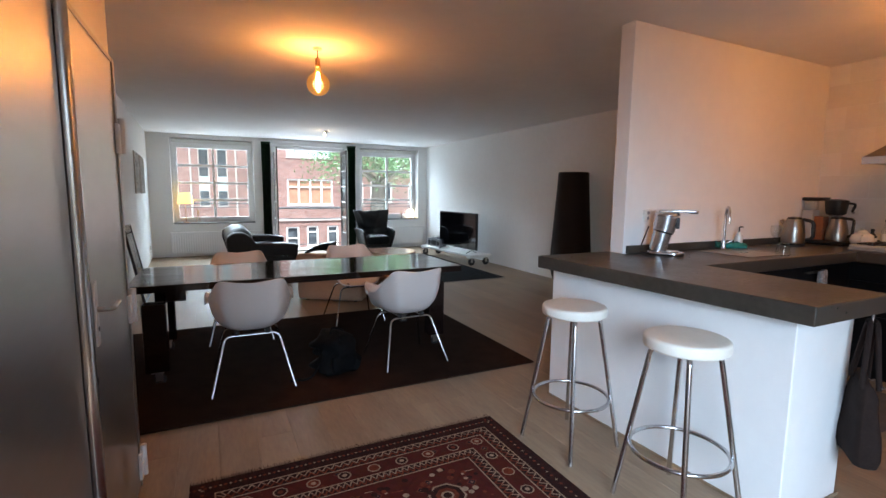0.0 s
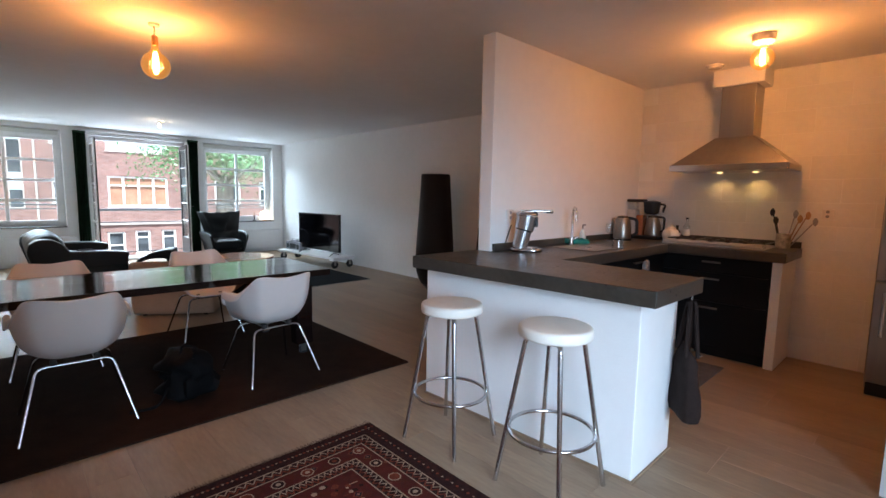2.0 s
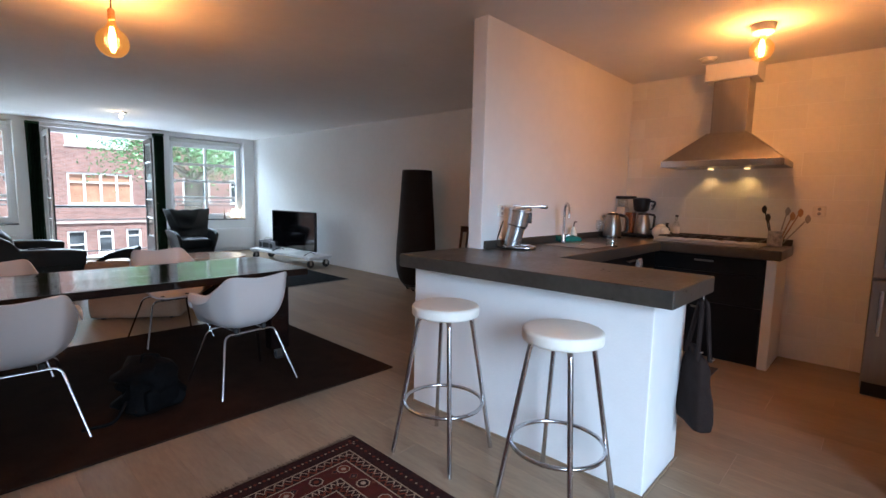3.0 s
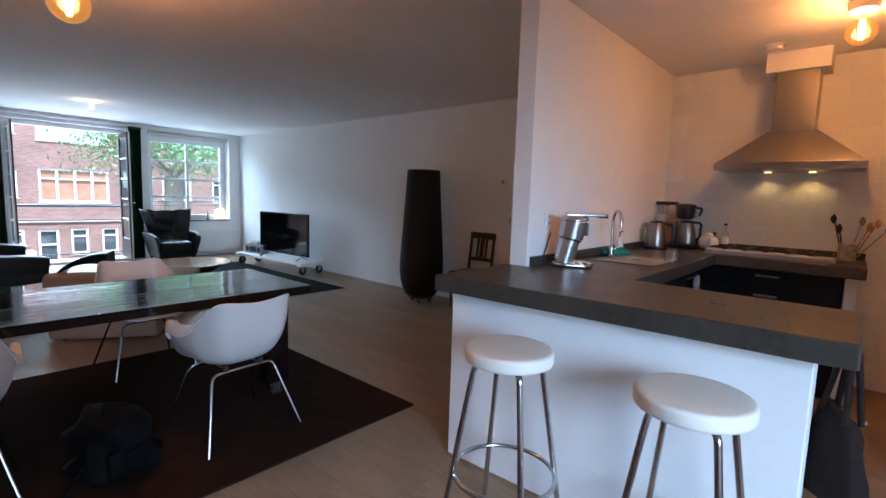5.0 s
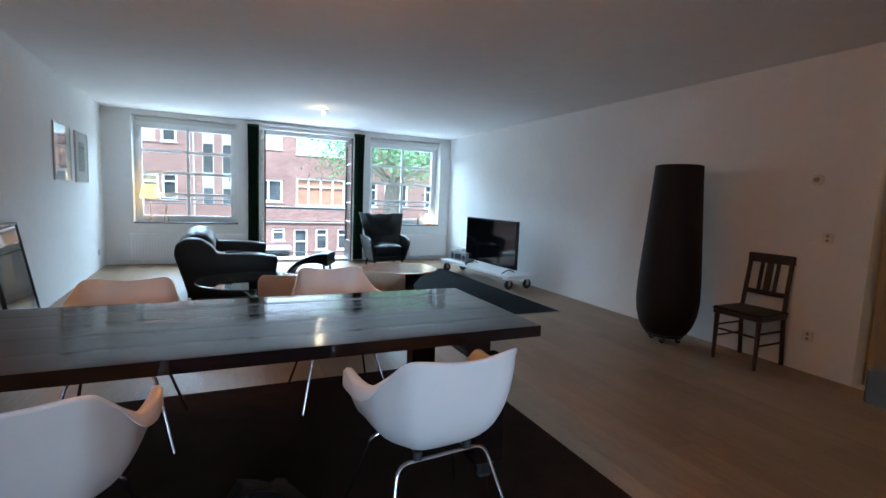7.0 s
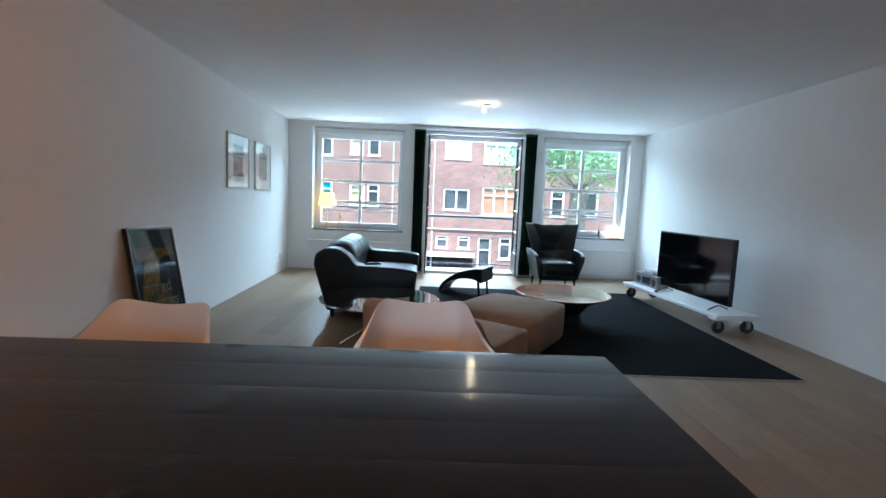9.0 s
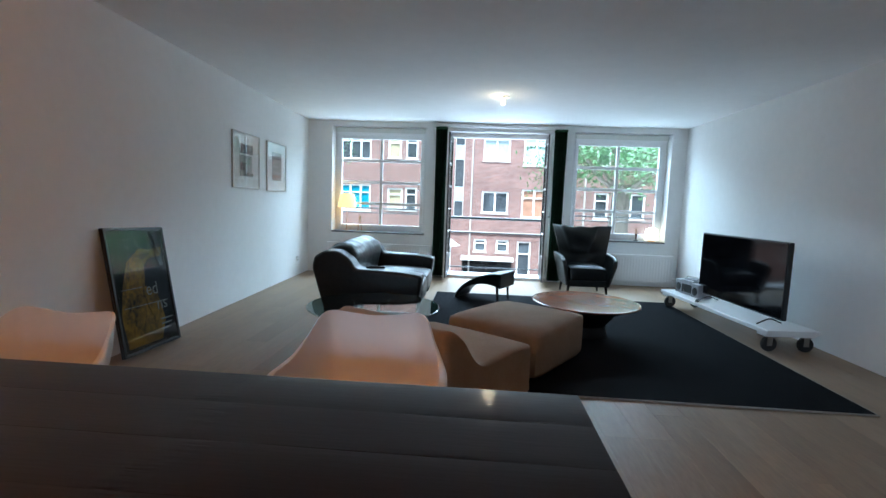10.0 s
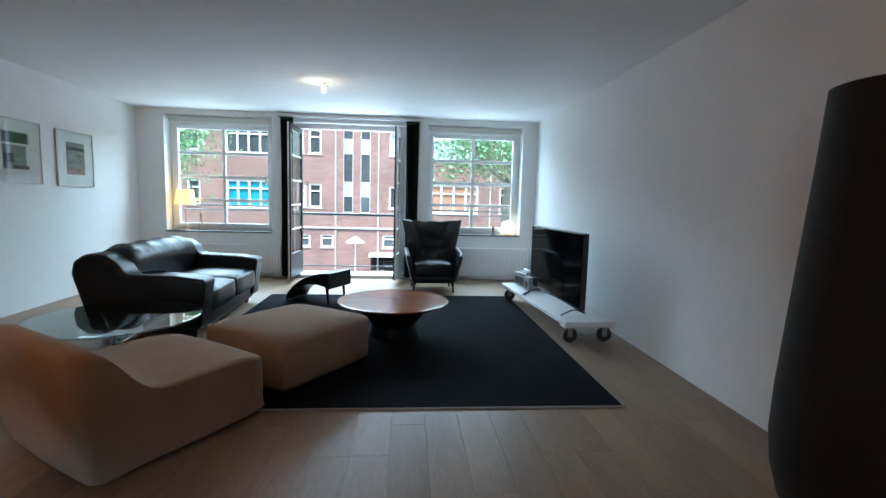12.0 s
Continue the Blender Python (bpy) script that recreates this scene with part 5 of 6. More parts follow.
for x, y, h, m_, lb in ((5.13, 2.07, 0.23, TUMBLER, "tall clear oil bottle with a dark cap"), (5.08, 2.14, 0.15, BLACK, "short dark bottle with a black cap")):
    bo = thing("bottle", lb, "bottle", pose(x, y, ZC))
    part("glass", lathe(B(), [(0.028, 0.0), (0.032, 0.008), (0.032, h * 0.6), (0.012, h * 0.78), (0.012, h * 0.92)], 20), m_, bo)
    part("cap", lathe(B(), [(0.014, h * 0.92), (0.014, h)], 14), BLACK, bo)
    part("label", lathe(B(), [(0.0325, h * 0.2), (0.0325, h * 0.5)], 20), PAPER, bo)

# hob
hb = thing("gas_hob", "five burner steel gas hob with black pan supports", "hob", pose(4.88, 1.71, ZC + 0.001))
part("plate", box(B(), -0.23, -0.41, 0.0, 0.25, 0.41, 0.014, 0.005), HOBSTEEL, hb)
part("control_strip", box(B(), -0.235, -0.40, 0.0145, -0.15, 0.40, 0.042, 0.008), HOBSTEEL, hb)
for k in range(5):
    y = -0.27 + 0.135 * k
    part("knob", lathe(B(), [(0.022, 0.0425), (0.022, 0.060), (0.017, 0.066)], 18, (-0.205, y, 0)), CHAIRWOOD, hb, "dark reddish control knob")
for x, y, r in ((-0.06, -0.27, 0.04), (0.13, -0.27, 0.05), (0.04, 0.0, 0.062), (-0.06, 0.27, 0.05), (0.13, 0.27, 0.04)):
    part("burner", lathe(B(), [(r, 0.0145), (r, 0.026), (r * 0.8, 0.032)], 22, (x, y, 0)), BLACK, hb)
for y in (-0.27, 0.0, 0.27):
    g = part("pan_support", box(B(), -0.125, y - 0.125, 0.040, 0.22, y - 0.115, 0.050, 0.002, 1), BLACK, hb)
    for a in ((-0.125, y + 0.115, 0.22, y + 0.125), (-0.125, y - 0.115, -0.115, y + 0.115), (0.21, y - 0.115, 0.22, y + 0.115), (0.045, y - 0.115, 0.055, y + 0.115), (-0.115, y - 0.005, 0.21, y + 0.005)):
        part("bar", box(B(), a[0], a[1], 0.0402, a[2], a[3], 0.0502, 0.002, 1), BLACK, g)
    for x in (-0.12, 0.215):
        for s in (-0.12, 0.12):
            part("stub", box(B(), x - 0.005, y + s - 0.005, 0.0145, x + 0.005, y + s + 0.005, 0.040), BLACK, g)

# extractor hood
hdm = thing("extractor_hood", "stainless steel chimney hood above the hob", "cooker hood", pose(5.198, 1.655, 0))
b = B()
o0 = [(-0.49, -0.46), (-0.001, -0.46), (-0.001, 0.46), (-0.49, 0.46)]
o1 = [(-0.28, -0.155), (-0.001, -0.155), (-0.001, 0.155), (-0.28, 0.155)]
lv = [[b.verts.new((x, y, z)) for x, y in o] for o, z in ((o0, 1.655), (o0, 1.70), (o1, 1.955))]
b.faces.new(list(reversed(lv[0])))
b.faces.new(lv[2])
for p, q in zip(lv, lv[1:]):
    for k in range(4):
        b.faces.new((p[k], p[(k + 1) % 4], q[(k + 1) % 4], q[k]))
part("canopy", b, STEEL, hdm, smooth=20)
part("chimney", box(B(), -0.265, -0.135, 1.9555, -0.002, 0.135, 2.41, 0.004), STEEL, hdm)
part("front_strip", box(B(), -0.494, -0.462, 1.650, -0.489, 0.462, 1.705, 0.002), CHROME, hdm)
for y in (-0.145, 0.145):
    part("lamp_lens", lathe(B(), [(0.02, 1.645), (0.024, 1.650), (0.024, 1.6548)], 20, (-0.10, y, 0)), HOODLENS, hdm, "lit lamp lens")
solid("duct_box", box(B(), 4.90, 1.46, 2.405, 5.197, 1.86, H - 0.001, 0.004), WALL, "white boxed duct above the hood", "boxing", kind="structure")
sd = thing("smoke_detector", "round white smoke detector on the ceiling", "smoke detector", pose(4.70, 1.79, H))
part("body", lathe(B(), [(0.03, -0.035), (0.05, -0.028), (0.055, -0.001)], 28), CERAMIC, sd)
part("rim", lathe(B(), [(0.068, -0.010), (0.07, -0.0005)], 28), CERAMIC, sd)

up = thing("utensil_pot", "patterned white pot full of kitchen utensils", "utensil pot", pose(5.05, 1.25, ZC))
part("pot", lathe(B(), [(0.05, 0.0), (0.055, 0.01), (0.055, 0.125), (0.05, 0.13)], 28), mat("patterned glaze", (0.55, 0.53, 0.50), 0.3, second=(0.05, 0.05, 0.06), scale=22), up)
for k, (dx, dy, hh, m_) in enumerate(((0.02, 0.09, 0.29, BLACK), (-0.02, 0.055, 0.22, BLACK), (0.02, -0.14, 0.27, WOODLIGHT), (-0.03, -0.10, 0.24, WOODLIGHT), (0.0, -0.19, 0.22, STEEL), (0.03, -0.06, 0.28, STEEL))):
    ut = part("utensil", tube(B(), [(dx * 0.3, dy * 0.3, 0.03), (dx, dy, hh)], 0.005, 8), m_, up)
    b = lathe(B(), [(0.004, -0.035), (0.018, -0.015), (0.02, 0.01), (0.006, 0.035)], 14)
    bmesh.ops.transform(b, matrix=pose(dx * 1.1, dy * 1.1, hh + 0.02) @ Matrix.Diagonal((0.35, 1, 1, 1)), verts=b.verts[:])
    part("head", b, m_, ut)


def socket(x, y, z, turn, name="wall_socket", label="white double wall socket", w=0.042, h=0.042):
    s = thing(name, label, "socket", pose(x, y, z, 0, 0, turn))
    part("plate", box(B(), -w, -0.012, -h, w, -0.0005, h, 0.006), CERAMIC, s)
    for k in (-1, 1):
        b = lathe(B(), [(0.011, -0.006), (0.013, 0.0)], 18)
        bmesh.ops.transform(b, matrix=pose(0, -0.0135, k * h * 0.45, 90, 0, 0), verts=b.verts[:])
        part("inset", b, GRILLE, s)


socket(XR, 0.985, 1.29, -90)
socket(XR, 2.33, 1.28, -90, "light_switch", "white wall switch over the worktop", 0.04, 0.04)
socket(2.97, 2.615, 1.25, 0)
socket(XR, 4.40, 0.30, -90)
socket(XR, 4.345, 1.11, -90, "light_switch", "white light switch beside the doorway", 0.04, 0.04)
socket(-0.945, 10.90, 0.27, 90)
th = thing("thermostat", "round white thermostat dial on the wall", "thermostat", pose(XR, 4.46, 1.57, 0, -90, 0))
part("dial", lathe(B(), [(0.042, 0.001), (0.042, 0.02), (0.03, 0.032)], 28), CERAMIC, th)
part("knob", lathe(B(), [(0.02, 0.0325), (0.018, 0.045)], 20), GRILLE, th)

# fridge
fr = thing("fridge_freezer", "tall silver fridge freezer with bar handles", "fridge", pose(4.60, 0.31, 0))
part("body", box(B(), 0.045, -0.30, 0.04, 0.59, 0.30, 1.88, 0.008), STEEL, fr)
part("upper_door", box(B(), 0.0, -0.30, 0.845, 0.043, 0.30, 1.88, 0.012), STEEL, fr)
part("lower_door", box(B(), 0.0, -0.30, 0.10, 0.043, 0.30, 0.835, 0.012), STEEL, fr)
part("plinth", box(B(), 0.03, -0.29, 0.0, 0.55, 0.29, 0.098, 0.004), BLACK, fr)
for z0, z1 in ((0.92, 1.36), (0.45, 0.77)):
    h = part("handle", box(B(), -0.045, 0.225, z0, -0.030, 0.250, z1, 0.005), CHROME, fr)
    for z in (z0 + 0.04, z1 - 0.04):
        part("post", tube(B(), [(-0.032, 0.2375, z), (0.002, 0.2375, z)], 0.008, 8), CHROME, h)

# bag hung on the peninsula end
sg = thing("shopping_bag", "dark brown canvas shopping bag hanging by its straps", "bag", pose(2.695, 1.19, 0.242, 0, 0, 42))
b = B()
soft_block(b, -0.15, -0.045, 0.0, 0.15, 0.045, 0.38, 0.04, 0.0)
for v in b.verts:
    k = max(0.0, v.co.z / 0.38)
    v.co.x *= 0.95 - 0.42 * k
    v.co.y *= 1.2 - 0.6 * k
    v.co += noise.noise_vector(v.co * 9) * 0.016
    v.co.z += 0.05 * k * v.co.x / 0.16
part("sack", b, CANVAS, sg, smooth=50)
for x in (-0.055, 0.05):
    part("strap_ring", ring(B(), (x, -0.040, 0.352), 0.013, 0.003, 16, 6), CHROME, sg)
for y in (-0.03, 0.03):
    part("strap", tube(B(), bend([(-0.06, y, 0.34), (-0.03, y * 0.4, 0.622), (0.0, y * 0.3, 0.627), (0.05, y, 0.36)], 0.03), 0.011, 8), CANVAS, sg)
part("hook", tube(B(), bend([(-0.015, 0.0, 0.658), (-0.015, 0.0, 0.608), (0.015, 0.0, 0.608), (0.015, 0, 0.622)], 0.008), 0.004, 8), CHROME, sg)


# ---- stools ----
def stool(m):
    s = thing("bar_stool", "round cream topped bar stool on four splayed chrome legs", "stool", m, "bar stools at the peninsula")
    part("seat", lathe(B(), [(0.10, 0.738), (0.160, 0.739), (0.170, 0.744), (0.173, 0.754), (0.173, 0.780), (0.169, 0.790), (0.158, 0.795), (0.09, 0.797)], 56), CREAM, s, "cream vinyl seat", smooth=60)
    for k in range(4):
        a = math.pi / 2 * k
        c, n = math.cos(a), math.sin(a)
        part("leg", tube(B(), bend([(0.05 * c, 0.05 * n, 0.728), (0.135 * c, 0.135 * n, 0.728), (0.262 * c, 0.262 * n, 0.004)], 0.03), 0.0115, 12), CHROME, s)
    part("footrest", ring(B(), (0, 0, 0.275), 0.203, 0.0095, 48), CHROME, s)
    return s


first_stool = stool(pose(1.934, 2.18, 0.0, 0, 0, 51))
copy_thing(first_stool, pose(1.985, 1.538, 0.0, 0, 0, 43))

# ---- persian rug ----
px0, px1, py0, py1 = 0.02, 1.68, -0.05, 2.615
pr = thing("persian_rug", "worn dark red patterned persian rug with fringed edge", "rug", pose((px0 + px1) / 2, (py0 + py1) / 2, 0.001))
hx, hy = (px1 - px0) / 2, (py1 - py0) / 2
part("border", box(B(), -hx, -hy, 0, hx, hy, 0.008, 0.003), RUGNAVY, pr, "dark navy border")


def frame_band(inset, width, z, material, label):
    b = B()
    x, y = hx - inset, hy - inset
    for a in ((-x, y - width, x, y), (-x, -y, x, -y + width), (-x, -y + width, -x + width, y - width), (x - width, -y + width, x, y - width)):
        box(b, a[0], a[1], 0.0082, a[2], a[3], z)
    return part("band", b, material, pr, label)


frame_band(0.105, 0.007, 0.0090, RUGCREAM, "cream stripe")
frame_band(0.112, 0.060, 0.0088, RUGNAVY, "dark zigzag band")
frame_band(0.172, 0.007, 0.0090, RUGCREAM, "cream stripe")
frame_band(0.179, 0.100, 0.0088, PERSIAN, "patterned red band")
frame_band(0.279, 0.007, 0.0090, RUGCREAM, "cream stripe")
frame_band(0.286, 0.060, 0.0088, RUGNAVY, "dark zigzag band")
frame_band(0.346, 0.007, 0.0090, RUGCREAM, "cream stripe")
part("field", box(B(), -hx + 0.353, -hy + 0.353, 0.0082, hx - 0.353, hy - 0.353, 0.0089), PERSIAN, pr, "dark red field with small motifs")


def zigzag(x0, y0, x1, y1, n, amp, material, thick=0.004):
    b = B()
    d, o = Vector((x1 - x0, y1 - y0, 0)), Vector((-(y1 - y0), x1 - x0, 0)).normalized()
    for k in range(n):
        p, q = Vector((x0, y0, 0.0095)) + d * (k / n) + o * amp * (-1) ** k, Vector((x0, y0, 0.0095)) + d * ((k + 1) / n) - o * amp * (-1) ** k
        e = (q - p).normalized()
        s = Vector((-e.y, e.x, 0)) * thick
        vs = [b.verts.new(v) for v in (p - s, q - s, q + s, p + s)]
        b.faces.new(vs)
    return part("zigzag", b, material, pr, "woven zigzag line")


for inset, m_, t_ in ((0.132, RUGCREAM, 0.0030), (0.153, RUGRUST, 0.0042), (0.306, RUGCREAM, 0.0030), (0.327, RUGRUST, 0.0042)):
    for s in (-1, 1):
        zigzag(s * (hx - inset), -hy + inset, s * (hx - inset), hy - inset, 104, 0.017, m_, t_)
        zigzag(-hx + inset, s * (hy - inset), hx - inset, s * (hy - inset), 64, 0.017, m_, t_)


def lozenge(cx, cy, r, material, z):
    b = B()
    pts = [(r, 0.4 * r), (0.4 * r, r), (-0.4 * r, r), (-r, 0.4 * r), (-r, -0.4 * r), (-0.4 * r, -r), (0.4 * r, -r), (r, -0.4 * r)]
    b.faces.new([b.verts.new((cx + x, cy + y, z)) for x, y in pts])
    return b


rg = random.Random(4)
for cx, cy in ((0.24, 0.75), (-0.22, 0.66), (0.22, 0.26), (-0.24, 0.1), (0.22, -0.3), (-0.22, -0.5)):
    for r, m_, z in ((0.085, RUGCREAM, 0.0092), (0.075, RUGNAVY, 0.0094), (0.052, RUGRUST, 0.0096), (0.03, RUGCREAM, 0.0098), (0.02, RUGNAVY, 0.0100)):
        part("medallion", lozenge(cx, cy, r, m_, z), m_, pr)
for s in (-1, 1):
    spots = [(s * (hx - 0.229), -hy + 0.229 + (2 * hy - 0.458) * k / 14) for k in range(15)] + [(-hx + 0.229 + (2 * hx - 0.458) * k / 8, s * (hy - 0.229)) for k in range(1, 8)]
    for k, (cx, cy) in enumerate(spots):
        for r, m_, z in ((0.032, RUGCREAM, 0.0092), (0.026, RUGNAVY if k % 2 else RUGRUST, 0.0094), (0.012, RUGCREAM if k % 3 else RUGRUST, 0.0096)):
            part("rosette", lozenge(cx, cy, r, m_, z), m_, pr)
for m_, n_ in ((RUGCREAM, 150), (RUGRUST, 190), (RUGNAVY, 210)):
    b = B()
    for k in range(n_):
        cx, cy, r = rg.uniform(-0.45, 0.45), rg.uniform(-0.95, 0.95), rg.uniform(0.006, 0.018)
        pts = [(r, 0.4 * r), (0.4 * r, r), (-0.4 * r, r), (-r, 0.4 * r), (-r, -0.4 * r), (-0.4 * r, -r), (0.4 * r, -r), (r, -0.4 * r)]
        if k % 3 == 0:
            pts = [(r * 1.6, 0.2 * r), (-r * 1.6, 0.5 * r), (-r * 1.6, 0.1 * r), (r * 1.6, -0.2 * r)]
        b.faces.new([b.verts.new((cx + x, cy + y, 0.0091 + 0.00004 * (k % 5))) for x, y in pts])
    tagged(part("pattern", b, m_, pr, "scattered small woven motifs"), kind="stuff")
for m_, off in ((RUGCREAM, 0.0), (RUGRUST, 0.5)):
    b = B()
    for s in (-1, 1):
        for k in range(38):
            for cx, cy in (((k + off) / 38 * 2 * hx - hx, s * (hy - 0.055)), (s * (hx - 0.055), ((k + off) / 38 * 2 * hy - hy))):
                r = 0.010 if off else 0.007
                b.faces.new([b.verts.new((cx + x, cy + y, 0.0097)) for x, y in ((r, 0), (0, r), (-r, 0), (0, -r))])
    tagged(part("border_pattern", b, m_, pr, "row of small woven diamonds"), kind="stuff")
b = B()
for k in range(330):
    x = -hx + 2 * hx * k / 329 + rg.uniform(-0.002, 0.002)
    for s in (-1, 1):
        l_ = rg.uniform(0.018, 0.045)
        dx = rg.uniform(-0.008, 0.008)
        vs = [b.verts.new(v) for v in ((x - 0.0014, s * hy, 0.004), (x + 0.0014, s * hy, 0.004), (x + dx + 0.0008, s * (hy + l_), 0.0015), (x + dx - 0.0008, s * (hy + l_), 0.0015))]
        b.faces.new(vs)
tagged(part("fringe", b, RUGNAVY, pr, "short worn fringe"), kind="stuff")

# ---- along the east wall ----
vs_ = thing("floor_vase", "tall dark brown woven floor vase on castors", "vase", pose(4.765, 5.41, 0))
part("vessel", lathe(B(), [(0.15, 0.085), (0.195, 0.10), (0.24, 0.18), (0.27, 0.29), (0.283, 0.42), (0.278, 0.60), (0.262, 0.85), (0.242, 1.15), (0.222, 1.45), (0.208, 1.695), (0.195, 1.70), (0.19, 1.66), (0.20, 1.30)], 64), VASE, vs_, smooth=60)
part("bottom_plate", lathe(B(), [(0.17, 0.068), (0.17, 0.084)], 40), BLACK, vs_)
for k in range(4):
    a = k * math.pi / 2 + 0.5
    castor(vs_, 0.12 * math.cos(a), 0.12 * math.sin(a), 0.068, 0.026, 0, 0.02)


def wooden_chair():
    c = thing("wooden_chair", "dark stained wooden chair with a slatted back", "chair", pose(4.965, 4.735, 0, 0, 0, 92))
    # local: front towards +y
    part("seat", box(B(), -0.205, -0.19, 0.44, 0.205, 0.205, 0.465, 0.010), LEATHER, c, "black leather seat pad")
    part("seat_frame", box(B(), -0.20, -0.185, 0.405, 0.20, 0.20, 0.4395, 0.006), CHAIRWOOD, c)
    for x in (-0.175, 0.175):
        part("front_leg", tube(B(), [(x, 0.175, 0.0), (x, 0.175, 0.405)], 0.015, 10, 0.021), CHAIRWOOD, c)
        part("back_post", tube(B(), [(x, -0.215, 0.0), (x, -0.17, 0.42), (x * 0.97, -0.185, 0.60), (x * 0.95, -0.225, 0.90)], 0.018, 10), CHAIRWOOD, c)
        part("side_stretcher", tube(B(), [(x, 0.172, 0.20), (x, -0.185, 0.20)], 0.009, 8), CHAIRWOOD, c)
        part("side_stretcher", tube(B(), [(x, 0.172, 0.30), (x, -0.180, 0.30)], 0.009, 8), CHAIRWOOD, c)
    part("front_stretcher", tube(B(), [(-0.17, 0.175, 0.27), (0.17, 0.175, 0.27)], 0.009, 8), CHAIRWOOD, c)
    part("top_rail", box(B(), -0.19, -0.242, 0.855, 0.19, -0.212, 0.935, 0.010), CHAIRWOOD, c)
    part("lower_rail", box(B(), -0.165, -0.200, 0.575, 0.165, -0.178, 0.615, 0.006), CHAIRWOOD, c)
    for x, w in ((-0.065, 0.014), (0.0, 0.026), (0.065, 0.014)):
        b = B()
        z0, z1 = 0.612, 0.858
        vs = [b.verts.new(v) for v in ((x - w, -0.195, z0), (x + w, -0.195, z0), (x + w, -0.229, z1), (x - w, -0.229, z1), (x - w, -0.185, z0), (x + w, -0.185, z0), (x + w, -0.219, z1), (x - w, -0.219, z1))]
        for q in ((0, 1, 2, 3), (4, 5, 6, 7), (0, 1, 5, 4), (1, 2, 6, 5), (2, 3, 7, 6), (3, 0, 4, 7)):
            b.faces.new([vs[k] for k in q])
        part("back_slat", b, CHAIRWOOD, c)


wooden_chair()

# ---- pictures on the west wall ----
def wall_x(y):
    return -0.70 + (LX1 + 0.70) * (y - 4.3) / (YF - 4.3)


TILTW = math.degrees(math.atan2(-(LX1 + 0.70), YF - 4.3))


def print_frame(y0, y1, z0, z1, ink, bands, label):
    y = (y0 + y1) / 2
    p = thing("framed_print", label, "picture", pose(wall_x(y) + 0.002, y, z0, 0, 0, TILTW), "framed prints on the wall")
    w, h = (y1 - y0) / 2, z1 - z0
    part("backing", box(B(), 0.0, -w + 0.008, 0.008, 0.012, w - 0.008, h - 0.008), PAPER, p, "white mount")
    b = B()
    for a in ((-w, 0, -w + 0.012, h), (w - 0.012, 0, w, h), (-w + 0.012, 0, w - 0.012, 0.012), (-w + 0.012, h - 0.012, w - 0.012, h)):
        box(b, 0.0, a[0], a[1], 0.022, a[2], a[3], 0.002, 1)
    part("frame", b, HOBSTEEL, p)
    part("print", box(B(), 0.0122, -w * 0.50, h * 0.22, 0.0135, w * 0.50, h * 0.80), ink, p, "landscape print")
    for y0, y1, z0, z1, m_ in bands:
        part("print_band", box(B(), 0.0137, w * y0, h * z0, 0.0141, w * y1, h * z1), m_, p)
    part("glass", box(B(), 0.0165, -w + 0.012, 0.012, 0.0175, w - 0.012, h - 0.012), FRAMEGLASS, p)


print_frame(8.76, 9.46, 1.335, 1.985, GREYINK, ((-0.46, 0.42, 0.63, 0.78, PRINTDARK), (-0.50, 0.50, 0.595, 0.625, PAPER), (-0.44, -0.10, 0.32, 0.46, PRINTDARK), (-0.15, 0.45, 0.225, 0.28, PRINTDARK), (0.38, 0.50, 0.28, 0.59, PAPER)), "silver framed grey green print with a wide white mount")
print_frame(9.70, 10.37, 1.325, 1.98, GREYINK, ((-0.48, 0.45, 0.66, 0.72, PRINTDARK), (-0.42, 0.20, 0.36, 0.46, GREYINK), (-0.48, 0.48, 0.23, 0.33, BROWNINK)), "silver framed grey and brown print with a wide mount")

ps = thing("framed_poster", "black framed ochre poster leaning against the wall", "poster", pose(-0.625, 7.085, 0.014) @ pose(0, 0, 0, -2.5, -10.5, 2.2))
w, h = 0.335, 0.965
part("backing", box(B(), 0.0, -w, 0.0, 0.012, w, h), BLACK, ps)
b = B()
for a in ((-w, 0, -w + 0.022, h), (w - 0.022, 0, w, h), (-w + 0.022, 0, w - 0.022, 0.022), (-w + 0.022, h - 0.022, w - 0.022, h)):
    box(b, 0.0125, a[0], a[1], 0.030, a[2], a[3], 0.003, 1)
part("frame", b, BLACK, ps)
part("print", box(B(), 0.0125, -w + 0.022, 0.022, 0.014, w - 0.022, h - 0.022), PRINTDARK, ps, "dark printed sheet")
b = B()
b.faces.new([b.verts.new((0.0146, y, z)) for y, z in ((-0.26, 0.05), (0.12, 0.05), (0.20, 0.20), (0.15, 0.42), (0.02, 0.50), (0.05, 0.66), (0.16, 0.78), (0.02, 0.80), (-0.14, 0.70), (-0.22, 0.52), (-0.28, 0.30))])
part("ochre_shape", b, POSTERINK, ps, "ochre brushed shape")
b = B()
b.faces.new([b.verts.new((0.0146, y, z)) for y, z in ((0.00, 0.70), (0.28, 0.73), (0.29, 0.80), (0.16, 0.79), (0.02, 0.745))])
part("ochre_band", b, POSTERINK, ps)
for k in range(4):
    part("dark_stroke", tube(B(), [(0.0147, -0.20 + 0.08 * k + 0.03 * math.sin(k * 2 + q * 0.9), 0.10 + 0.05 * q) for q in range(5 + k % 2 * 2)], 0.0006 + 0.0002 * k, 6), PRINTDARK, ps)


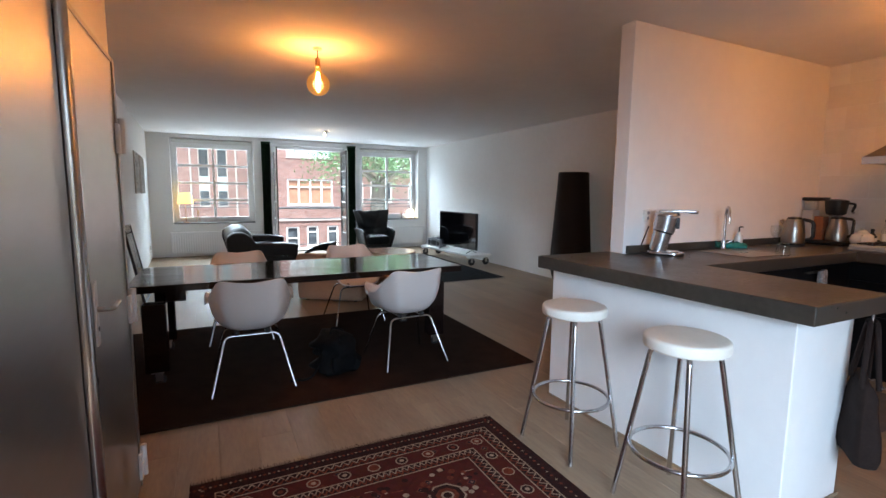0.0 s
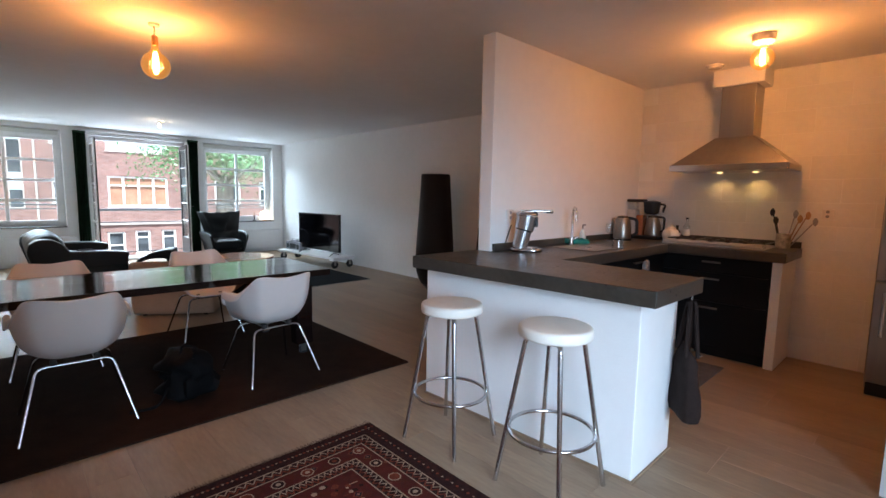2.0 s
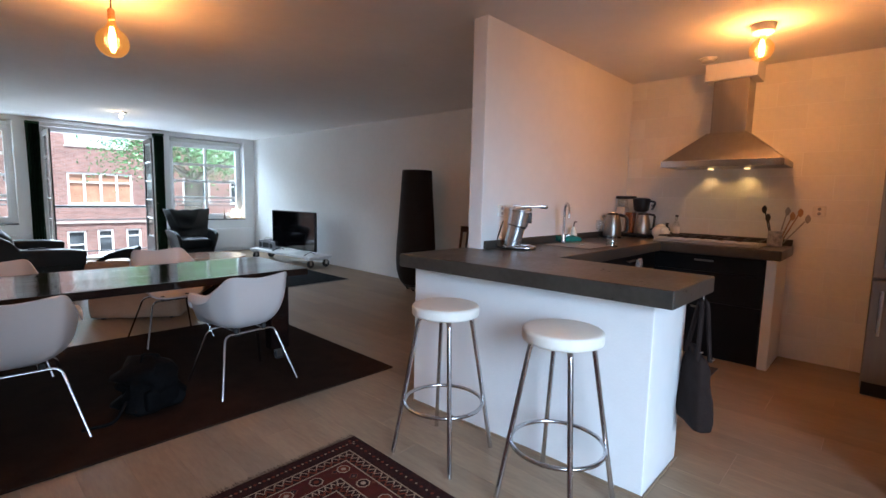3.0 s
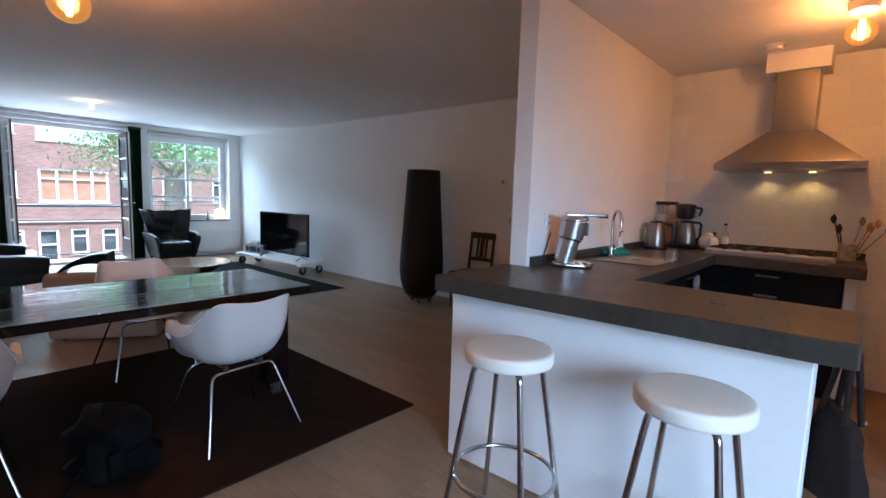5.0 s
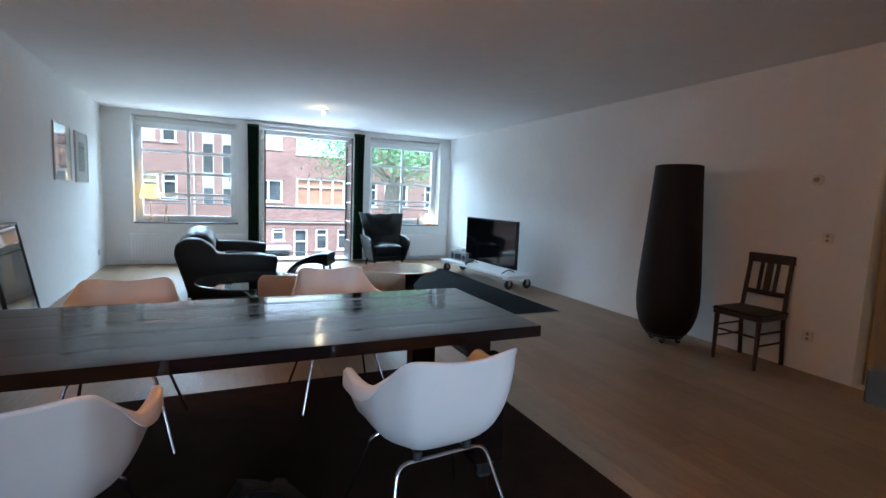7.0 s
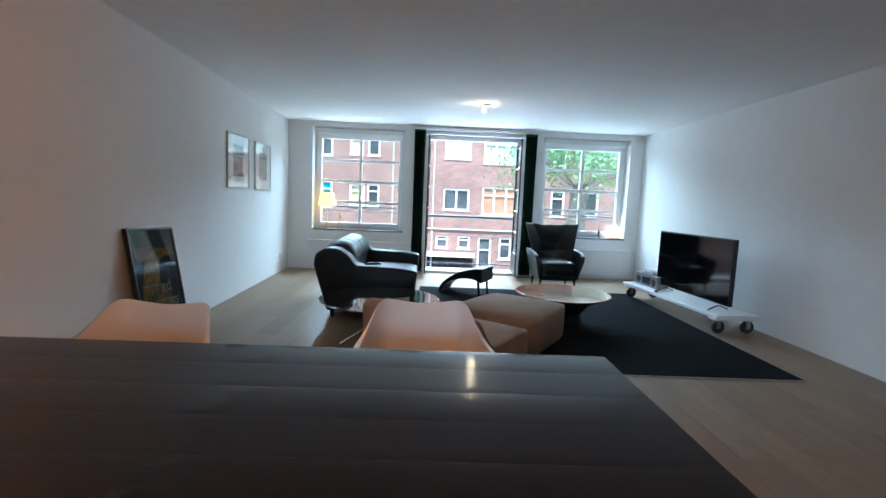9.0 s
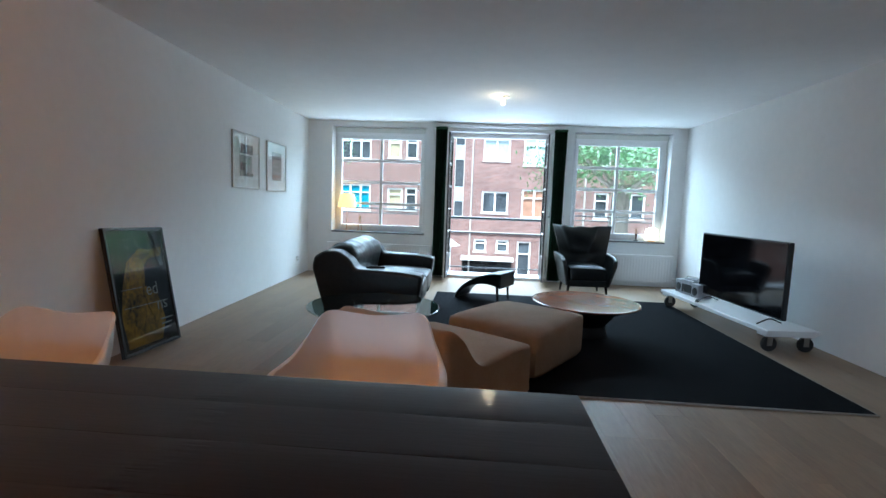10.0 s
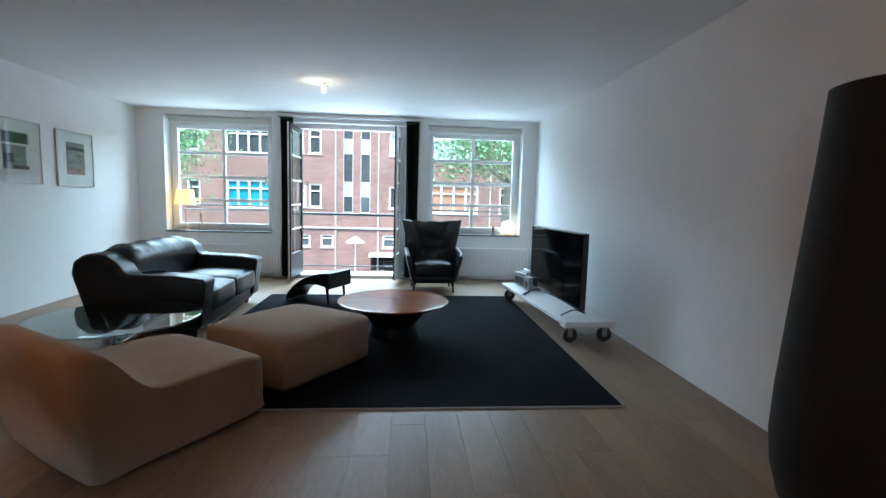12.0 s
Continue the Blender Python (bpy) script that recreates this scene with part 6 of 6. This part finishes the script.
def letters(text, parent, y, z, size):
    cu = bpy.data.curves.new("words", "FONT")
    cu.body, cu.size, cu.extrude, cu.resolution_u = text, size, 0.0003, 3
    ob = new("words", cu)
    dg = bpy.context.evaluated_depsgraph_get()
    me = bpy.data.meshes.new_from_object(ob.evaluated_get(dg))
    bpy.data.objects.remove(ob)
    me.materials.clear()
    me.materials.append(INK)
    o = new("lettering", me)
    o.parent = parent
    o.matrix_local = pose(0.0152, y, z, 90, 0, 90)
    return o


letters("ed", ps, 0.02, 0.42, 0.15)
letters("ns", ps, 0.12, 0.29, 0.15)
for y0, y1, z in ((-0.24, -0.02, 0.49), (-0.24, 0.27, 0.35), (0.14, 0.29, 0.20), (0.14, 0.27, 0.16), (0.14, 0.25, 0.12)):
    part("lettering_bar", box(B(), 0.0148, y0, z, 0.0152, y1, z + (0.012 if y0 > 0 else 0.006)), INK, ps)
part("glass", box(B(), 0.022, -w + 0.022, 0.022, 0.0235, w - 0.022, h - 0.022), FRAMEGLASS, ps, "reflecting glass")

# ---- on the window sills ----
zs = WL[2] + 0.022
tl = thing("table_lamp", "slim brass table lamp with a lit yellow shade", "table lamp", pose(-0.33, YF + 0.13, zs))
part("base", lathe(B(), [(0.055, 0.0), (0.055, 0.012), (0.012, 0.02)], 24), WOODLIGHT, tl)
part("stem", lathe(B(), [(0.007, 0.02), (0.006, 0.52)], 12), WOODLIGHT, tl)
b = lathe(B(), [(0.155, 0.40), (0.115, 0.63)], 40)
bmesh.ops.delete(b, geom=[f_ for f_ in b.faces if len(f_.verts) > 4], context="FACES_ONLY")
bmesh.ops.solidify(b, geom=b.faces[:], thickness=0.003)
part("shade", b, SHADE, tl, "lit yellow fabric shade")
wo = thing("wooden_figure", "small slender wooden stand on the sill", "ornament", pose(-0.10, YF + 0.13, zs))
for s in (-1, 1):
    part("leg", tube(B(), [(s * 0.035, 0, 0.0), (s * 0.008, 0, 0.20)], 0.006, 8), WOODLIGHT, wo)
part("head", lathe(B(), [(0.012, 0.195), (0.02, 0.21), (0.02, 0.25), (0.008, 0.27)], 16), WOODLIGHT, wo)
zr = WR[2] + 0.022
gl = thing("sill_lamp", "low glowing white sill lamp", "lamp", pose(4.80, YF + 0.12, zr))
part("shade", lathe(B(), [(0.10, 0.03), (0.105, 0.05), (0.09, 0.20), (0.03, 0.23)], 32), GLOW, gl, "glowing white shade")
part("base", lathe(B(), [(0.06, 0.0), (0.06, 0.01), (0.02, 0.03)], 24), WOODLIGHT, gl)
cs = thing("candlestick", "short turned wooden candlestick", "candlestick", pose(4.555, YF + 0.12, zr))
part("turned_foot", lathe(B(), [(0.035, 0.0), (0.035, 0.012), (0.012, 0.03), (0.016, 0.10), (0.022, 0.12)], 20), CHAIRWOOD, cs)
part("candle", lathe(B(), [(0.012, 0.12), (0.012, 0.20)], 14), WOODLIGHT, cs)

# ---- outside ----
# balcony rail before the doors and the windows
def rail(name, x0, x1, bars, posts, label):
    r = thing(name, label, "railing", pose(0, YF + 0.62, 0))
    for z, rad in bars:
        part("rail", tube(B(), [(x0, 0, z), (x1, 0, z)], rad, 8), DARKFRAME, r)
    for x in posts:
        part("post", box(B(), x - 0.012, -0.012, -0.25, x + 0.012, 0.012, bars[0][0], 0.002, 1), DARKFRAME, r)
    return r


rail("balcony_railing", 1.20, 3.26, [(0.99, 0.024), (0.73, 0.012), (0.10, 0.012)], (1.22, 3.24), "dark metal balcony railing outside the doors")
rail("window_railing", -0.70, 1.15, [(1.10, 0.014), (1.02, 0.010)], (-0.68, 1.13), "thin metal rail outside the window")
rail("window_railing", 3.32, 5.10, [(1.10, 0.014), (1.02, 0.010)], (3.34, 5.08), "thin metal rail outside the window")
solid("balcony_slab", box(B(), 1.0, YF + 0.42, -0.30, 3.4, YF + 0.72, -0.12, 0.01), STONEBAND, "narrow concrete balcony slab", "balcony", kind="structure")
for x0 in (-0.75, 3.27):
    solid("window_ledge", box(B(), x0, YF + 0.421, 0.55, x0 + 1.95, YF + 0.70, 0.62, 0.008), STONEBAND, "outer stone window ledge", "ledge", kind="structure")

GZ = -3.4
solid("ground", box(B(), -400, YF + 0.42, GZ - 0.3, 400, 900, GZ - 0.12), ASPHALT, "dark asphalt street ground", "ground", kind="structure")
solid("pavement", box(B(), -60, 27.2, GZ - 0.119, 60, 31.0, GZ, 0.02), PAVING, "grey paved pavement across the street", "pavement", kind="structure")
solid("pavement_near", box(B(), -60, YF + 0.43, GZ - 0.119, 60, 15.0, GZ, 0.02), PAVING, "grey paved pavement below the facade", "pavement", kind="structure")

FY = 31.0
hs = thing("brick_apartment_block", "red brick apartment block with white windows across the street", "building", pose(0, FY, 0))
WINS = []


def house_window(x0, x1, z0, z1, style, pane, label="white framed window"):
    WINS.append((x0, x1, z0, z1, style, pane, label))


for zb in (0.0, 3.0, 6.0):
    up_ = zb > 0
    z0, z1 = (0.60 + zb, 2.10 + zb)
    # upper panes of these two get a pale colour as painted sky reflection
    house_window(2.15, 3.68, z0 + 0.12, z1 - 0.12, 2, PALEPANEL if up_ else DARKPANE)
    house_window(4.45, 7.30, z0 - 0.08, z1 + 0.06, 4, ORANGEPANE if not up_ else PALEPANEL)
    house_window(8.55, 9.35, z0, z1, 1, DARKPANE)
    house_window(9.85, 11.4, z0 + 0.06, z1, 2, DARKPANE)
    house_window(12.6, 15.4, z0, z1, 4, DARKPANE)
    house_window(17.0, 18.5, z0, z1, 2, DARKPANE)
    house_window(-2.35, -1.65, z0 + 0.10, z1 - 0.06, 1, DARKPANE)
    house_window(-3.40, -2.62 if up_ else -2.50, z0 + 0.12, z1 - 0.12, 1, CREAMPANE)
    house_window(-6.85, -4.40, z0, z1 + 0.04, 4, BLUEPANE if not up_ else DARKPANE)
    house_window(-8.95, -8.25, z0 + 0.1, z1, 1, DARKPANE)
    house_window(-12.5, -10.0, z0, z1, 4, DARKPANE)
    house_window(-15.5, -14.0, z0, z1, 2, DARKPANE)
for x in (-14.5, -11.5, -7.6, -5.6, -3.0, -1.7, 1.80, 3.10, 5.60, 6.90, 8.4, 10.4, 12.8, 15.0):
    house_window(x, x + 0.72, -1.55 if x < 4 else -2.1, -0.82, 1, DARKPANE)
house_window(4.32, 5.12, -3.30, -0.85, 1, DARKPANE, "white framed street door")
house_window(1.15, 4.05, -3.30, -1.95, 4, SHOPPANE, "dark shop window under the awning")
house_window(-0.45, 0.12, 0.45, 7.6, 0, DARKPANE, "tall narrow stairwell window")
house_window(0.52, 1.09, 0.45, 7.6, 0, DARKPANE, "tall narrow stairwell window")
fxs = sorted({-40.0, 40.0, *[w_[0] for w_ in WINS], *[w_[1] for w_ in WINS]})
b = B()
TOP = 9.4
for p, q in zip(fxs, fxs[1:]):
    low = GZ - 0.1
    for w_ in sorted((w_ for w_ in WINS if w_[0] <= p + 1e-6 and w_[1] >= q - 1e-6), key=lambda w_: w_[2]):
        if w_[2] > low:
            box(b, p, 0.0, low, q, 0.35, w_[2])
        low = max(low, w_[3])
    box(b, p, 0.0, low, q, 0.35, TOP)
part("wall", b, BRICK, hs, "red brick wall", smooth=20)
part("back_wall", box(B(), -40, 9.0, GZ - 0.1, 40, 9.3, TOP), BRICK, hs)
b = B()
rf = [b.verts.new(v) for v in ((-40, -0.35, TOP), (40, -0.35, TOP), (40, 4.6, TOP + 3.2), (-40, 4.6, TOP + 3.2), (40, 9.6, TOP), (-40, 9.6, TOP))]
b.faces.new((rf[0], rf[1], rf[2], rf[3]))
b.faces.new((rf[3], rf[2], rf[4], rf[5]))
bmesh.ops.solidify(b, geom=b.faces[:], thickness=0.15)
part("roof", b, ROOFTILE, hs, "dark tiled roof")
part("gutter", box(B(), -40, -0.45, TOP - 0.12, 40, -0.20, TOP + 0.02, 0.02), STREETWHITE, hs, "white gutter")
for z in (-0.42, 2.72):
    if z < 0:
        part("ledge", box(B(), -40, -0.12, z - 0.05, 40, -0.002, z + 0.05, 0.01), STONEBAND, hs, "pale stone band")
for x in (-0.85, 1.55, 8.0, -9.6):
    part("downpipe", tube(B(), [(x, -0.06, GZ), (x, -0.06, TOP - 0.1)], 0.05, 8), STONEBAND, hs, "grey downpipe")
for x0, x1, z0, z1, style, pane, label in WINS:
    w_ = part("window", box(B(), x0, 0.16, z0, x1, 0.18, z1), pane, hs, label)
    b = B()
    t_ = 0.09 if style else 0.05
    for a in ((x0, z0, x0 + t_, z1), (x1 - t_, z0, x1, z1), (x0 + t_, z0, x1 - t_, z0 + t_), (x0 + t_, z1 - t_, x1 - t_, z1)):
        box(b, a[0], 0.04, a[1], a[2], 0.158, a[3])
    if style:
        for k in range(1, style):
            xm = x0 + (x1 - x0) * k / style
            box(b, xm - 0.05, 0.05, z0 + t_, xm + 0.05, 0.157, z1 - t_)
        zt = z1 - (z1 - z0) * 0.30
        if style != 2:
            box(b, x0 + t_, 0.055, zt - 0.035, x1 - t_, 0.156, zt + 0.035)
    part("frame", b, DARKFRAME if pane is SHOPPANE else STREETWHITE if style else STONEBAND, w_)
    if style == 0:
        for k in range(3):
            part("panel", box(B(), x0 + 0.05, 0.12, z0 + 0.9 + k * 2.4, x1 - 0.05, 0.155, z0 + 1.75 + k * 2.4), PALEPANEL, w_, "pale glass panel")
    else:
        part("sill", box(B(), x0 - 0.06, -0.06, z0 - 0.07, x1 + 0.06, 0.04, z0 - 0.001), STONEBAND, w_)
        part("lintel", box(B(), x0 - 0.1, -0.02, z1 + 0.001, x1 + 0.1, 0.039, z1 + 0.22), BRICK, w_)


# parasol and parked cars in the street
pa = thing("parasol", "white parasol standing on the pavement", "parasol", pose(0.62, 27.6, GZ))
part("pole", tube(B(), [(0, 0, 0.05), (0, 0, 2.75)], 0.03, 10), STREETWHITE, pa)
part("canopy", lathe(B(), [(0.50, 2.46), (0.47, 2.49), (0.25, 2.64), (0.05, 2.78)], 8), STREETWHITE, pa)
part("foot", lathe(B(), [(0.28, 0.0), (0.28, 0.06), (0.05, 0.10)], 16), STONEBAND, pa)
aw = thing("shop_awning", "pale flat awning over a shop front", "awning", pose(2.6, FY, -1.86))
part("canopy", box(B(), -1.5, -0.9, 0.0, 1.5, -0.005, 0.06, 0.01), STREETWHITE, aw)
part("valance", box(B(), -1.5, -0.92, -0.12, 1.5, -0.905, 0.05, 0.003), STREETWHITE, aw)


def car(x, y, paint, label):
    c = thing("parked_car", label, "car", pose(x, y, GZ - 0.12), "parked cars")
    b = B()
    outline = [(-2.1, 0.35), (2.1, 0.35), (2.1, 0.75), (1.35, 0.88), (0.65, 1.38), (-1.1, 1.42), (-1.75, 0.95), (-2.1, 0.85)]
    for w_, ins in ((0.84, 0.0),):
        lo = [b.verts.new((px, -w_ + (0.16 if pz > 1.2 else 0), pz)) for px, pz in outline]
        hi = [b.verts.new((px, w_ - (0.16 if pz > 1.2 else 0), pz)) for px, pz in outline]
    b.faces.new(lo)
    b.faces.new(list(reversed(hi)))
    for i in range(len(outline)):
        b.faces.new((lo[i], hi[i], hi[(i + 1) % len(outline)], lo[(i + 1) % len(outline)]))
    bmesh.ops.recalc_face_normals(b, faces=b.faces[:])
    bmesh.ops.bevel(b, geom=b.edges[:], offset=0.06, segments=3, affect="EDGES", profile=0.5)
    part("body", b, paint, c, smooth=50)
    part("side_window", prism(B(), [(-0.95, -0.86), (0.55, -0.86), (0.55, -0.72), (-0.95, -0.72)], 0.95, 1.30, 0.02), DARKPANE, c)
    for wx in (-1.3, 1.3):
        for s in (-1, 1):
            b = lathe(B(), [(0.2, -0.1), (0.31, -0.1), (0.32, 0.0), (0.31, 0.1), (0.2, 0.1)], 20)
            bmesh.ops.transform(b, matrix=pose(wx, s * 0.76, 0.32, 90, 0, 0), verts=b.verts[:])
            part("wheel", b, RUBBER, c)


car(2.2, 25.6, CARPAINT, "dark blue car parked along the kerb")
car(7.4, 25.7, mat("silver car paint", (0.35, 0.36, 0.38), 0.25, 0.6, coat=0.5), "silver car parked along the kerb")
car(-3.6, 25.6, mat("grey car paint", (0.08, 0.085, 0.09), 0.25, 0.4, coat=0.5), "grey car parked along the kerb")


def tree(x, y, trunk_r, fork, height, spread, seed, label, lean=0.0):
    r = random.Random(seed)
    t = thing("street_tree", label, "tree", pose(x, y, GZ - 0.12), "street trees")
    b = B()
    tube(b, [(0, 0, 0), (0.02, 0, fork * 0.4), (lean * 0.5, 0, fork * 0.8), (lean, 0, fork)], trunk_r * 1.15, 14, trunk_r * 0.8)
    tips = []
    for k in range(9):
        a = 2 * math.pi * k / 9 + r.uniform(-0.3, 0.3)
        d = Vector((math.cos(a), math.sin(a), r.uniform(0.1, 1.2)))
        p = Vector((lean, 0, fork - 0.3 - 0.2 * r.random()))
        pts = [p]
        for s in range(5):
            d = (d + Vector((r.uniform(-0.3, 0.3), r.uniform(-0.3, 0.3), r.uniform(-0.05, 0.35)))).normalized()
            p = p + d * spread * r.uniform(0.16, 0.26)
            pts.append(p)
            if s > 0:
                tips.append(p)
        tube(b, pts, trunk_r * 0.21, 8, 0.015)
        for s in (2, 3, 4):
            e = (Vector((r.uniform(-1, 1), r.uniform(-1, 1), r.uniform(-0.4, 0.5)))).normalized()
            q1 = pts[s] + e * spread * 0.16
            q2 = q1 + (e + Vector((0, 0, -0.3))).normalized() * spread * 0.16
            tube(b, [pts[s], q1, q2], 0.035, 6, 0.012)
            tips += [q1, q2]
    part("trunk", b, BARK, t, "grey brown trunk and limbs", smooth=60)
    verts, faces = [], []
    for p in tips:
        for _ in range(170):
            o = Vector((r.gauss(0, 1), r.gauss(0, 1), r.gauss(0, 1.1))) * spread * 0.10
            c = p + o
            u = Vector((r.uniform(-1, 1), r.uniform(-1, 1), r.uniform(-1, 1))).normalized()
            v = u.orthogonal().normalized()
            s = r.uniform(0.035, 0.085)
            i = len(verts)
            verts += [c - u * s, c + v * s * 0.55, c + u * s, c - v * s * 0.55]
            faces.append((i, i + 1, i + 2, i + 3))
    me = bpy.data.meshes.new("crown")
    me.from_pydata([tuple(v) for v in verts], [], faces)
    me.materials.append(LEAF)
    ob = new("crown", me)
    ob.parent = t
    tagged(ob, "crown of many small green leaves", kind="stuff")


tree(6.75, 20.2, 0.36, 5.6, 9, 4.6, 3, "mature street tree with a broad green crown", 0.1)
tree(-6.3, 20.4, 0.33, 4.9, 9, 5.0, 8, "mature street tree with drooping leafy limbs", 0.0)

# ---- pieces of the setting: floor planks and painted blocks ----
rp = random.Random(11)
PW = 0.193
plank_meshes = {}


def plank_mesh(length, width):
    key = (round(length, 2), round(width, 3))
    if key not in plank_meshes:
        b = box(B(), -width / 2 + 0.0003, -key[0] / 2 + 0.0003, -0.011, width / 2 - 0.0003, key[0] / 2 - 0.0003, 0.0, 0.0008, 1)
        plank_meshes[key] = mesh_of("plank", b, PLANK)
    return plank_meshes[key]


x = -1.20
while x < XR - 0.01:
    w = min(PW, XR - x)
    y = YB - rp.choice((0.0, 0.32, 0.64, 0.96))
    while y < YF:
        y0, y1 = max(y, YB), min(y + 1.28, YF)
        if y1 - y0 > 0.05:
            ob = new("plank", plank_mesh(y1 - y0, w))
            ob.location = (x + w / 2, (y0 + y1) / 2, 0.0)
            ob.parent = floor
        y += 1.28
    x += PW

east = bpy.data.objects["wall_east"]
BW, BH = 0.445, 0.198
block = box(B(), -0.0035, -BW / 2 + 0.0025, -BH / 2 + 0.0025, 0.0, BW / 2 - 0.0025, BH / 2 - 0.0025, 0.0015, 1)
block_mesh = mesh_of("block", block, BLOCK)
rows = int(H / BH) + 1
for j in range(rows):
    z = BH * (j + 0.5)
    y = 0.0 + (BW / 2 if j % 2 else 0.0) + 0.02
    while y < 2.60:
        a, c = max(y - BW / 2, 0.0), min(y + BW / 2, 2.612)
        z0, z1 = z - BH / 2, min(z + BH / 2, H - 0.002)
        if c - a > 0.03 and z1 - z0 > 0.02:
            ob = new("block", block_mesh)
            ob.parent = east
            ob.matrix_local = Matrix.Translation((XR - 0.0005, (a + c) / 2, (z0 + z1) / 2)) @ Matrix.Diagonal((1, (c - a) / BW, (z1 - z0) / BH, 1))
        y += BW
